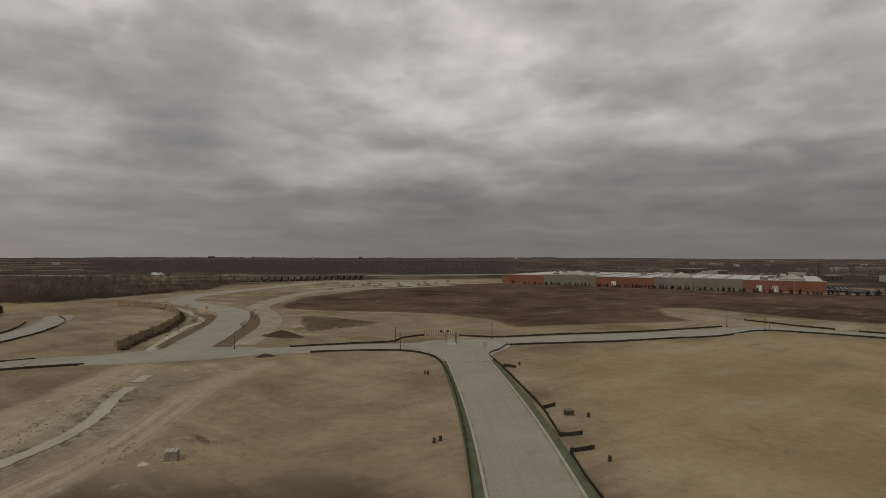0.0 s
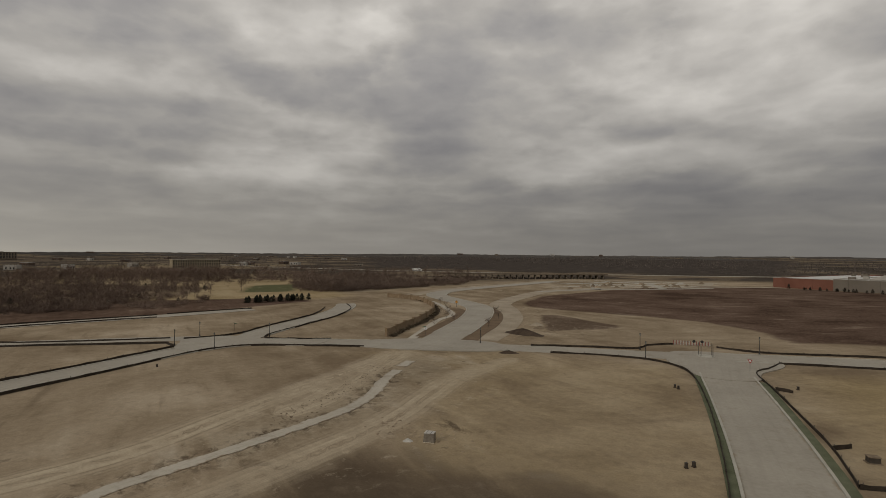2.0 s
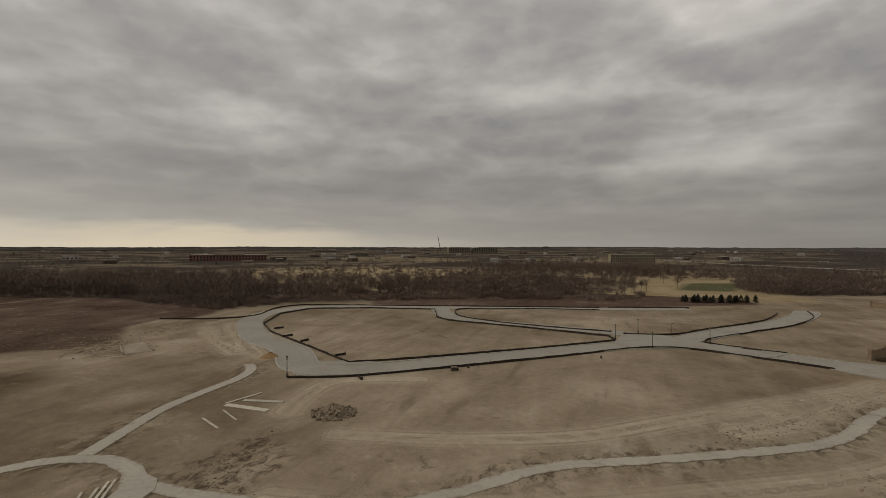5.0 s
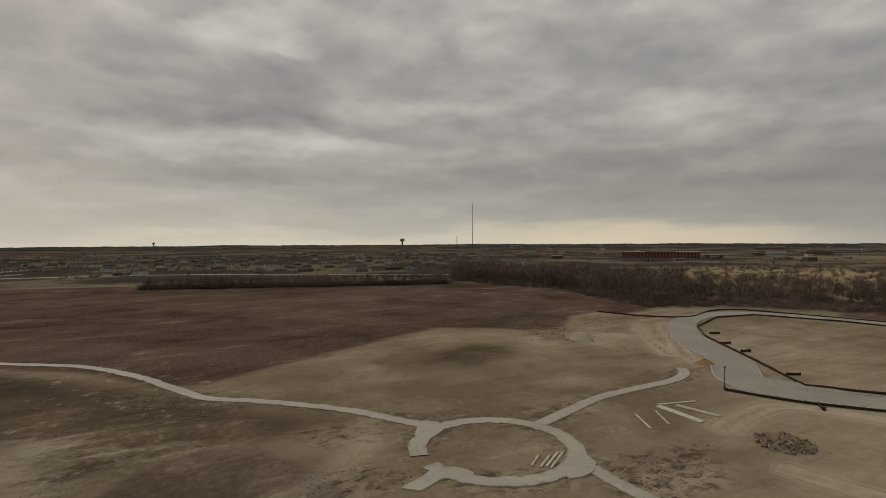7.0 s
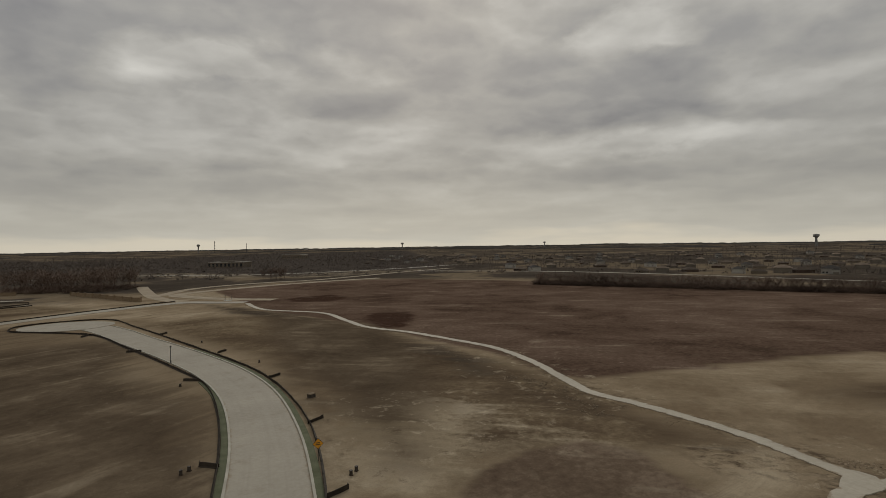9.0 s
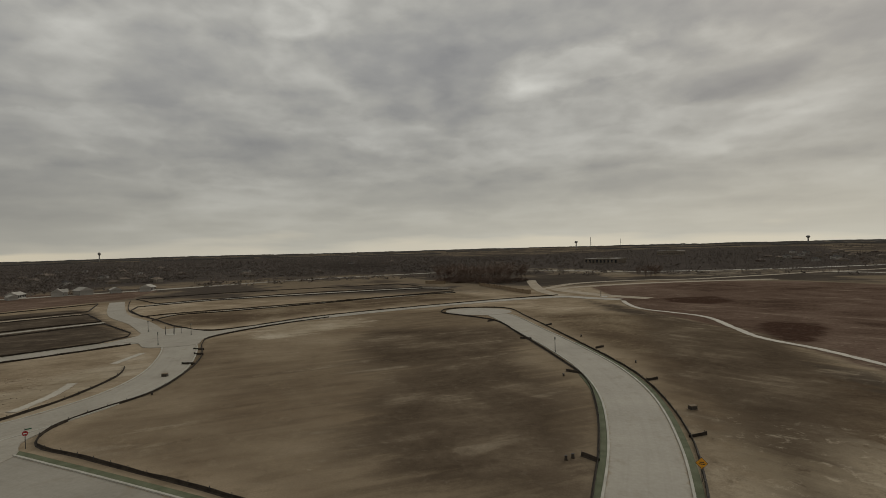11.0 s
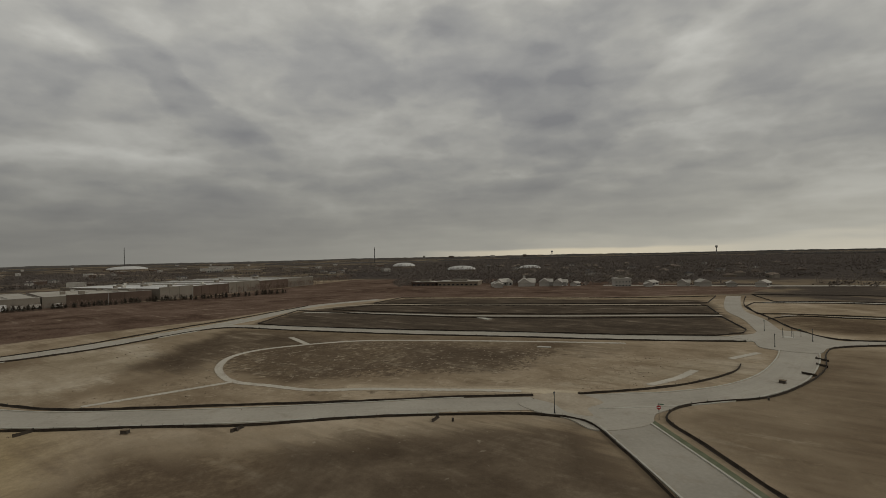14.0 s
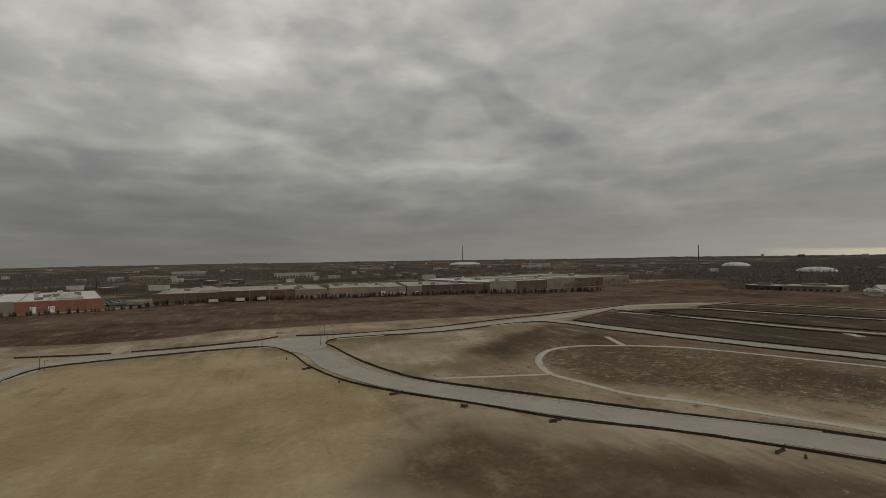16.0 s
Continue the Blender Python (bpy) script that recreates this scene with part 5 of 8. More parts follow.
strip("field_track", [(306, 26), (322, 8), (338, -31), (313, -73), (289.5, -124), (264.5, -182), (252, -207)], 5.0, 0.05, dirt_road, 4.0, label="pale haul track between building plots")
strip("block_lane", [(305, 10), (288, -24), (258, -66), (236, -112), (218, -162), (208, -182)], 4.5, 0.07, concrete, 4.0, label="narrow concrete lane between dark plots")
strip("south_lane", [(250, -246), (232, -277), (183, -321.5), (119, -363.5), (98, -362)], 5.0, 0.06, concrete, 4.0, label="narrow concrete lane between plots")
strip("plot_lane", [(199, -206), (178, -228), (146, -263.3), (86, -331)], 2.6, 0.066, concrete, 4.0, label="narrow concrete lane between plots")
strip("site_yard", [(-30, -292), (-10, -306), (10, -330), (20, -352), (-40, -400), (-130, -432)], 9.0, 0.05, dirt_road, 4.0, label="pale dirt site road")

# ---- street furniture ----


def street_lamp(at, tall=4.2):
    """A slim dark post with a fluted foot, a collar and a lantern."""
    e = thing("street_lamp", None, (*at, 0.05), label="slim black post lamp with a small lantern", category="lamp", group="street lamps")
    b = bmesh.new()
    tube(b, (0, 0, 0), (0, 0, 0.12), 0.26, 0.26, 8)
    tube(b, (0, 0, 0.12), (0, 0, 0.75), 0.17, 0.11, 8)
    part("base", b, iron, e)
    b = bmesh.new()
    tube(b, (0, 0, 0.7), (0, 0, tall - 0.6), 0.085, 0.06, 8)
    tube(b, (0, 0, tall - 0.68), (0, 0, tall - 0.58), 0.12, 0.12, 8)
    part("pole", b, iron, e)
    b = bmesh.new()
    tube(b, (0, 0, tall - 0.58), (0, 0, tall - 0.12), 0.13, 0.2, 8)
    lantern = part("lantern", b, lamp_glass, e, "grey glass lantern")
    b = bmesh.new()
    tube(b, (0, 0, tall - 0.12), (0, 0, tall + 0.12), 0.24, 0.04, 8)
    part("cap", b, iron, lantern)
    return e


lamp = street_lamp((-10.8, 132.8))
for x, y in ((-13.2, 145.6), (-53.8, 134.6), (14.4, 153.0), (97.3, 178.6), (-124, 93), (-110.3, 94), (-110.5, 3.6), (-131, 106.5), (-111.7, 114.5), (93.9, -43.9), (135.9, -138.3), (9.5, -144.8), (155.8, 129.4), (187.4, 123.6),
             (176.2, 112.2), (163.5, -161.7), (139.6, -157.1), (104.0, 168.3), (166.4, 111.3)):
    copy_thing(lamp, pose(x, y, 0.05))


def sign_post(at, turn, kind):
    """A steel post with a sheet sign on it."""
    names = {"stop": ("stop_sign", "red octagonal stop sign on a steel post"), "yield": ("yield_sign", "red and white triangular yield sign on a post"), "warning": ("warning_sign", "amber diamond warning sign on a steel post"),
             "street": ("street_name_sign", "street name blades on a thin post")}
    nm, lab = names[kind]
    e = thing(nm, None, (*at, 0), turn, label=lab, category="sign")
    tall = 3.1 if kind in ("stop", "street") else 2.9
    b = bmesh.new()
    tube(b, (0, 0.05, -0.1), (0, 0.05, tall), 0.05, 0.05, 6)
    part("pole", b, galvanised if kind == "yield" else iron, e)

    def plate(n, r, rot, z, y, thick=0.02):
        bb = bmesh.new()
        f = [bb.verts.new((r * math.cos(rot + 2 * math.pi * i / n), y, z + r * math.sin(rot + 2 * math.pi * i / n))) for i in range(n)]
        k = [bb.verts.new((v.co.x, y + thick, v.co.z)) for v in f]
        bb.faces.new(f)
        bb.faces.new(k[::-1])
        for i in range(n):
            j = (i + 1) % n
            bb.faces.new((f[j], f[i], k[i], k[j]))
        return bb

    if kind == "stop":
        p = part("panel", plate(8, 0.46, math.pi / 8, 2.35, -0.02), sign_white, e)
        p = part("face", plate(8, 0.41, math.pi / 8, 2.35, -0.03), sign_red, p, "red face")
        b = bmesh.new()
        box(b, 0, -0.045, 2.27, 0.5, 0.01, 0.16)
        part("band", b, sign_white, e)
    elif kind == "yield":
        p = part("panel", plate(3, 0.56, -math.pi / 2, 2.35, -0.02), sign_red, e)
        part("face", plate(3, 0.30, -math.pi / 2, 2.35, -0.03), sign_white, p)
    elif kind == "warning":
        p = part("panel", plate(4, 0.72, 0, 2.3, -0.02), iron, e)
        part("face", plate(4, 0.67, 0, 2.3, -0.03), sign_yellow, p, "amber face")
        for z, w in ((2.42, 0.5), (2.2, 0.62)):
            b = bmesh.new()
            box(b, 0, -0.04, z - 0.05, w, 0.01, 0.10)
            part("bar", b, iron, p)
    if kind in ("stop", "street"):
        b = bmesh.new()
        box(b, 0.42, 0.05, 2.86, 0.84, 0.02, 0.17)
        part("street_blade", b, sign_green, e, "green blade")
        b = bmesh.new()
        box(b, 0.0, 0.35, 3.04, 0.02, 0.74, 0.17)
        part("street_blade", b, sign_green, e, "green blade")
    return e


sign_post((84.9, -60.5), 234, "stop")
sign_post((-72.8, 138.2), 208, "stop")
sign_post((10.4, 129.3), 4, "yield")
sign_post((-12.8, -70.3), 175, "warning")
sign_post((103.7, 165.6), -30, "street")
sign_post((166.2, 108.6), -120, "street")
sign_post((147, -160.5), 40, "street")
sign_post((-127.4, 115.9), 60, "street")
sign_post((-99.3, 219), 30, "warning")


def barricade(at, turn, n=26):
    """A long closure barrier of upright red and white slats on a low frame."""
    e = thing("road_barricade", None, (*at, 0.1), turn, label="red and white slatted road closure barricade", category="barricade")
    for z in (0.35, 1.05):
        b = bmesh.new()
        box(b, 0, 0.06, z, n * 0.36, 0.07, 0.1)
        part("rail", b, galvanised, e)
    for x in (-n * 0.16, -n * 0.05, n * 0.05, n * 0.16):
        b = bmesh.new()
        box(b, x, 0.1, 0, 0.1, 1.0, 0.1)
        box(b, x, 0.1, 0.1, 0.08, 0.08, 1.15)
        part("foot", b, galvanised, e)
    b = bmesh.new()
    box(b, 0, 0, 0.15, 0.17, 0.03, 1.15)
    mesh = bpy.data.meshes.new("slat")
    b.to_mesh(mesh)
    b.free()
    meshes = []
    for m in (barrier_red, barrier_white):
        q = mesh.copy()
        q.materials.append(m)
        meshes.append(q)
    for i in range(n):
        thing("slat", meshes[i % 2], ((i - n / 2 + 0.5) * 0.36, 0, 0), parent=e)
    for x in (0.6, 2.6):
        b = bmesh.new()
        tube(b, (x, -0.08, 1.25), (x, -0.02, 1.25), 0.42, 0.42, 8)
        part("sign_disc", b, iron, e, "black disc")
    return e


barricade((-1.1, 157.9), 7)


def post_island(at, turn=0.0):
    """A small round paved island with four dark posts."""
    e = thing("post_island", None, (*at, 0.12), turn, label="small round concrete island with four dark posts", category="traffic island")
    b = bmesh.new()
    tube(b, (0, 0, -0.1), (0, 0, 0.12), 2.1, 2.0, 20)
    part("island", b, kerb_concrete, e)
    for x, y in ((-1.5, 0.9), (1.4, 1.0), (-1.0, -1.2), (1.6, -0.9)):
        b = bmesh.new()
        tube(b, (x, y, 0.1), (x, y, 3.0), 0.07, 0.06, 6)
        tube(b, (x, y, 3.0), (x, y, 3.12), 0.11, 0.05, 6)
        part("post", b, iron, e)
    return e


island = post_island((2.1, 143.4))
copy_thing(island, pose(148.8, -157.0, 0.12, 0, 0, 40))
copy_thing(island, pose(-7, -299, 0.12, 0, 0, 15))


def pedestal(at, turn=0.0, big=False):
    """A buried-cable box: a dark body with a lid and a plinth."""
    e = thing("utility_pedestal", None, (*at, -0.05), turn, label="dark utility cabinet with a brown lid" if big else "small dark utility pedestal in bare soil", category="utility box", group="utility boxes")
    w, d, h = (1.25, 1.0, 0.75) if big else (0.36, 0.32, 0.62)
    b = bmesh.new()
    box(b, 0, 0, 0, w, d, h, 0, 0.96)
    bmesh.ops.bevel(b, geom=b.edges[:], offset=0.03, segments=1, affect="EDGES")
    part("body", b, utility_box, e)
    b = bmesh.new()
    box(b, 0, 0, h - 0.01, w * 1.06, d * 1.06, 0.10 if big else 0.05)
    part("lid", b, clod_brown if big else utility_box, e)
    b = bmesh.new()
    box(b, 0, 0, 0, w * 1.25, d * 1.25, 0.12)
    part("plinth", b, clod_brown if big else dark_earth, e)
    return e


small_box, large_box = pedestal((17.1, 116.4), 20), pedestal((19.3, 79.9), 10, True)
for i, (x, y) in enumerate(((19.8, 61.9), (-3.0, 106.7), (-3.6, 107.6), (-1.1, 67.9), (-0.3, 68.6), (-15.7, -64.3), (-16.6, -65.2), (-10.4, -136), (3.1, -171.9), (2.7, -74.4), (3.6, -73.6), (6.1, -119.9), (116.8, 72.6), (138.9, 105.8), (101.5, 15.2), (95.4, -23.9),
                            (89.5, -89.4), (-103.6, 17.6), (-106.2, 41.3), (-104.9, 74.5), (22, 78.8))):
    copy_thing(small_box, pose(x, y, -0.05, 0, 0, 37 * i))
for x, y, a in ((-16.9, -100, 30), (105.8, 35, 75), (99.7, -103.5, 20), (-104.8, 37.5, 80)):
    copy_thing(large_box, pose(x, y, -0.05, 0, 0, a))

# ---- the masonry screen wall by the boulevard ----


def screen_wall(points, every=9.0, height=2.1):
    line = smooth(points, 1.0)
    run = np.r_[0, np.cumsum(np.linalg.norm(np.diff(line, axis=0), axis=1))]
    e = thing("screen_wall", None, (*line[0], 0), label="tan masonry screen wall with square piers", category="wall")
    stops = np.arange(0, run[-1], every)
    at = [np.array([np.interp(d, run, line[:, 0]), np.interp(d, run, line[:, 1])]) - line[0] for d in stops]
    for i, p in enumerate(at):
        b = bmesh.new()
        box(b, 0, 0, -0.1, 0.75, 0.75, height + 0.45)
        box(b, 0, 0, height + 0.35, 0.92, 0.92, 0.14)
        q = part("pier", b, wall_stone, e)
        q.location = (*p, 0)
        if i:
            d = p - at[i - 1]
            b = bmesh.new()
            box(b, 0, 0, -0.1, np.linalg.norm(d) - 0.75, 0.3, height + 0.1)
            box(b, 0, 0, height, np.linalg.norm(d) - 0.75, 0.42, 0.1)
            q = part("panel", b, wall_stone, e)
            q.matrix_basis = pose(*((p + at[i - 1]) / 2), 0, 0, 0, math.degrees(math.atan2(d[1], d[0])))
    return e


screen_wall([(-83, 132.6), (-86.5, 148), (-90.5, 168), (-99.5, 196), (-115, 222), (-134, 241), (-146, 246), (-158, 248)])
# to the south the same wall stands in for tan earth banks
screen_wall([(130, -408), (118, -405), (104, -401)])
screen_wall([(80, -384), (62, -358), (46, -332), (33, -314)])

# ---- piles, boards and left-over goods ----


def pile(name, at, rx, ry, h, m, label, seed, turn=0.0):
    """A heap of loose soil: a dome with a ragged skirt."""
    rng = random.Random(seed)
    nu, nv = 28, 9
    verts, faces = [], []
    lump = [0.75 + 0.5 * rng.random() for _ in range(nu)]
    lump = [(lump[i - 1] + 2 * lump[i] + lump[(i + 1) % nu]) / 4 for i in range(nu)]
    for j in range(nv):
        k = j / (nv - 1)
        for i in range(nu):
            a = 2 * math.pi * i / nu
            r = k * (1 + (lump[i] - 1) * k)
            z = h * (math.cos(min(k, 1) * math.pi) * 0.5 + 0.5) * (0.8 + 0.4 * lump[i]) * (0.85 + 0.3 * rng.random()) - 0.12 * k
            verts.append((rx * r * math.cos(a), ry * r * math.sin(a), z if k < 1 else -0.2))
    for j in range(nv - 1):
        for i in range(nu):
            i2 = (i + 1) % nu
            faces.append((j * nu + i, (j + 1) * nu + i, (j + 1) * nu + i2, j * nu + i2))
    me = mesh_of(name, verts, faces, m)
    for p in me.polygons:
        p.use_smooth = True
    return thing(name, me, (*at, 0), turn, label=label, category="soil pile")


pile("earth_mound", (-48, 156.6), 8.5, 3.6, 1.25, dark_earth, "dark heap of fresh topsoil beside the haul road", 3, -15)
pile("earth_mound", (-42.5, 125), 3.2, 1.3, 0.5, dark_earth, "low dark soil heap at the street edge", 5, 20)
pile("sand_mound", (-131.5, 0.6), 2.9, 2.4, 0.9, sand, "orange sand heap spilling beside the street", 7, 60)
pile("earth_mound", (-50, 178), 3.2, 2.2, 0.7, dirt_road, "pale lumpy dirt heap on the plot", 9, 40)
pile("earth_mound", (-47, 171), 2.6, 2.4, 0.6, clod_brown, "brown lumpy dirt heap on the plot", 11, 10)

STONES = []
for k in range(5):
    b = bmesh.new()
    bmesh.ops.create_icosphere(b, subdivisions=1, radius=0.5)
    rng = random.Random(40 + k)
    for v in b.verts:
        v.co = Vector((v.co.x * (0.8 + 0.5 * rng.random()), v.co.y * (0.6 + 0.5 * rng.random()), v.co.z * (0.35 + 0.3 * rng.random())))
    me = bpy.data.meshes.new("stone")
    b.to_mesh(me)
    b.free()
    me.materials.append(rubble)
    STONES.append(me)
heap = thing("rubble_heap", None, (-84.6, 9.7, 0), label="heap of broken concrete and rock on bare soil", category="rubble")
core = pile("core", (0, 0), 3.3, 3.1, 1.15, rubble, "", 21)
for key in ("category", "label"):
    if key in core:
        del core[key]
core.parent = heap
rng = random.Random(6)
for i in range(290):
    a, r = rng.random() * 2 * math.pi, 3.9 * rng.random() ** 0.6
    z = max(0.0, 1.1 * (1 - (r / 3.5) ** 1.3)) + 0.04
    s = 0.2 + 0.75 * rng.random() ** 3
    o = thing("stone", STONES[i % 5], (r * math.cos(a), r * math.sin(a) * 0.95, z), parent=heap)
    o.matrix_basis = o.matrix_basis @ pose(0, 0, 0, rng.random() * 60, rng.random() * 60, rng.random() * 360) @ Matrix.Diagonal((s, s, s, 1))
stones_row = thing("stone_spread", None, (-75.3, -38.2, 0), -52, label="scattered pale rocks beside the ring path", category="rubble")
for i in range(150):
    x, y = rng.gauss(0, 2.4), rng.gauss(0, 0.9)
    s = 0.12 + 0.3 * rng.random() ** 2
    o = thing("stone", STONES[i % 5], (x, y, -0.05), parent=stones_row)
    o.matrix_basis = o.matrix_basis @ pose(0, 0, 0, rng.random() * 60, rng.random() * 60, rng.random() * 360) @ Matrix.Diagonal((s, s, s, 1))


def clod_shape(seed):
    """A small broken lump: corners and faces."""
    rng = random.Random(seed)
    v = np.array([(x * (0.3 + 0.3 * rng.random()), y * (0.3 + 0.3 * rng.random()), z * (0.2 + 0.2 * rng.random())) for x, y, z in ((1, 0, 0), (0, 1, 0), (-1, 0, 0), (0, -1, 0), (0.1, 0.1, 1), (0, 0, -0.6))])
    return v, [(0, 1, 4), (1, 2, 4), (2, 3, 4), (3, 0, 4), (1, 0, 5), (2, 1, 5), (3, 2, 5), (0, 3, 5)]


CLODS = [clod_shape(s) for s in range(60, 66)]


def clod_run(points, count, spread, low, high, seed):
    """Places of lumps strewn along a line."""
    rng = random.Random(seed)
    line = smooth(points, 1.0)
    out = []
    for i in range(count):
        x, y = line[rng.randrange(len(line))]
        out.append((x + rng.gauss(0, spread), y + rng.gauss(0, spread), -0.02, low + (high - low) * rng.random() ** 2.5, rng.random() * 6.28))
    return out


SOIL_CLODS = (clod_run([(-55, 60), (-57, 69), (-58, 76), (-58.5, 86), (-62, 98)], 420, 1.5, 0.08, 0.5, 1) + clod_run([(-59, -95), (-61, -84), (-58, -70)], 380, 1.5, 0.12, 0.7, 2)
              + clod_run([(-150, -44), (-170, -38), (-196, -30)], 240, 4.0, 0.2, 0.9, 3) + clod_run([(126, 44), (150, 30), (176, 40), (200, 60)], 260, 9.0, 0.25, 0.8, 4))
SOIL_CLODS += clod_run([(-57, -4), (-64, -6), (-72, -4), (-77, 0)], 330, 1.5, 0.1, 0.5, 21) + clod_run([(-47, -41), (-52, -36), (-54, -31)], 200, 1.3, 0.1, 0.45, 22) + clod_run([(-66, -60), (-67.5, -70), (-63.5, -80), (-64.8, -92)], 300, 0.9, 0.08, 0.4, 23)
PALE_RUBBLE = (clod_run([(-41, 67), (-36, 63), (-28, 63)], 260, 1.8, 0.1, 0.55, 5) + clod_run([(-78, -36), (-72.5, -41)], 300, 0.7, 0.1, 0.4, 6) + clod_run([(-160, -50), (-176, -42), (-182, -30)], 220, 3.0, 0.2, 0.8, 7))
PALE_RUBBLE += clod_run([(112, -60), (124, -80), (134, -96)], 320, 5.0, 0.15, 0.7, 8) + clod_run([(-37, -68), (-31, -65), (-40, -64)], 160, 2.0, 0.1, 0.4, 9) + clod_run([(150, -10), (140, -40), (150, -66)], 240, 6.0, 0.15, 0.8, 10)


def board(a, b2, wide, name="plank", lab="long pale timber board lying on soil", m=None):
    """A board from a to b2, its edges eased, lying on packers."""
    a, b2 = np.array(a), np.array(b2)
    d = b2 - a
    b = bmesh.new()
    box(b, 0, 0, 0, np.linalg.norm(d), wide, 0.14)
    bmesh.ops.bevel(b, geom=b.edges[:], offset=0.02, segments=1, affect="EDGES")
    e = thing(name, None, (*((a + b2) / 2), -0.02), math.degrees(math.atan2(d[1], d[0])), label=lab, category="timber", group="loose boards")
    part("board", b, m or timber, e)
    for k in (-0.3, 0.3):
        b = bmesh.new()
        box(b, k * np.linalg.norm(d), 0, -0.05, 0.12, wide * 0.9, 0.06)
        part("packer", b, m or timber, e)


for a_, b_ in (((-157, 45), (-154.6, 45.6)), ((-147.1, 47.9), (-141.8, 48.7))):
    board(a_, b_, 0.45, "plank", "brown weathered board lying on the plot", clod_brown)
board((189, 149.5), (193.5, 141.5), 0.6, "plank", "brown timber rail laid across the street stub", clod_brown)
board((186.5, 147.5), (190.5, 140), 0.5, "plank", "brown timber rail laid across the street stub", clod_brown)
board((-94.7, -6.8), (-89.2, -0.2), 1.25, "form_panel", "wide pale formwork panel lying on soil")
board((-96.4, -4.1), (-93.2, 2.3), 1.0, "form_panel", "wide pale formwork panel lying on soil")
board((-95.5, -6.9), (-100.2, -1.2), 0.4)
board((-91.7, -7.0), (-85.9, -4.7), 0.35)
board((-88.5, -9.7), (-83.0, -7.1), 0.35)
for a_, b_ in (((-63.2, -18.1), (-67.0, -18.0)), ((-63.6, -17.5), (-68.4, -17.3)), ((-63.3, -16.9), (-68.7, -16.7)), ((-63.0, -19.2), (-66.4, -19.3))):
    board(a_, b_, 0.3)
def stub_slab(name, at, w, d, turn, lab):
    """A small cast slab with eased edges, set on the soil."""
    b = bmesh.new()
    box(b, 0, 0, -0.15, w, d, 0.32)
    bmesh.ops.bevel(b, geom=b.edges[:], offset=0.03, segments=1, affect="EDGES")
    me = bpy.data.meshes.new(name)
    b.to_mesh(me)
    b.free()
    me.materials.append(kerb_concrete)
    return thing(name, me, (*at, 0), turn, label=lab, category="slab")


stub_slab("inlet_slab", (160.6, -71.5), 4.4, 1.6, 58, "pale concrete inlet slab set in dark soil")
stub_slab("inlet_slab", (240.6, -76.2), 9.0, 3.0, 14, "pale concrete apron between two dark plots")
# the drain outlet at the edge of the fallow field: a sloping apron between low wing walls, and a white marker
e = thing("drain_outlet", None, (-152, -32, 0), 20, label="pale concrete drain outlet with a white marker post", category="drain")
b = bmesh.new()
v = [b.verts.new(q) for q in ((-6, -2.4, 0.12), (5, -3.2, 0.02), (5, 3.2, 0.02), (-6, 2.4, 0.9), (-6, -2.4, -0.3), (5, -3.2, -0.3), (5, 3.2, -0.3), (-6, 2.4, -0.3))]
for q in ((0, 1, 2, 3), (7, 6, 5, 4), (0, 4, 5, 1), (1, 5, 6, 2), (2, 6, 7, 3), (3, 7, 4, 0)):
    b.faces.new([v[i] for i in q])
part("apron", b, dirt_road, e)
for s in (-1, 1):
    b = bmesh.new()
    box(b, -0.5, s * 3.0, -0.3, 10.5, 0.3, 0.85, s * 0.07)
    part("wing_wall", b, dirt_road, e)
b = bmesh.new()
tube(b, (-13, 3.0, -0.1), (-13, 3.0, 3.0), 0.12, 0.10, 8)
box(b, -13, 3.0, -0.1, 1.2, 0.7, 0.3)
part("marker_post", b, barrier_white, e, "white marker post")
e = thing("wrapped_pallet", None, (-32.0, 61.8, -0.05), 12, label="pallet of blocks in pale plastic wrap", category="pallet")
for y in (-0.55, 0, 0.55):
    b = bmesh.new()
    box(b, 0, y, 0, 1.5, 0.14, 0.14)
    part("skid", b, timber, e)
for i in range(6):
    b = bmesh.new()
    box(b, -0.62 + i * 0.25, 0, 0.14, 0.16, 1.3, 0.03)
    part("deck_board", b, dark_earth, e)
b = bmesh.new()
for k in range(3):
    box(b, 0.02 * k, 0.015 * k, 0.17 + 0.36 * k, 1.4 - 0.03 * k, 1.25 - 0.02 * k, 0.35, 0.02 * k)
part("load", b, wrap, e)
b = bmesh.new()
box(b, 0.03, 0.03, 1.245, 1.36, 1.2, 0.03)
part("top_sheet", b, sheet_white, e, "pale plastic top sheet")
b = bmesh.new()
for x in (-0.3, 0.3):
    box(b, x, 0, 1.28, 0.05, 1.28, 0.02)
part("strap", b, iron, e)
e = pile("tarp", (-34.6, 60.6), 1.0, 0.65, 0.3, sheet_white, "crumpled white plastic sheet on the soil", 31, 25)
e["category"] = "tarp"

# ---- trees and woods ----


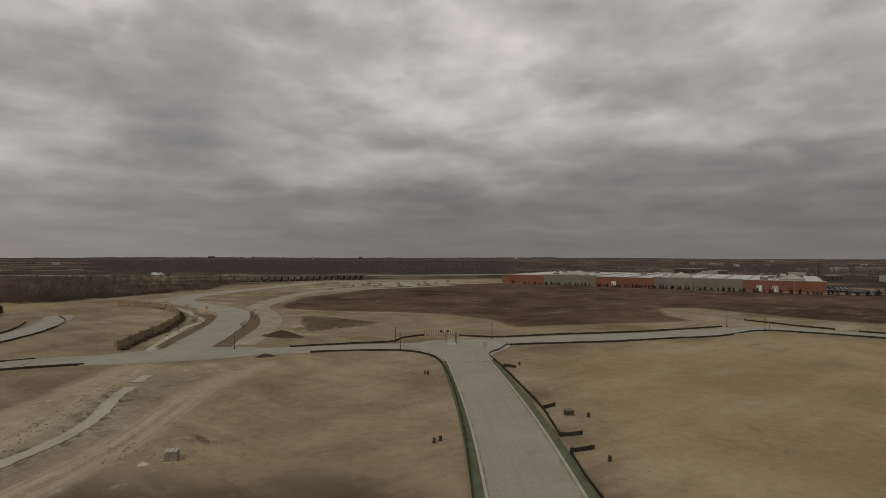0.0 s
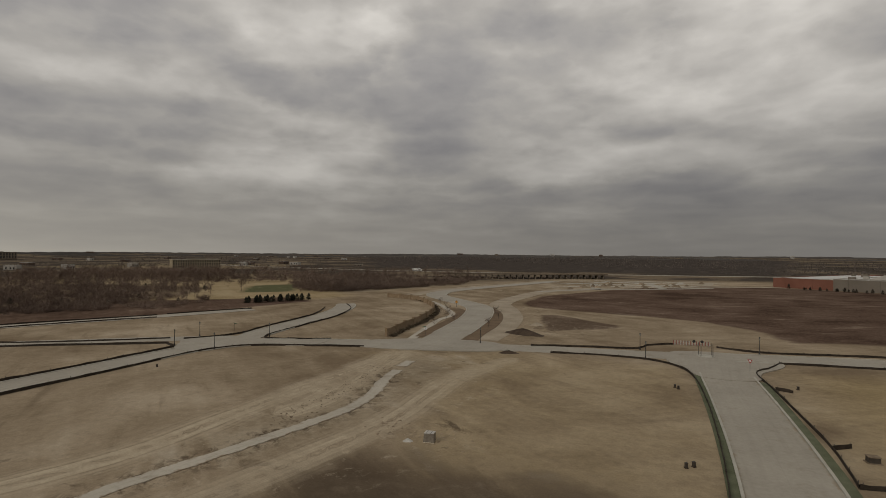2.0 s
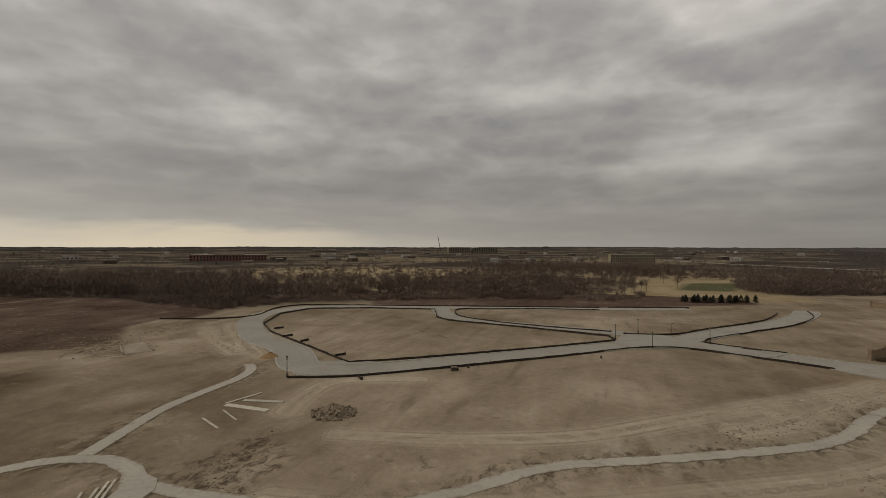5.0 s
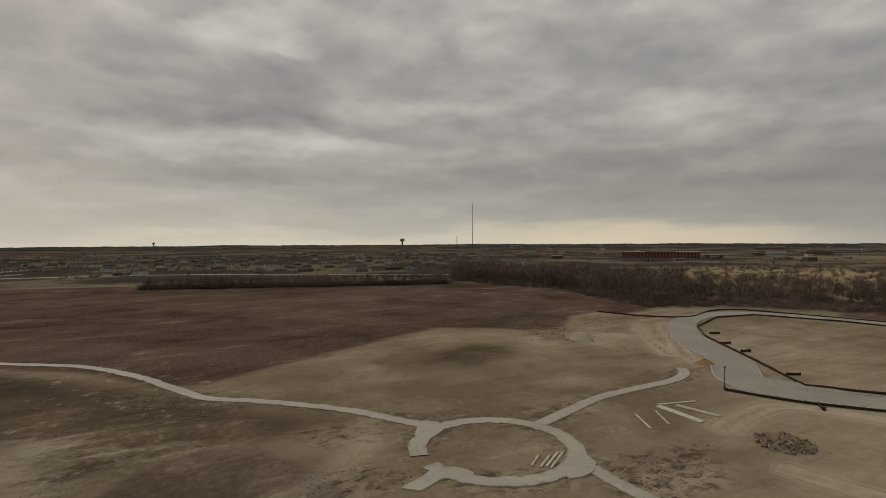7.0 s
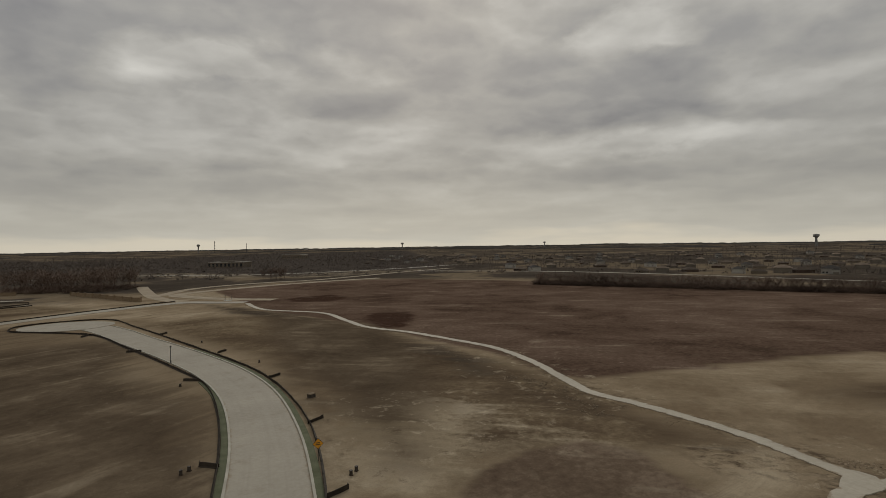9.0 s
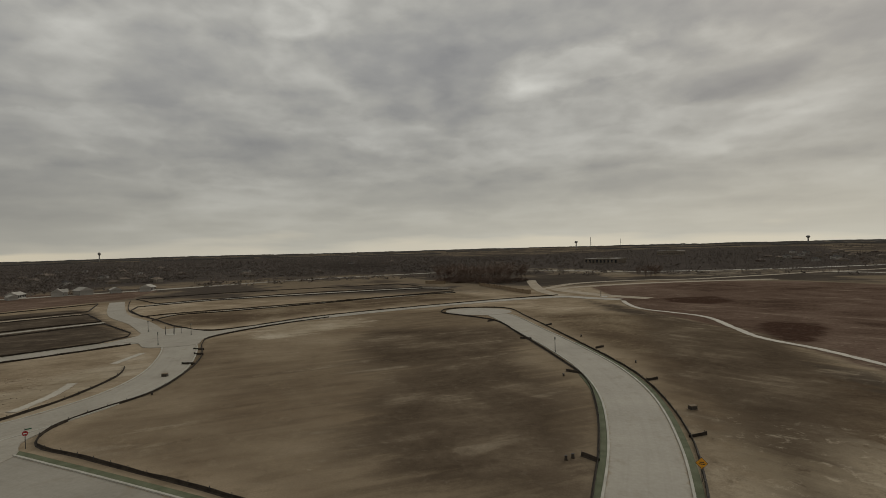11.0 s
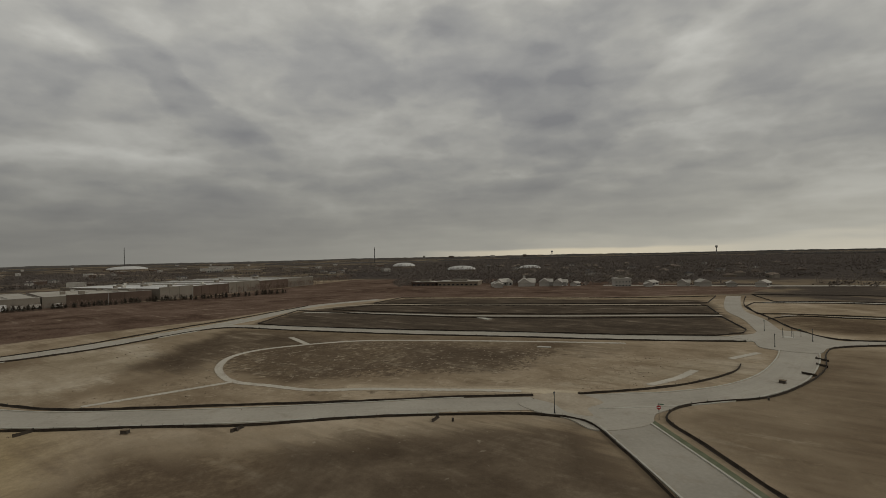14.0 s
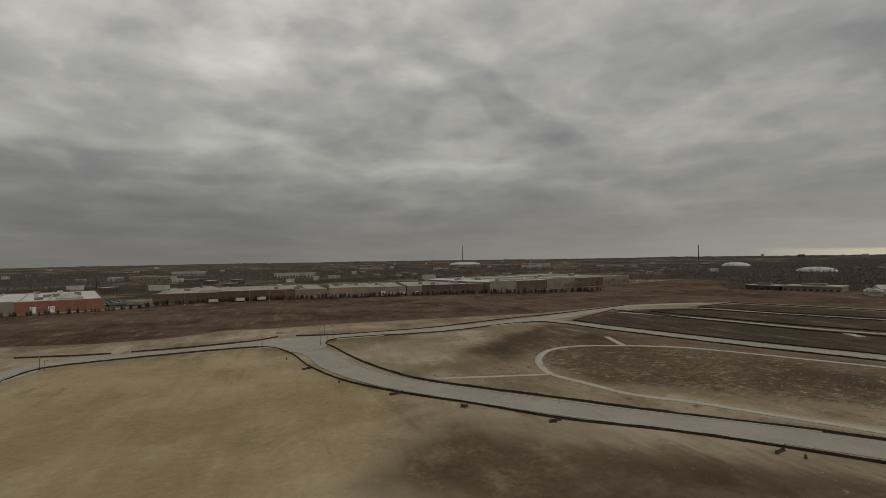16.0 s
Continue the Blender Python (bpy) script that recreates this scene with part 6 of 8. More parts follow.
def bare_tree(seed, tall=10.0, twigs=90, limbs=7, thick=0.055):
    """Trunk and twigs of a leafless tree: arrays of corners and triangles for each."""
    rng = random.Random(seed)
    tv, tf, wv, wf = [], [], [], []

    def spike(v, f, a, b, r, tip=0.3):
        """A thin four-sided limb from a to b."""
        d = (b - a).normalized()
        s = d.orthogonal().normalized()
        q = d.cross(s)
        k = len(v)
        for p, rr in ((a, r), (b, r * tip)):
            for w in (s, q, -s, -q):
                v.append(tuple(p + w * rr))
        for i in range(4):
            j = (i + 1) % 4
            f.append((k + i, k + j, k + 4 + j))
            f.append((k + i, k + 4 + j, k + 4 + i))

    top = Vector((rng.gauss(0, 0.04), rng.gauss(0, 0.04), 0.62)) * tall
    spike(tv, tf, Vector((0, 0, -0.3)), top, 0.011 * tall, 0.35)
    arms = [(Vector((0, 0, tall * 0.2)), top)]
    for i in range(limbs):
        k = 0.22 + 0.4 * rng.random()
        a = top * (k / 0.62)
        t = rng.random() * 2 * math.pi
        out = 0.22 + 0.2 * rng.random()
        b = Vector((a.x + math.cos(t) * out * tall, a.y + math.sin(t) * out * tall, min(a.z + (0.18 + 0.3 * rng.random()) * tall, 0.95 * tall)))
        spike(tv, tf, a, b, 0.0065 * tall, 0.3)
        arms.append((a, b))
    for i in range(twigs):
        a, b = rng.choice(arms)
        p = a.lerp(b, 0.15 + 0.85 * rng.random()) + Vector((rng.gauss(0, 0.05), rng.gauss(0, 0.05), rng.gauss(0, 0.04))) * tall
        t, e = rng.random() * 2 * math.pi, rng.random() * 1.2
        ln = (0.08 + 0.12 * rng.random()) * tall
        q = p + Vector((math.cos(t) * math.cos(e), math.sin(t) * math.cos(e), math.sin(e))) * ln
        s = (q - p).cross(Vector((rng.random() - 0.5, rng.random() - 0.5, 1))).normalized() * ln * thick
        k = len(wv)
        wv += [tuple(p - s), tuple(p + s), tuple(q)]
        wf.append((k, k + 1, k + 2))
    return np.array(tv), tf, np.array(wv), wf


def bush(seed, tall=2.0, blades=60, thin=0.07):
    """A dense low clump of short blades, without a trunk."""
    rng = random.Random(seed)
    wv, wf = [], []
    for i in range(blades):
        t, r = rng.random() * 2 * math.pi, 0.55 * tall * rng.random() ** 0.5
        p = Vector((r * math.cos(t), r * math.sin(t), tall * 0.5 * rng.random() * (1 - r / tall)))
        q = p + Vector((rng.gauss(0, 0.34), rng.gauss(0, 0.34), 0.06 + 0.34 * rng.random())) * tall
        s = Vector((rng.gauss(0, 1), rng.gauss(0, 1), 0.2)).normalized() * tall * thin
        k = len(wv)
        wv += [tuple(p - s), tuple(p + s), tuple(q)]
        wf.append((k, k + 1, k + 2))
    return np.array(wv), wf


def grown(name, places, kinds, m, label, category="woods"):
    """Many plants in one mesh: places of x, y, z, size and turn; kinds of corner and face arrays."""
    vs, fs, n = [], [], 0
    for i, (x, y, z, size, turn) in enumerate(places):
        v, f = kinds[i % len(kinds)]
        c, s = math.cos(turn) * size, math.sin(turn) * size
        w = np.stack([v[:, 0] * c - v[:, 1] * s + x, v[:, 0] * s + v[:, 1] * c + y, v[:, 2] * size + z], 1)
        vs.append(w)
        fs.append(np.array(f) + n)
        n += len(v)
    verts, faces = np.vstack(vs).astype(np.float32), np.vstack(fs).astype(np.int32)
    me = bpy.data.meshes.new(name)
    me.vertices.add(len(verts))
    me.vertices.foreach_set("co", verts.ravel())
    me.loops.add(faces.size)
    me.loops.foreach_set("vertex_index", faces.ravel())
    me.polygons.add(len(faces))
    me.polygons.foreach_set("loop_start", np.arange(0, faces.size, 3, dtype=np.int32))
    me.polygons.foreach_set("loop_total", np.full(len(faces), 3, dtype=np.int32))
    me.materials.append(m)
    me.update(calc_edges=True)
    me.validate()
    return thing(name, me, label=label, category=category, kind="stuff")


def far_rise(x, y):
    """The height of the rolling land far from the site."""
    k = min(max((math.hypot(x, y) - 650) / 1500, 0), 1)
    z = 0.0
    for i, (wx, wy, am) in enumerate(((0.0021, 0.0013, 1.0), (-0.0012, 0.0030, 0.8), (0.0047, -0.0038, 0.4))):
        z += am * math.sin(x * wx + y * wy + 1.7 * i)
    return -0.03 + k * (z * 2.0 - 1.0)


def scatter(poly, count, low, high, seed):
    """Places within a polygon."""
    rng = np.random.default_rng(seed)
    p = np.array(poly, float)
    lo, hi = p.min(0), p.max(0)
    out = []
    while len(out) < count:
        q = rng.uniform(lo, hi, (count * 2, 2))
        ok = inside(poly, q[:, 0], q[:, 1]) > 0
        for x, y in q[ok]:
            out.append((x, y, far_rise(x, y), rng.uniform(low, high) / 10.0, rng.uniform(0, 6.28)))
            if len(out) == count:
                break
    return out


def join_tree(seed, **kw):
    tv, tf, wv, wf = bare_tree(seed, **kw)
    return np.vstack([tv, wv]), tf + [tuple(i + len(tv) for i in f) for f in wf]


grown("soil_clods", SOIL_CLODS, CLODS, clod_brown, "brown soil clods strewn over graded ground", "rubble")
grown("pale_rubble", PALE_RUBBLE, CLODS, rubble, "pale broken lumps strewn over graded ground", "rubble")
FULL = [join_tree(s, twigs=195, limbs=7, thick=0.043) for s in range(6)]
MIDDLE = [join_tree(s, twigs=33, limbs=1, thick=0.088) for s in range(30, 36)]
THIN = [join_tree(s, twigs=130, limbs=5, thick=0.035) for s in range(20, 26)]
FAR = [join_tree(s, twigs=12, limbs=0, thick=0.22) for s in range(40, 46)]
BUSH = [bush(s) for s in range(5)]
TUFT = [bush(s, blades=13, thin=0.108) for s in range(10, 15)]
FINE = [bush(s, blades=130, thin=0.017) for s in range(5, 10)]
woods = []
CREEK = [(-236, -20), (-262, 5), (-262, 70), (-300, 96), (-345, 90), (-352, 60), (-372, -10), (-425, -90), (-440, -200), (-345, -165), (-318, -118), (-300, -75)]
woods += scatter(CREEK, 950, 6.0, 11.0, 1)
woods += scatter([(-262, 70), (-240, 115), (-205, 152), (-215, 190), (-262, 190), (-330, 150), (-345, 90)], 70, 3.5, 8.5, 41)
woods += scatter([(-400, 30), (-440, 190), (-600, 170), (-680, 60), (-600, -40), (-450, -20)], 90, 5, 9, 47)
woods += scatter([(-440, 200), (-418, 249), (-361, 284), (-341, 309), (-372, 330), (-450, 280), (-480, 215)], 260, 8, 12, 42)
woods += scatter([(-300, -75), (-318, -118), (-345, -165), (-440, -200), (-425, -90), (-372, -10), (-320, -10)], 380, 9, 13.5, 2)
grown("creek_woods", woods, FULL, twig, "bare brown winter woods along a creek")
grown("creek_brush", scatter([(-232, -18), (-250, 10), (-246, 72), (-232, 116), (-236, 150), (-262, 165), (-262, 60), (-270, 0), (-300, -70), (-250, -38)], 560, 8, 20, 3) + scatter([(-262, 70), (-240, 115), (-205, 152), (-215, 190), (-262, 190), (-330, 150), (-345, 90)], 230, 8, 26, 43) + scatter(CREEK, 600, 14, 26, 44) + scatter([(-400, 30), (-440, 190), (-600, 170), (-680, 60), (-600, -40), (-450, -20)], 160, 10, 32, 48), FINE, twig, "low brown brush at the edge of the woods")
grown("hedge_belt", scatter([(-200, -300), (-210, -312), (-322, -160), (-330, -140), (-312, -146)], 420, 5.5, 8.5, 4), THIN, twig, "dense bare hedge belt behind the fallow field")
grown("hedge_brush", scatter([(-199, -299), (-207, -309), (-318, -158), (-312, -148)], 900, 8, 30, 14), FINE, twig, "low brown brush under the hedge belt")
grown("park_trees", scatter([(-520, 190), (-590, 330), (-470, 420), (-330, 470), (-215, 500), (-170, 440), (-230, 360), (-330, 300), (-430, 215)], 560, 4.5, 12.5, 5) + scatter([(-300, 130), (-262, 165), (-230, 215), (-300, 300), (-380, 300), (-420, 230)], 60, 7, 11, 6),
      FULL, twig, "bare park trees beyond the building plots")
SCRUB = [(-250, 90), (-236, 150), (-262, 205), (-300, 250), (-420, 228), (-455, 165), (-345, 92)]
grown("scrub_trees", scatter(SCRUB, 420, 4.5, 9.5, 71), THIN, twig, "bare brown scrub trees at the meadow's edge")
grown("scrub_brush", scatter(SCRUB, 330, 10, 30, 72), FINE, twig, "low brown scrub at the meadow's edge")
grown("lane_trees", scatter([(-200, 255), (-225, 256), (-290, 320), (-240, 370), (-190, 340)], 170, 6, 10, 49), FULL, twig, "bare brown trees beside the green")
grown("park_brush", scatter([(-520, 190), (-590, 330), (-470, 420), (-330, 470), (-215, 500), (-170, 440), (-230, 360), (-330, 300), (-430, 215)], 480, 10, 34, 45) + scatter([(-185, 440), (-230, 360), (-290, 320), (-225, 256), (-200, 262), (-165, 370), (-185, 450)], 500, 12, 36, 46), FINE, twig, "bare brown brush under the park trees")
grown("clump_south", scatter([(56, -400), (124, -412), (132, -450), (50, -440)], 70, 12, 17, 7) + scatter([(-38, -456), (-56, -458), (-58, -474), (-36, -470)], 16, 9, 12, 8), FULL, twig, "clump of bare grey trees beside the site road")
grown("clump_brush", scatter([(56, -400), (124, -412), (132, -450), (50, -440)], 130, 14, 40, 17), FINE, twig, "bare brush among the clump of trees")
grown("store_belt", scatter([(470, 60), (560, 20), (690, -45), (700, -20), (560, 48), (480, 84)], 180, 5, 9, 9), THIN, twig, "bare trees behind the fallow field")
# the wooded country beyond, thinning into fields
rng = np.random.default_rng(11)
belt = []
while len(belt) < 13500:
    t = rng.uniform(0, 2 * math.pi)
    d = 500 * (4600 / 500) ** rng.uniform(0, 1)
    x, y = -math.sin(t) * d, math.cos(t) * d
    az = math.degrees(t)
    if d < (1000 if az < 40 else 740) and (az < 40 or az > 262):
        continue
    if d < 700 and not 110 < az < 262:
        continue
    if 110 < az < 190 and d < 1400:
        if d > 500 and rng.uniform() < 0.55:
            belt.append((x, y, far_rise(x, y), rng.uniform(4.5, 9) / 10.0, rng.uniform(0, 6.28)))
        continue
    wood = noise.noise(Vector((x * 0.0016, y * 0.0016, 3.3))) + 0.5 * noise.noise(Vector((x * 0.006, y * 0.006, 8.1)))
    need = -0.12 if 190 < az < 250 else (0.02 if 250 <= az < 340 else -0.02)
    if wood < need and rng.uniform() > 0.16:
        continue
    if 560 < d < 620 and 190 < az < 230:
        continue
    belt.append((x, y, far_rise(x, y), rng.uniform(7, 13) / 10.0, rng.uniform(0, 6.28)))
near_belt = [p for p in belt if math.hypot(p[0], p[1]) < 1200]
more = np.random.default_rng(31)
thick = []
while len(thick) < 8600:
    t, d = math.radians(more.uniform(188, 276) if len(thick) < 6400 else more.uniform(276, 342)), 530 * (1700 / 530) ** more.uniform(0, 1)
    x, y = -math.sin(t) * d, math.cos(t) * d
    az = math.degrees(t)
    if az > 262 and d < 760:
        continue
    if 540 < d < 640 and az < 232:
        continue
    if noise.noise(Vector((x * 0.004, y * 0.004, 5.5))) < -0.12 and more.uniform() > 0.3:
        continue
    thick.append((x, y, far_rise(x, y), more.uniform(7, 12.5) / 10.0, more.uniform(0, 6.28)))
near_belt += thick
grown("estate_trees", scatter([(-math.sin(math.radians(a)) * d, math.cos(math.radians(a)) * d) for a, d in ((106, 470), (130, 500), (150, 560), (168, 640), (170, 1150), (150, 1150), (125, 1050), (106, 900))], 2000, 5.5, 10.5, 61), MIDDLE, far_twig, "bare trees between the houses of the far estate")
grown("school_woods", scatter([(-math.sin(math.radians(a)) * d, math.cos(math.radians(a)) * d) for a, d in ((160, 640), (176, 600), (190, 650), (190, 1500), (175, 1700), (158, 1500))], 950, 7, 12, 67), MIDDLE, far_twig, "bare brown woods round the far school")
grown("country_brush", [(x + more.normal(0, 5), y + more.normal(0, 5), z, 1.6 + 1.7 * more.uniform(), t) for x, y, z, s, t in belt + thick if math.hypot(x, y) < 2600 and not (-900 < x < -100 and -900 < y < -100 and (x + y) % 3 > 1)], TUFT, far_twig, "low bare brush among the country woods")
grown("country_woods", near_belt, MIDDLE, far_twig, "bare brown woods across the rolling country")
grown("distant_woods", [(x, y, z, s * 1.15, t) for x, y, z, s, t in belt if math.hypot(x, y) >= 1200], FAR, far_twig, "bare brown woods towards the horizon")
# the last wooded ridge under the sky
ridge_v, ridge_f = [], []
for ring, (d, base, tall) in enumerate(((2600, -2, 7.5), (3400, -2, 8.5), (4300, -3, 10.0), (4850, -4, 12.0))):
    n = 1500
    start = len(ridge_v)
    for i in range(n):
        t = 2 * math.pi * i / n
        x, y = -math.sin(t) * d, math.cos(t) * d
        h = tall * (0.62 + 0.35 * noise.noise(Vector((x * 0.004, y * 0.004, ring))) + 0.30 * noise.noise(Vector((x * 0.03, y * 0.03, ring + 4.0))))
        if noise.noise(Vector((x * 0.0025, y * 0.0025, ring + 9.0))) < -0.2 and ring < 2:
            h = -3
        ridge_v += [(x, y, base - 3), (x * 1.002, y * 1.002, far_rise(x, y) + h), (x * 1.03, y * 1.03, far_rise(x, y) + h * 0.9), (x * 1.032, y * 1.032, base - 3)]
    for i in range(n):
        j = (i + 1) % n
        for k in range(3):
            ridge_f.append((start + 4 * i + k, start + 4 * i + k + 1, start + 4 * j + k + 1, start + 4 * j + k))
thing("ridge_woods", mesh_of("ridge_woods", ridge_v, ridge_f, hazed_ridge), label="wooded ridges under the overcast sky", category="woods", kind="stuff")


def evergreen(at, tall, label, turn=0.0, group="", m=None):
    """A dense young conifer: a short trunk and a cone of drooping sprays."""
    rng = random.Random(int(at[0] * 7 + at[1]))
    e = thing("evergreen_tree", None, (*at, -0.1), turn, label=label, category="tree", group=group)
    b = bmesh.new()
    tube(b, (0, 0, 0), (0, 0, tall * 0.3), 0.09, 0.06, 5)
    part("trunk", b, bark, e)
    v, f = [], []
    for i in range(170):
        k = rng.random() ** 0.8
        z, r = tall * (0.08 + 0.88 * k), tall * 0.40 * (1 - k ** 3) * 0.9 + 0.06
        t = rng.random() * 2 * math.pi
        q = Vector((math.cos(t), math.sin(t), 0))
        side = Vector((-q.y, q.x, 0)) * tall * (0.055 + 0.03 * rng.random())
        a, o = q * r * 0.35 + Vector((0, 0, z + tall * 0.06)), q * r * (0.9 + 0.35 * rng.random()) + Vector((0, 0, z - tall * 0.02))
        n = len(v)
        v += [tuple(a - side), tuple(a + side), tuple(o + side * 0.5), tuple(o - side * 0.5)]
        f.append((n, n + 1, n + 2, n + 3))
    thing("crown", mesh_of("crown", v, f, m or needle), parent=e)
    return e


first = evergreen((62, 458), 3.8, "small brownish evergreen planted before the stores", group="evergreens before the stores", m=young_needle)
FRONT = [(62, 458), (150, 402), (250, 330), (292, 326), (340, 283), (373, 228), (405, 178), (438, 128), (456, 76), (488, 30)]
fr = smooth(FRONT, 2.0)
run_f = np.r_[0, np.cumsum(np.linalg.norm(np.diff(fr, axis=0), axis=1))]
rng = random.Random(17)
for d in np.arange(9, run_f[-1], 2.6):
    if rng.random() < 0.10:
        continue
    x, y = np.interp(d, run_f, fr[:, 0]) * 0.988 + rng.gauss(0, 0.8), np.interp(d, run_f, fr[:, 1]) * 0.988 + rng.gauss(0, 0.8)
    s = (0.85 + 0.55 * rng.random()) * (0.62 if d < 250 else 0.85)
    copy_thing(first, pose(x, y, -0.1, 0, 0, rng.random() * 360) @ Matrix.Diagonal((s, s, s, 1)))
grown("store_row", [(np.interp(d, run_f, fr[:, 0]) * 0.992 + rng.gauss(0, 1.0), np.interp(d, run_f, fr[:, 1]) * 0.992 + rng.gauss(0, 1.0), -0.1, 0.36 + 0.22 * rng.random(), rng.random() * 6.28) for d in np.arange(90, run_f[-1], 1.5)], THIN, twig, "bare young trees planted before the stores", "trees")
park_first = evergreen((-195, 186), 3.5, "dark evergreen in a close row by the plots", group="row of park evergreens")
for i in range(1, 25):
    k = i / 24
    s = 0.8 + 0.35 * rng.random()
    copy_thing(park_first, pose(-195 + 13 * k + rng.gauss(0, 1.0), 183 + 28 * k + rng.gauss(0, 0.8), -0.1, 0, 0, rng.random() * 360) @ Matrix.Diagonal((s, s, s, 1)))


def lone_tree(at, tall, seed):
    tv, tf, wv, wf = bare_tree(seed, tall=tall, twigs=240, limbs=9)
    e = thing("bare_tree", None, (*at, 0), label="leafless winter tree standing alone in dry grass", category="tree", group="lone bare trees")
    thing("trunk", mesh_of("trunk", tv, tf, bark), parent=e)
    thing("crown", mesh_of("crown", wv, wf, twig), parent=e)
    return e


for i, (x, y, s) in enumerate(((-282, 128, 1.0), (-268, 142, 0.8), (-300, 112, 1.1), (-246, 150, 0.7), (-318, 150, 1.0), (-262, 176, 0.9), (-340, 190, 0.9), (-330, 226, 1.1), (-352, 170, 0.7), (-372, 182, 0.8), (-402, 120, 0.8), (-436, 84, 0.7), (-470, 110, 0.9), (-500, 60, 0.8), (-232, 176, 0.6), (-286, 236, 0.9))):
    copy_thing(park_first, pose(x, y, -0.1, 0, 0, 40 * i) @ Matrix.Diagonal((s, s, s * 0.9, 1)))
lone = [lone_tree((-345, 205), 9, 70), lone_tree((-300, 240), 8, 71), lone_tree((-268, 182), 7, 72)]
for i, (x, y) in enumerate(((-420, 130), (-450, 90), (-480, 60), (-505, 120), (-470, 160), (-540, 40), (-430, 40), (-400, 180), (-370, 260), (-310, 330), (-280, 360), (-250, 330), (-245, 196), (-238, 128), (-252, 208), (-225, 300), (-560, 140), (-580, 100),
                            (-282, -665), (-240, -700), (-300, -560), (-262, -610))):
    s = 0.7 + 0.5 * rng.random()
    copy_thing(lone[i % 3], pose(x, y, 0, 0, 0, 53 * i) @ Matrix.Diagonal((s, s, s, 1)))
sapling = lone_tree((-88, 186), 3.6, 90)
sapling["label"], sapling["group"] = "young leafless street tree in a mulch bed", "young street trees"
for x, y in ((-84, 176), (-80, 158), (-94, 198), (-102, 213), (-92, 186), (-111, 226), (-67, 186), (-74, 203), (-63, 165), (-78, 170)):
    copy_thing(sapling, pose(x, y, 0, 0, 0, x * 7))
hedge_plants = []
rr = random.Random(8)
wl = smooth([(-82, 133), (-85.4, 148), (-89.4, 168), (-98, 195), (-113.5, 221), (-132, 240)], 1.2)
hedge_plants = [(x + rr.gauss(0, 0.3) + 0.9, y + rr.gauss(0, 0.3) - 0.3, 0, 0.5 + 0.35 * rr.random(), rr.random() * 6) for x, y in wl]
grown("wall_hedge", hedge_plants, BUSH, shrub_dry, "dry shrubs along the foot of the screen wall", "hedge")

# ---- buildings ----


def facing(a, b):
    a, b = np.array(a, float), np.array(b, float)
    d = (b - a) / np.linalg.norm(b - a)
    n = np.array([-d[1], d[0]])
    if n @ ((a + b) / 2) < 0:
        n = -n
    return a, b, d, n


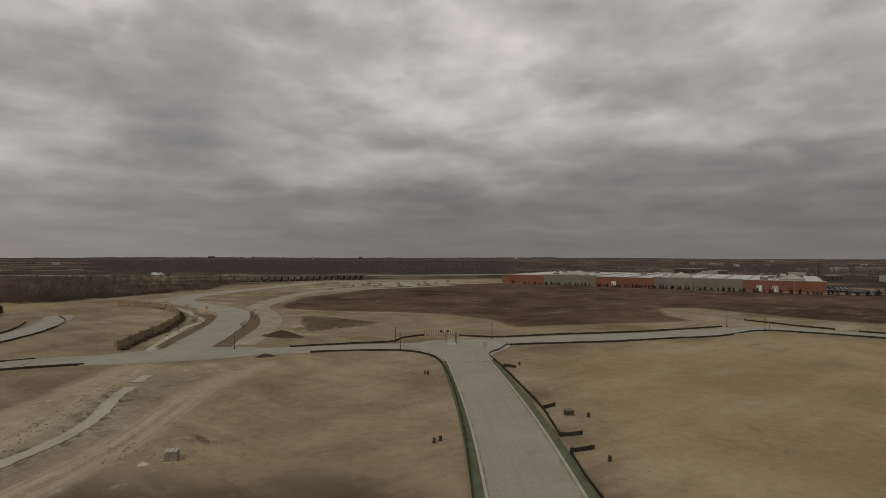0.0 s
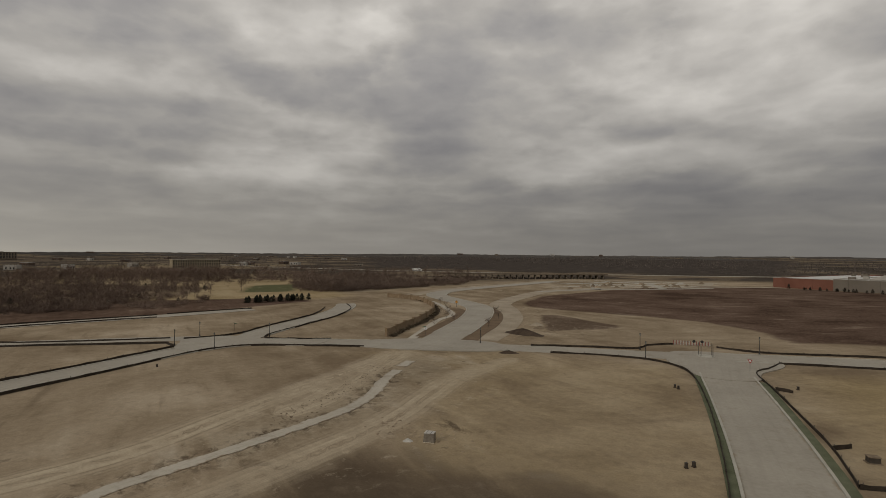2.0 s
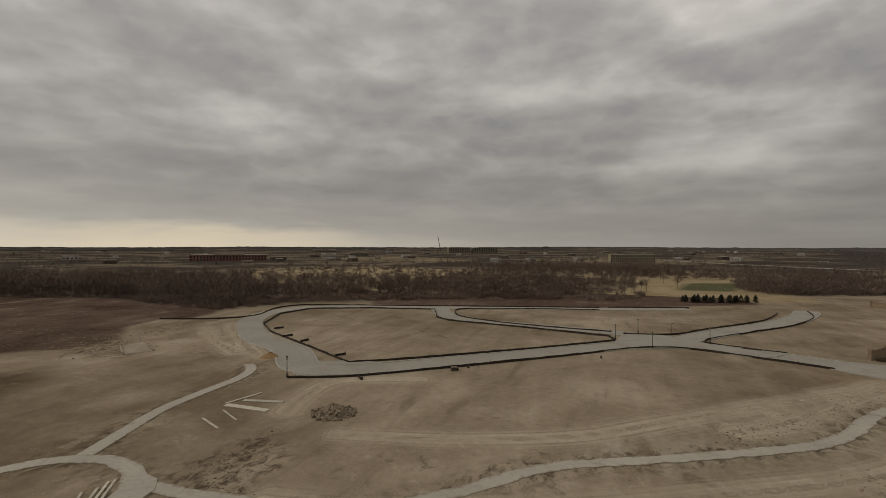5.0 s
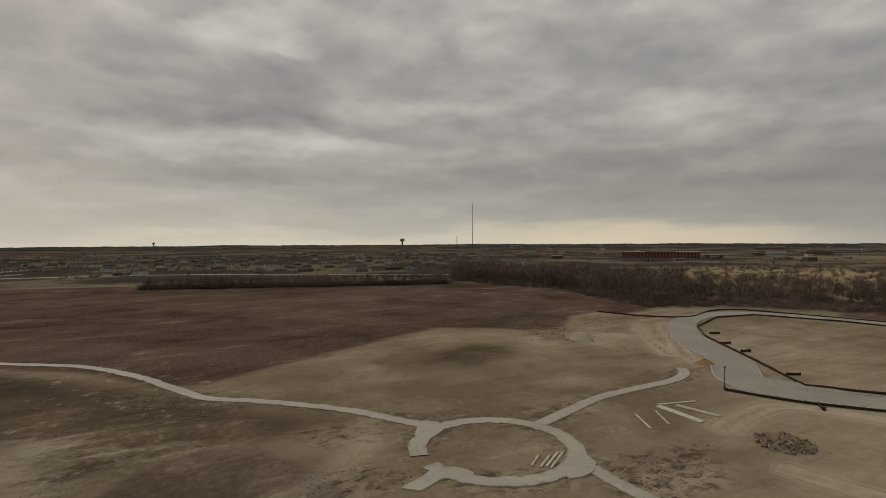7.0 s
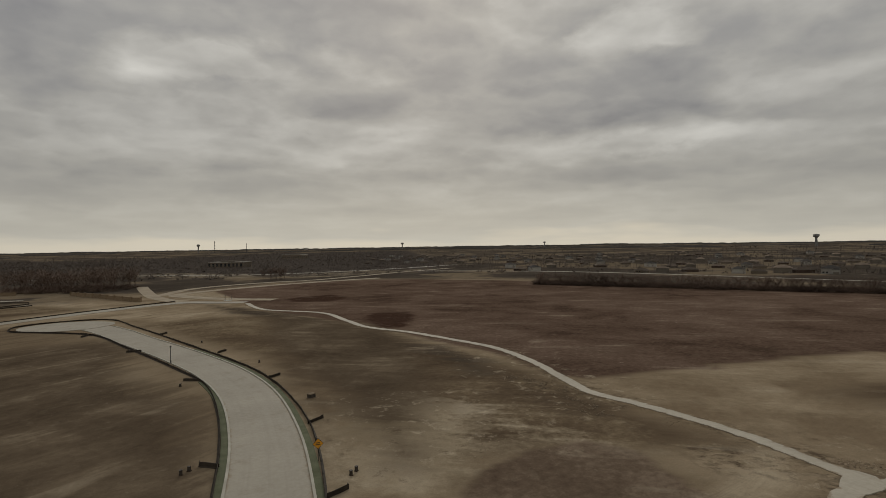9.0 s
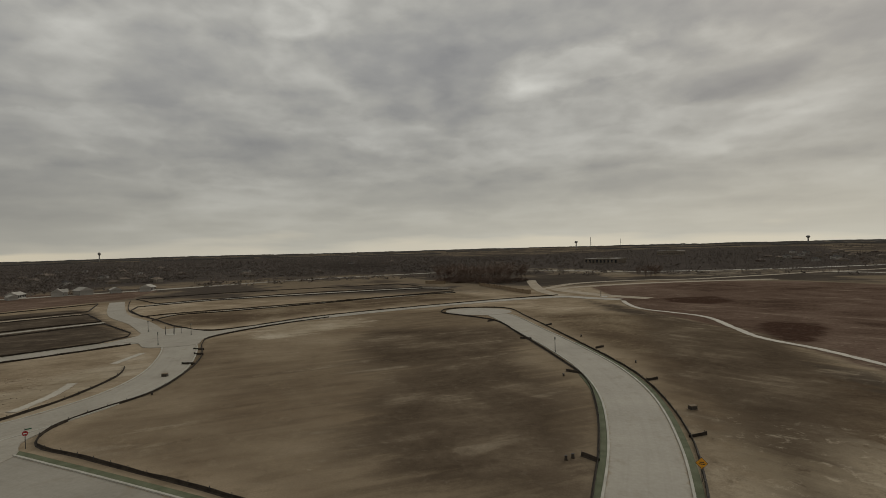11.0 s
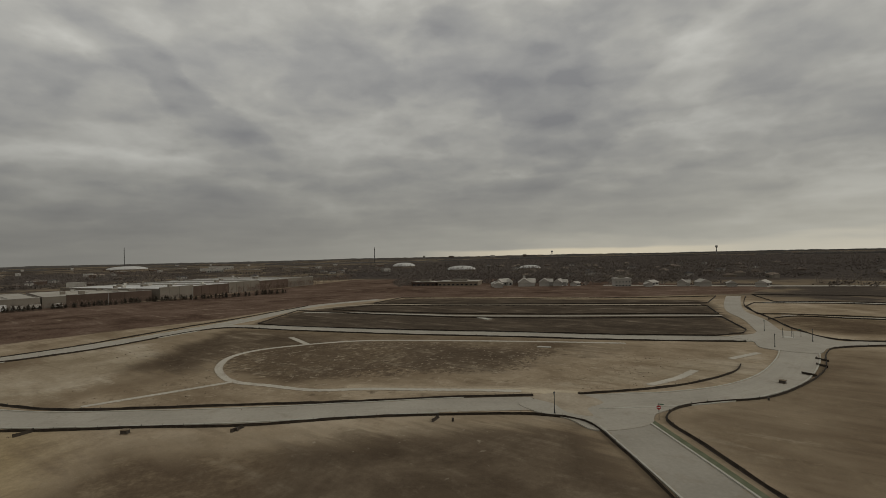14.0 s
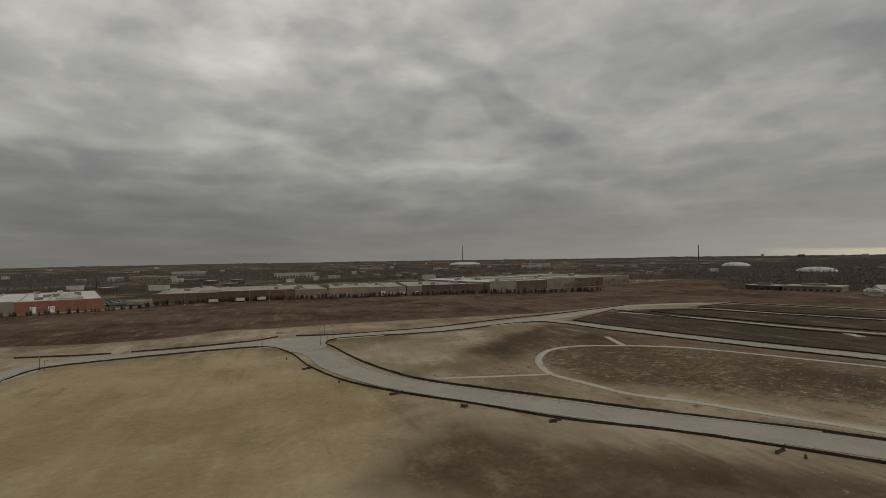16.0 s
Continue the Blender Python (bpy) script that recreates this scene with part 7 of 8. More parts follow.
def store(a, b, depth, h, panels, label, units=14, doors=(), seed=1, gable=(), cover=None):
    """A long flat-roofed store: front panels in several colours, parapet, roof, rooftop units, dock doors. The front runs from a to b."""
    a, b, d, n = facing(a, b)
    long = np.linalg.norm(b - a)
    e = thing("store", None, (*((a + b) / 2), 0), math.degrees(math.atan2(d[1], d[0])), label=label, category="building")
    back = 1.0 if n @ np.array([-d[1], d[0]]) > 0 else -1.0
    bb = bmesh.new()
    box(bb, 0, back * (depth / 2 + 0.5), -1, long - 1.0, depth - 1.0, h + 0.6)
    part("body", bb, panels[0][2], e)
    for f0, f1, m, dh, out in panels:
        bb = bmesh.new()
        box(bb, (f0 + f1 - 1) * long / 2, back * (0.3 - out / 2), -1, (f1 - f0) * long - 0.02, 0.6 + out, h + dh + 1)
        p = part("front_panel", bb, m, e)
        bb = bmesh.new()
        box(bb, (f0 + f1 - 1) * long / 2, back * (0.3 - out / 2), h + dh, (f1 - f0) * long, 0.9 + out, 0.25)
        part("coping", bb, roof_pale, p)
        for i in range(1, int((f1 - f0) * long / 9)):
            bb = bmesh.new()
            box(bb, (f0 - 0.5) * long + i * 9, back * (-out - 0.06), 0, 0.35, 0.3, h + dh - 0.2)
            part("pilaster", bb, m, p)
    bb = bmesh.new()
    box(bb, 0, back * (depth / 2 + 0.6), h - 0.4, long - 1.6, depth - 1.6, 0.15)
    roof = part("roof", bb, cover or roof_white, e, "tan gravelled roof" if cover else "white membrane roof")
    for k in range(2, int(long / 16)):
        bb = bmesh.new()
        box(bb, (k * 16 / long - 0.5) * long, back * (depth / 2 + 0.6), h - 0.3, 0.7, depth - 4.0, 0.5 + 0.5 * (k % 2))
        part("fire_wall", bb, roof_pale, roof)
    bb = bmesh.new()
    box(bb, 0, back * depth, -1, long, 0.6, h + 1.2)
    part("rear_parapet", bb, panels[-1][2], e)
    for s in (-1, 1):
        bb = bmesh.new()
        box(bb, s * (long / 2 - 0.31), back * (depth / 2), -1, 0.6, depth - 0.7, h + 1.1)
        part("side_wall", bb, panels[0 if s < 0 else -1][2], e)
    rg = random.Random(seed)
    for i in range(units):
        bb = bmesh.new()
        w = 2.5 + 2.5 * rg.random()
        box(bb, (rg.random() - 0.5) * long * 0.92, back * depth * (0.12 + 0.8 * rg.random()), h - 0.3, w, w * 0.7, 1.6 + 0.8 * rg.random())
        part("rooftop_unit", bb, wall_grey if rg.random() < 0.6 else roof_pale, roof)
    for f in doors:
        bb = bmesh.new()
        box(bb, (f - 0.5) * long, back * -0.12, 0.1, 3.4, 0.3, 4.0)
        part("dock_door", bb, door_white, e)
    for f in gable:
        bb = bmesh.new()
        box(bb, (f - 0.5) * long, back * 14, h - 0.3, 15, 14, 1.5)
        v = [bb.verts.new(((f - 0.5) * long + x, back * (14 + y), h + z)) for x, y, z in ((-8, -7.5, 1.2), (8, -7.5, 1.2), (8, 7.5, 1.2), (-8, 7.5, 1.2), (0, -2, 4.6), (0, 2, 4.6))]
        for q in ((0, 1, 4), (1, 2, 5, 4), (2, 3, 5), (3, 0, 4, 5)):
            bb.faces.new([v[i] for i in q])
        part("roof_lantern", bb, roof_pale, roof, "pale pyramid roof")
    return e


R, G, B_, C = brick_red, wall_grey, wall_brown, wall_tan
store((54, 474), (252, 342), 130, 7.4, [(0, 0.17, R, 0, 0), (0.17, 0.36, G, 0.6, 0.4), (0.36, 0.55, R, 0, 0), (0.55, 0.80, G, 0.6, 0.4), (0.80, 1.0, R, 0.2, 0.1)],
      "long red brick and grey panel store with a white roof", 22, (0.3, 0.33, 0.42, 0.6, 0.84, 0.88), 3, (0.28, 0.62, 0.92))
store((290, 342), (373, 243), 85, 7.4, [(0, 0.35, B_, 0, 0), (0.35, 0.8, B_, 0.5, 0.3), (0.8, 1, C, 0, 0)], "brown panel store with a pale flat roof", 14, (0.5, 0.55, 0.6), 5, (0.3,), roof_tan)
store((373.6, 242), (409, 187.6), 85, 7.5, [(0, 0.5, C, 0.4, 0.3), (0.5, 1, G, 0, 0)], "tan panel store with a pale flat roof", 9, (0.3, 0.7), 7, (), roof_tan)
store((409.6, 186.8), (445, 129), 85, 7.7, [(0, 0.2, G, 0, 0), (0.2, 1, B_, 0.5, 0.3)], "brown and grey panel store with a flat roof", 9, (0.5, 0.8), 9, (), roof_tan)
store((448, 124), (610, 10), 120, 9.0, [(0, 0.16, G, 0.8, 0.4), (0.16, 0.36, B_, 0, 0), (0.36, 0.56, wall_grey, 0.8, 0.4), (0.56, 0.78, B_, 0, 0), (0.78, 1, G, 0.3, 0.2)], "long grey and dark panel store with a white roof", 18, (0.1, 0.45), 11)
strip("car_park", [(258, 380), (276, 350), (300, 420)], 34, 0.03, asphalt, 6, label="asphalt car park between two stores")


def parked_car(at, turn):
    """A far parked car: body, cabin and four wheels."""
    e = thing("parked_car", None, (*at, 0.05), turn, label="car parked between the stores", category="car", group="parked cars")
    b = bmesh.new()
    box(b, 0, 0, 0.3, 4.5, 1.8, 0.6)
    bmesh.ops.bevel(b, geom=b.edges[:], offset=0.12, segments=1, affect="EDGES")
    part("body", b, car_paint, e)
    b = bmesh.new()
    box(b, -0.2, 0, 0.88, 2.5, 1.6, 0.6, 0, 0.78)
    part("cabin", b, window_dark, e)
    for x in (-1.4, 1.4):
        for y in (-0.85, 0.85):
            b = bmesh.new()
            tube(b, (x, y - 0.1, 0.32), (x, y + 0.1, 0.32), 0.32, 0.32, 8)
            part("wheel", b, iron, e)
    return e


car = parked_car((262, 372), 40)
for i in range(26):
    q = 0.8 * i
    copy_thing(car, pose(258 + 5.2 * (i % 9) + (i // 9) * 4, 366 + (i // 9) * 11 + (i % 9) * 2.4, 0.05, 0, 0, 115))


def trailer(at, turn):
    """A parked box trailer: body, landing legs, bogie wheels, rear bumper."""
    e = thing("box_trailer", None, (*at, 0.0), turn, label="white box trailer parked behind the stores", category="trailer", group="parked trailers")
    b = bmesh.new()
    box(b, 0, 0, 1.0, 6.5, 2.4, 2.1)
    part("body", b, roof_pale, e)
    b = bmesh.new()
    box(b, 0, 0, 0.76, 6.2, 0.9, 0.25)
    part("chassis", b, iron, e)
    for x in (-2.4, -1.3):
        for y in (-1.0, 1.0):
            b = bmesh.new()
            tube(b, (x, y - 0.15, 0.5), (x, y + 0.15, 0.5), 0.5, 0.5, 10)
            part("wheel", b, iron, e)
    for y in (-0.8, 0.8):
        b = bmesh.new()
        box(b, 2.2, y, 0, 0.15, 0.15, 0.9)
        part("leg", b, iron, e)
    return e


tr_first = trailer((306, 299), 128)
for i, (x, y) in enumerate(((322, 288), (334, 278), (398, 196), (411, 178), (407, 190))):
    copy_thing(tr_first, pose(x, y, 0, 0, 0, 128 + 40 * (i % 2)))


def yard_light(at):
    """A tall pale pole with a twin flood head."""
    e = thing("yard_light", None, (*at, 0), label="tall pale steel light pole by the stores", category="lamp", group="yard lights")
    b = bmesh.new()
    tube(b, (0, 0, 0), (0, 0, 0.7), 0.35, 0.35, 8)
    part("base", b, kerb_concrete, e)
    b = bmesh.new()
    tube(b, (0, 0, 0.7), (0, 0, 9.5), 0.15, 0.10, 6)
    part("pole", b, galvanised, e)
    b = bmesh.new()
    for s in (-1, 1):
        box(b, s * 0.6, 0, 9.4, 0.7, 0.4, 0.18)
    box(b, 0, 0, 9.45, 0.8, 0.08, 0.08)
    part("flood_head", b, galvanised, e)
    return e


light_first = yard_light((289, 309))
for x, y in ((331, 287), (337, 273), (345, 264), (356, 255), (388, 232), (395, 223), (120, 412), (180, 372), (228, 338), (420, 150), (446, 100)):
    copy_thing(light_first, pose(x, y, 0, 0, 0, x))


def office(a, b, depth, h, floors, m, label, bays=16, name="office_building", glass=0.72):
    """A block with rows of window bays between piers, a cornice and a flat roof."""
    a, b, d, n = facing(a, b)
    long = np.linalg.norm(b - a)
    e = thing(name, None, (*((a + b) / 2), 0), math.degrees(math.atan2(d[1], d[0])), label=label, category="building")
    back = 1.0 if n @ np.array([-d[1], d[0]]) > 0 else -1.0
    bb = bmesh.new()
    box(bb, 0, back * depth / 2, -2, long, depth, h + 2)
    part("wall", bb, m, e)
    bb = bmesh.new()
    box(bb, 0, back * depth / 2, h, long + 1.2, depth + 1.2, 0.8)
    part("cornice", bb, m, e)
    bb = bmesh.new()
    box(bb, 0, back * depth / 2, h + 0.95, long * 0.4, depth * 0.4, 1.6)
    part("roof_plant", bb, wall_grey, e)
    bb = bmesh.new()
    box(bb, 0, back * depth / 2, h + 0.8, long - 0.6, depth - 0.6, 0.2)
    part("roof", bb, roof_pale, e)
    fh = h / floors
    bb = bmesh.new()
    box(bb, 0, 0, 0, long / bays * 0.5, 0.25, fh * glass)
    me = bpy.data.meshes.new("window")
    bb.to_mesh(me)
    bb.free()
    me.materials.append(window_dark)
    for k in range(floors):
        for i in range(bays):
            thing("window", me, ((i + 0.5) / bays * long - long / 2, back * -0.05, 0.14 * fh + k * fh), parent=e)
    return e


office((-670, 499), (-640, 556), 24, 11.5, 3, wall_cream, "three-storey cream office building with tall dark windows", 20)
office((-940, -118), (-942, 2), 40, 9.0, 2, brick_red, "long red brick hall with a pale roof", 24, "brick_hall")
office((-1672, 592), (-1670, 668), 24, 16.5, 4, wall_tan, "four-storey tan apartment block", 12, "apartment_block")
office((-1670, 680), (-1668, 772), 24, 16.5, 4, wall_tan, "four-storey tan apartment block", 14, "apartment_block")
office((410.5, -250), (406, -263), 13, 6.2, 2, wall_pale, "two-storey pale block with a white roof", 5, "gym_block", 0.22)
office((506, -112), (488, -148), 26, 3.4, 1, wall_tan, "low tan classroom block with a pale flat roof", 9, "classroom_block", 0.4)
office((520, -88), (508, -110), 18, 3.0, 1, wall_brown, "low brown classroom wing with a flat roof", 5, "classroom_block", 0.4)
office((8, -812), (-38, -786), 26, 6.0, 1, wall_tan, "low tan school pavilion with a grey roof", 9, "school_pavilion")
for x, y, w in ((-1109, -334, 24), (-1240, 210, 40), (-1150, 130, 30), (1500, 380, 60), (1300, 250, 50), (1700, 300, 70), (1150, 620, 60), (1400, 900, 60), (900, 950, 70), (1250, 60, 60), (1100, 140, 40), (-180, -1300, 60), (640, 760, 60), (760, 560, 70), (-1900, 200, 80)):
    q = np.array((x, y), float)
    s_ = np.array((-y, x)) / np.hypot(x, y) * w / 2
    office(q - s_, q + s_, 26, 6.5 + (w % 3), 1, wall_pale if w % 20 else wall_tan, "distant low building with a pale flat roof", max(4, int(w / 5)), "far_building", 0.35)


def shed(name, label, w, d2, h, m):
    """A plain far hall: walls, parapet roof, loading door, windows."""
    e = thing(name, None, (0, 0, 0), label=label, category="building", group="halls of the far business park")
    b = bmesh.new()
    box(b, 0, 0, -2, w, d2, h + 2)
    part("wall", b, m, e)
    b = bmesh.new()
    box(b, 0, 0, h, w + 0.6, d2 + 0.6, 0.5)
    part("roof", b, roof_pale, e)
    for x in (-0.3, 0.05, 0.3):
        b = bmesh.new()
        box(b, x * w, -d2 / 2 - 0.05, 1.2, w * 0.12, 0.2, h * 0.4)
        part("window", b, window_dark, e)
    return e


halls = [shed("far_hall", "low pale hall among distant trees", 46, 24, 6.5, wall_pale), shed("far_hall", "low tan hall among distant trees", 30, 18, 6, wall_tan), shed("far_hall", "low brown hall among distant trees", 64, 30, 8, wall_brown)]
hr = random.Random(77)
put_n = 0
for k in range(175):
    t = math.radians(hr.uniform(262, 338) if k < 95 else hr.uniform(34, 112))
    d = 640 * (2900 / 640) ** hr.random() if k < 95 else 800 * (2900 / 800) ** hr.random()
    x, y = -math.sin(t) * d, math.cos(t) * d
    if d < 760 and math.degrees(t) < 300:
        continue
    m = pose(x, y, far_rise(x, y), 0, 0, hr.choice((20, 110)) + hr.gauss(0, 8)) @ Matrix.Diagonal((0.45 + 0.35 * hr.random(), 0.6, 0.7 + 0.3 * hr.random(), 1))
    if put_n < 3:
        halls[put_n].matrix_basis = m
    else:
        copy_thing(halls[k % 3], m)
    put_n += 1


for k, (az, d, w, h) in enumerate(((244, 4000, 1.0, 2.6), (246.5, 4100, 1.6, 2.2), (248, 4050, 0.8, 3.0), (251.5, 4100, 1.4, 2.4), (253, 4000, 0.9, 2.8), (256, 4100, 1.2, 2.3), (259, 4050, 0.7, 3.0), (4, 4000, 1.0, 2.2), (9, 4100, 0.8, 2.6), (14, 4100, 1.2, 2.0), (20, 4000, 0.9, 2.6), (24, 4050, 1.4, 2.2),
                                  (352, 4000, 0.8, 2.6), (345, 4100, 1.3, 2.2), (300, 4000, 1.2, 2.2), (309, 4100, 0.9, 2.5), (38, 4000, 1.1, 2.3), (60, 4050, 1.3, 2.2), (171, 4000, 1.2, 2.2), (205, 4000, 1.0, 2.4))):
    t = math.radians(az)
    copy_thing(halls[k % 3], pose(-math.sin(t) * d, math.cos(t) * d, far_rise(-math.sin(t) * d, math.cos(t) * d), 0, 0, az) @ Matrix.Diagonal((w, 1, h, 1)))


def dome(at, r, h):
    """A shallow fabric dome on a low drum."""
    e = thing("dome_hall", None, (*at, far_rise(*at)), label="pale domed sports hall among trees", category="building", group="domed halls")
    b = bmesh.new()
    tube(b, (0, 0, -1), (0, 0, h * 0.35), r, r, 28)
    part("drum", b, wall_tan, e)
    v, f = [], []
    for j in range(6):
        k = j / 5 * math.pi / 2
        for i in range(28):
            a = 2 * math.pi * i / 28
            v.append((r * 1.03 * math.cos(k) * math.cos(a), r * 1.03 * math.cos(k) * math.sin(a), h * 0.35 + h * 0.65 * math.sin(k)))
    for j in range(5):
        for i in range(28):
            f.append((j * 28 + i, j * 28 + (i + 1) % 28, (j + 1) * 28 + (i + 1) % 28, (j + 1) * 28 + i))
    o = thing("dome", mesh_of("dome", v, f, dome_white), parent=e)
    for p in o.data.polygons:
        p.use_smooth = True


dome((1269, -196), 27, 13)
dome((902, -243), 25, 10)
dome((892, -370), 19, 8.5)
dome((1951, 640), 60, 15)


def house(seed):
    """A brick house: walls, hipped roof, a gabled wing, garage door, windows and a chimney."""
    rg = random.Random(seed)
    e = thing("house", None, (0, 0, 0), label="suburban house with a hipped shingle roof", category="house", group="houses of the far estate")
    w, d, h = 15 + 3 * rg.random(), 10 + 2 * rg.random(), 3.2 + 2.4 * (seed % 2)
    b = bmesh.new()
    box(b, 0, 0, -1, w, d, h + 1)
    box(b, w * 0.28, -d * 0.55, -1, w * 0.34, d * 0.5, h * 0.85 + 1)
    part("wall", b, (wall_tan, wall_pale, wall_brown, wall_grey)[seed % 4], e)
    b = bmesh.new()
    for cx, cy, ww, dd, hh, rh in ((0, 0, w + 1.2, d + 1.2, h, 3.0), (w * 0.28, -d * 0.55, w * 0.34 + 1, d * 0.5 + 1, h * 0.85, 2.0)):
        rl = max(ww - dd, 0) / 2
        p = [b.verts.new((cx + x, cy + y, z)) for x, y, z in ((-ww / 2, -dd / 2, hh), (ww / 2, -dd / 2, hh), (ww / 2, dd / 2, hh), (-ww / 2, dd / 2, hh), (-rl, 0, hh + rh), (rl + 0.01, 0, hh + rh))]
        for q in ((3, 2, 1, 0), (0, 1, 5, 4), (1, 2, 5), (2, 3, 4, 5), (3, 0, 4)):
            b.faces.new([p[i] for i in q])
    roof = part("roof", b, (roof_grey, roof_slate, roof_grey, roof_tile)[seed % 4], e)
    b = bmesh.new()
    box(b, -w * 0.25, d * 0.1, h, 1.0, 0.8, 3.6)
    part("chimney", b, wall_tan, roof)
    for x in (-0.36, -0.18):
        b = bmesh.new()
        box(b, x * w, -d / 2 - 0.02, 0.9, 1.6, 0.12, 1.5)
        part("window", b, window_dark, e)
    b = bmesh.new()
    box(b, w * 0.28, -d * 0.8 - 0.03, 0, 4.6, 0.12, 2.3)
    part("garage_door", b, wall_grey, e)
    return e


homes = [house(i) for i in range(4)]
rng = random.Random(23)
spots = []
for row in range(9):
    for col in range(26):
        t = math.radians(113 + col * 2.05 + rng.gauss(0, 0.35) + (row % 2))
        d = 520 + row * 85 + rng.gauss(0, 14) + (70 if col > 17 else 0) + (60 if col > 21 else 0)
        if rng.random() < 0.38 or (t > math.radians(150) and row < 2):
            continue
        spots.append((-math.sin(t) * d, math.cos(t) * d, math.degrees(t) + rng.choice((0, 90, 180, 200))))
for row in range(5):
    for col in range(9):
        t, d = math.radians(225 + col * 3 + rng.gauss(0, 0.8)), 640 + row * 140 + rng.gauss(0, 30)
        spots.append((-math.sin(t) * d, math.cos(t) * d, rng.random() * 360))
for k in range(34):
    t, d = math.radians(264 + 36 * rng.random()), 800 * 2.2 ** rng.random()
    spots.append((-math.sin(t) * d, math.cos(t) * d, rng.random() * 360))
for k in range(26):
    t, d = math.radians(196 + 62 * rng.random()), 660 * 2.0 ** rng.random()
    spots.append((-math.sin(t) * d, math.cos(t) * d, rng.random() * 360))



def gabled_hall(name, label, w, d, h, rise, wings=(), cupola=False):
    """A pale hall under a steep ridge roof: walls, gable ends, cross gables, windows, and a cupola on the ridge."""
    e = thing(name, None, (0, 0, 0), label=label, category="building", group="club buildings")

    def ridge(b, cx, cy, ww, dd, z, r, along):
        o = 0.5
        if along:
            q = ((-ww / 2 - o, -dd / 2 - o, 0), (ww / 2 + o, -dd / 2 - o, 0), (ww / 2 + o, dd / 2 + o, 0), (-ww / 2 - o, dd / 2 + o, 0), (-ww / 2 - o, 0, r), (ww / 2 + o, 0, r))
        else:
            q = ((ww / 2 + o, -dd / 2 - o, 0), (ww / 2 + o, dd / 2 + o, 0), (-ww / 2 - o, dd / 2 + o, 0), (-ww / 2 - o, -dd / 2 - o, 0), (0, -dd / 2 - o, r), (0, dd / 2 + o, r))
        v = [b.verts.new((cx + x, cy + y, z + zz)) for x, y, zz in q]
        for f in ((3, 2, 1, 0), (0, 1, 5, 4), (2, 3, 4, 5), (1, 2, 5), (3, 0, 4)):
            b.faces.new([v[k] for k in f])

    b = bmesh.new()
    box(b, 0, 0, -1, w, d, h + 1)
    part("wall", b, wall_pale, e)
    b = bmesh.new()
    ridge(b, 0, 0, w, d, h, rise, True)
    roof = part("roof", b, roof_pale, e, "pale grey ridge roof")
    for x, ww, out in wings:
        b = bmesh.new()
        box(b, x, -d / 2 - out / 2, -1, ww, out, h + 0.8)
        wing = part("wing", b, wall_pale, e)
        b = bmesh.new()
        ridge(b, x, -d / 2 - out / 2 + 1.0, ww, out + 2.0, h - 0.2, rise * 0.85, False)
        part("wing_roof", b, roof_pale, wing)
        b = bmesh.new()
        box(b, x, -d / 2 - out - 0.03, 0.6, ww * 0.45, 0.14, h * 0.55)
        part("window", b, window_dark, wing)
    for k in (-0.38, -0.14, 0.14, 0.38):
        b = bmesh.new()
        box(b, k * w, -d / 2 - 0.03, 0.9, 1.8, 0.14, 1.5)
        part("window", b, window_dark, e)
    if cupola:
        b = bmesh.new()
        box(b, 0, 0, h + rise - 0.6, 2.2, 2.2, 2.6)
        part("cupola", b, wall_pale, roof)
    return e


clubs = [gabled_hall("club_house", "pale gabled club house with a cupola and a pale roof", 21, 11, 3.6, 4.0, ((-6, 6.2, 4.5), (6, 6.2, 4.5)), True),
         gabled_hall("club_pavilion", "small pale pavilion with cross gables", 12.5, 8.2, 3.4, 3.2, ((2.6, 5.2, 2.8),)),
         gabled_hall("club_shed", "low pale club shed with a ridge roof", 10.5, 7, 2.7, 1.9)]
clubs[0].matrix_basis = pose(462, -186, 0, 0, 0, -22)
clubs[1].matrix_basis = pose(446, -214, 0, 0, 0, -40)
clubs[2].matrix_basis = pose(470, -160, 0, 0, 0, -10)
for k, x, y, turn, size in ((1, 452, -202, -25, 1.1), (1, 480, -172, -70, 1.0), (2, 455, -158, -20, 1.1), (2, 437, -226, -50, 0.9), (2, 405, -282, -60, 1.1), (1, 388, -300, -40, 0.9), (2, 380, -314, -20, 1.3), (2, 366, -330, -35, 1.0), (2, 350, -346, -60, 1.2), (2, 398, -274, -20, 0.8)):
    copy_thing(clubs[k], pose(x, y, 0, 0, 0, turn) @ Matrix.Diagonal((size, size, size, 1)))
for k, (x, y, turn) in enumerate(spots):
    if k < 4:
        homes[k].matrix_basis = pose(x, y, far_rise(x, y), 0, 0, turn) @ Matrix.Diagonal((0.82, 0.82, 0.82, 1))
    else:
        copy_thing(homes[k % 4], pose(x, y, far_rise(x, y), 0, 0, turn) @ Matrix.Diagonal((0.82, 0.82, 0.82, 1)))


def water_tower(az, d, top, wide):
    """A raised tank on a fluted stem."""
    t = math.radians(az)
    e = thing("water_tower", None, (-math.sin(t) * d, math.cos(t) * d, -2), label="distant water tower with a broad tank", category="water tower", group="water towers")
    b = bmesh.new()
    tube(b, (0, 0, 0), (0, 0, top * 0.72), wide * 0.22, wide * 0.18, 10)
    part("stem", b, tower_pale, e)
    b = bmesh.new()
    tube(b, (0, 0, top * 0.70), (0, 0, top * 0.80), wide * 0.20, wide * 0.5, 14)
    tube(b, (0, 0, top * 0.80), (0, 0, top * 0.95), wide * 0.5, wide * 0.5, 14)
    tube(b, (0, 0, top * 0.95), (0, 0, top), wide * 0.5, wide * 0.2, 14)
    part("tank", b, tower_pale, e)


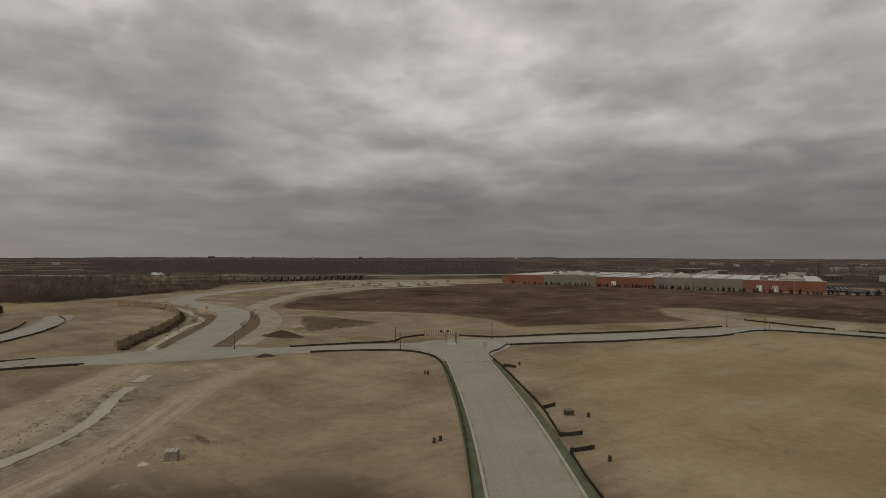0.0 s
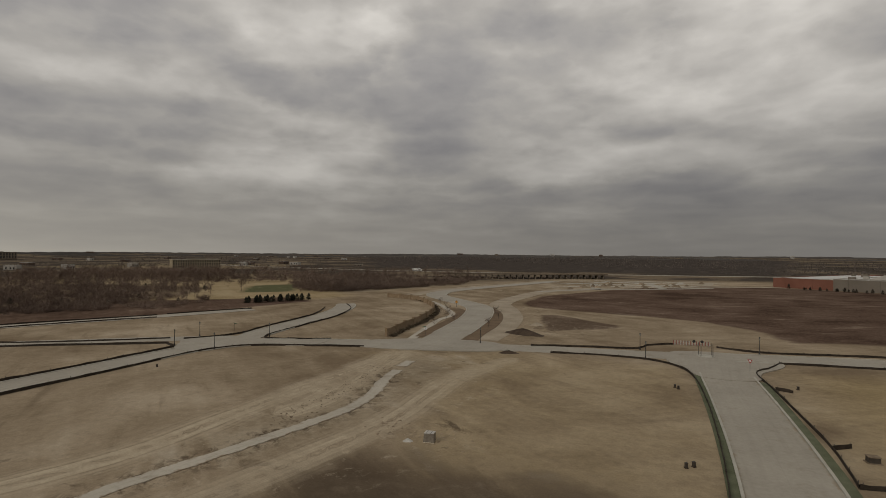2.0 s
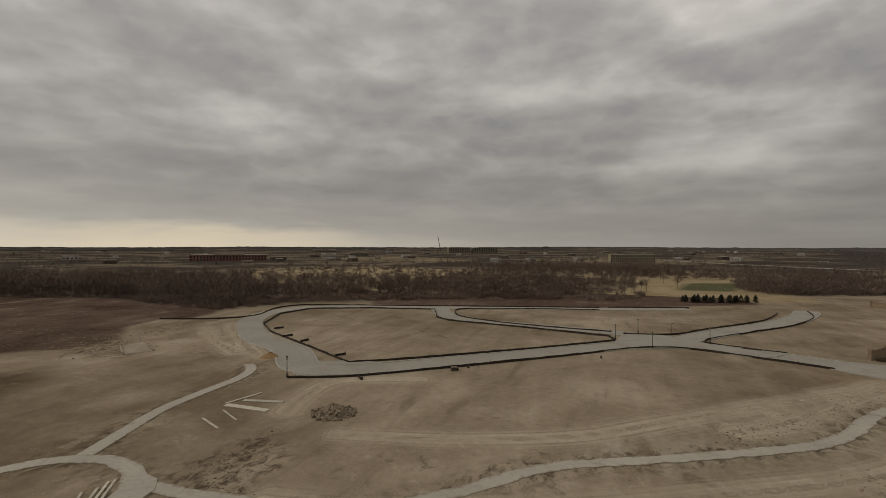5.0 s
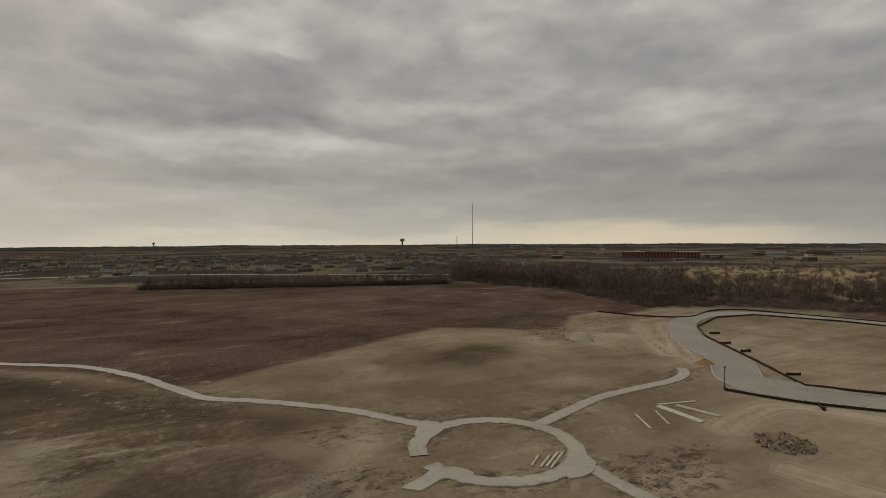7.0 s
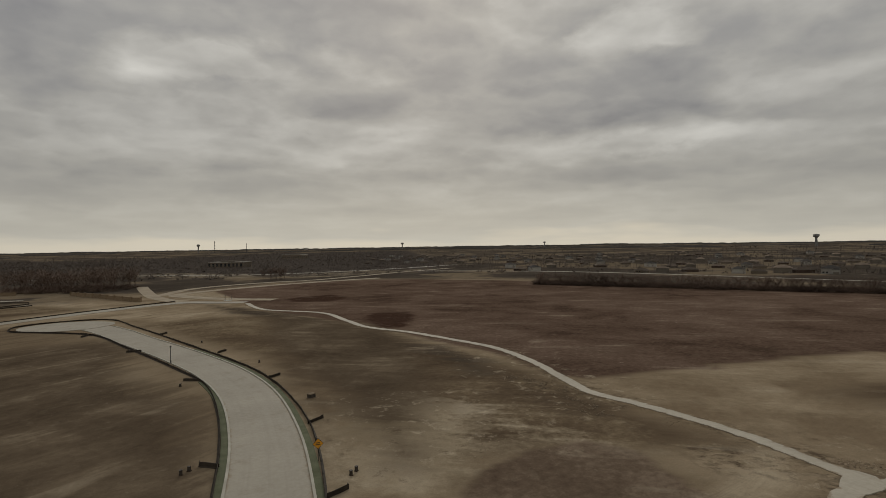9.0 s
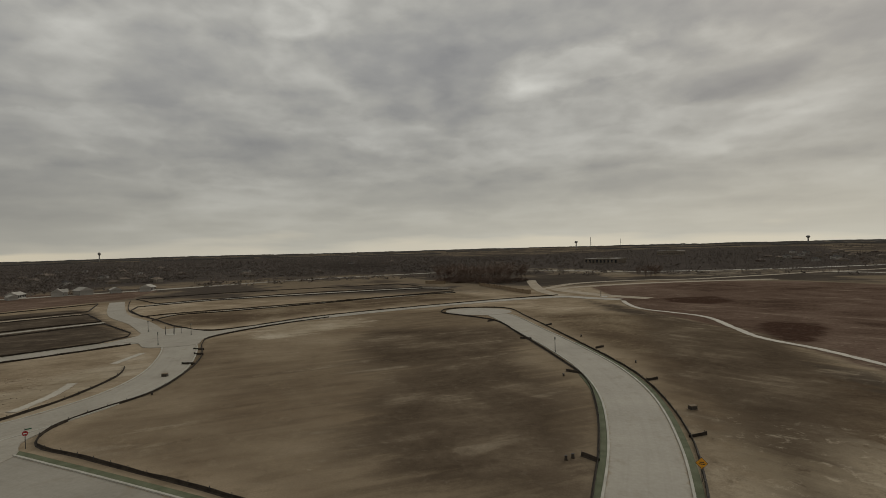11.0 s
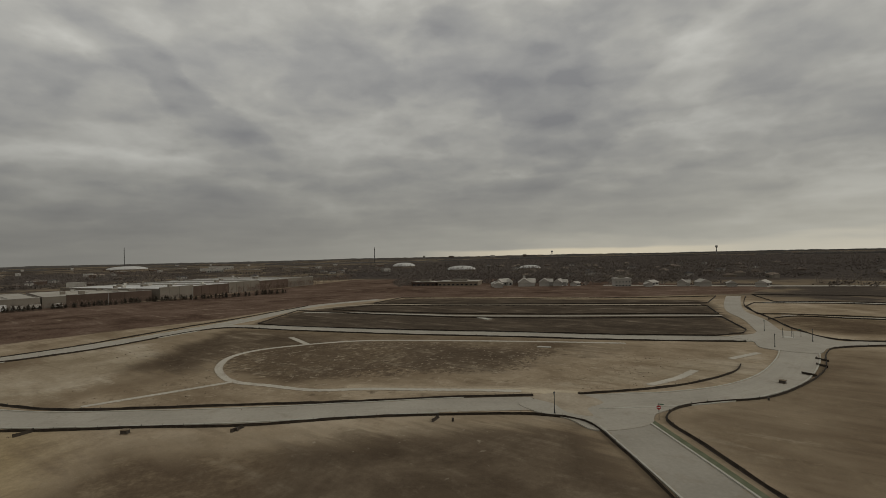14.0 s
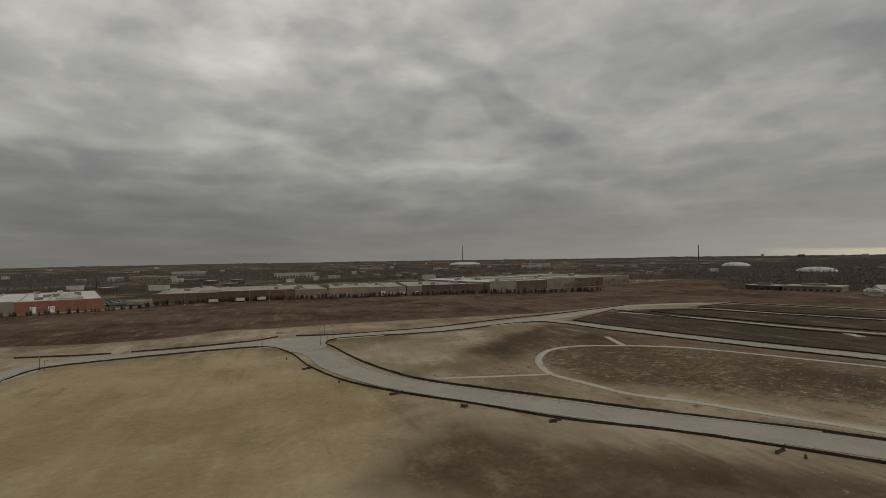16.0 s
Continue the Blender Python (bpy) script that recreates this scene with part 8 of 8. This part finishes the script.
for az, d, top, wide in ((120.6, 2500, 49, 22), (160.7, 3200, 43, 18), (145.2, 3300, 37, 15), (181.4, 3200, 48, 17), (229.2, 3400, 52, 14), (245.1, 3400, 42, 12)):
    water_tower(az, d, top, wide)


def mast(az, d, top, lean=0.0, wide=1.4, name="radio_mast", label="tall slender radio mast on the horizon"):
    t = math.radians(az)
    e = thing(name, None, (-math.sin(t) * d, math.cos(t) * d, -2), math.degrees(t), label=label, category="mast")
    b = bmesh.new()
    tube(b, (0, 0, 0), (lean, 0, top), wide, wide * 0.7, 4)
    part("pole", b, iron, e)
    b = bmesh.new()
    for k in (0.35, 0.6, 0.85):
        box(b, lean * k, 0, top * k, wide * 2.4, wide * 2.4, wide * 1.2)
    part("platform", b, iron, e)


mast(112.9, 2600, 226)
mast(114.6, 2600, 60, wide=1.6)
mast(179.9, 3000, 64, wide=1.8)
mast(176.9, 3000, 52, wide=1.2)
mast(264.4, 2600, 74, wide=2.0)
mast(288.4, 2700, 92, wide=1.6)
mast(71.4, 2400, 70, -14, 1.5, "tower_crane", "leaning crane jib far on the horizon")
mast(324.2, 640, 18, 0, 0.5, "flagpole", "tall pale pole behind the stores")

# the highway and its bridge to the north
e = thing("highway_bridge", None, (-155, 492, 0), 26, label="long low concrete highway bridge on piers", category="bridge")
b = bmesh.new()
box(b, 0, 0, 3.9, 170, 12, 0.9)
part("deck", b, wall_tan, e)
for s in (-1, 1):
    b = bmesh.new()
    box(b, 0, s * 6, 4.8, 170, 0.4, 0.5)
    part("parapet", b, wall_tan, e)
for i in range(28):
    b = bmesh.new()
    box(b, -81 + i * 6.0, 0, -0.5, 0.55, 8, 4.5)
    part("pier", b, wall_tan, e)
# brush added behind the bridge to darken the gap under its deck
grown("bridge_brush", [(-231 + 152 * k + rng.gauss(0, 2) - 5, 455 + 74 * k + rng.gauss(0, 2) + 9, -0.2, 0.9 + 0.9 * rng.random(), rng.random() * 6.28) for k in np.linspace(0, 1, 110)], FINE, twig, "low bare brush added to darken the gap under the bridge")
for pts in ([(-92, 332), (-62, 372), (-22, 400), (10, 432)], [(-96, 424), (-62, 472), (0, 522)], [(-62, 372), (-76, 442)], [(-20, 402), (-36, 470)]):
    strip("site_street", pts, 6.5, 0.05, concrete, 4.0, label="pale new street on the cleared site")
for k in range(24):
    u, w = rng.random(), rng.random()
    at = (-84 + 90 * u + 10 * w, 345 + 80 * u + 95 * w)
    pile("site_heap", at, 2.0 + 2.5 * rng.random(), 1.6 + 1.6 * rng.random(), 0.7 + 0.9 * rng.random(), clod_brown if k % 3 else rubble, "small heap of soil on the cleared site" if k % 3 else "small pale rubble heap on the cleared site", 200 + k, rng.random() * 180)
strip("estate_road", [(-200, -520), (-294, -436), (-344, -351), (-398, -196), (-440, -120)], 7.0, 0.05, concrete, 10, label="pale street before the far estate")
strip("highway", [(150, -600), (277, -486), (349, -362), (430, -250)], 12, 0.05, concrete, 12, label="distant pale concrete highway")
strip("north_highway", [(-900, 700), (-600, 620), (-330, 600), (-60, 640), (300, 760)], 13, 0.3, concrete, 12, label="distant pale concrete highway", thick=0.5)
e = thing("box_truck", None, (-330, 600, 0.3), 2, label="white lorry on the distant highway", category="truck")
b = bmesh.new()
box(b, 0, 0, 1.0, 11, 2.6, 2.9)
part("box_body", b, sign_white, e)
b = bmesh.new()
box(b, 7, 0, 0.7, 2.2, 2.4, 2.2)
part("cab", b, sign_white, e)
for x in (-4, -2.8, 6.8):
    b = bmesh.new()
    tube(b, (x, -1.2, 0.5), (x, 1.2, 0.5), 0.5, 0.5, 8)
    part("wheel", b, iron, e)
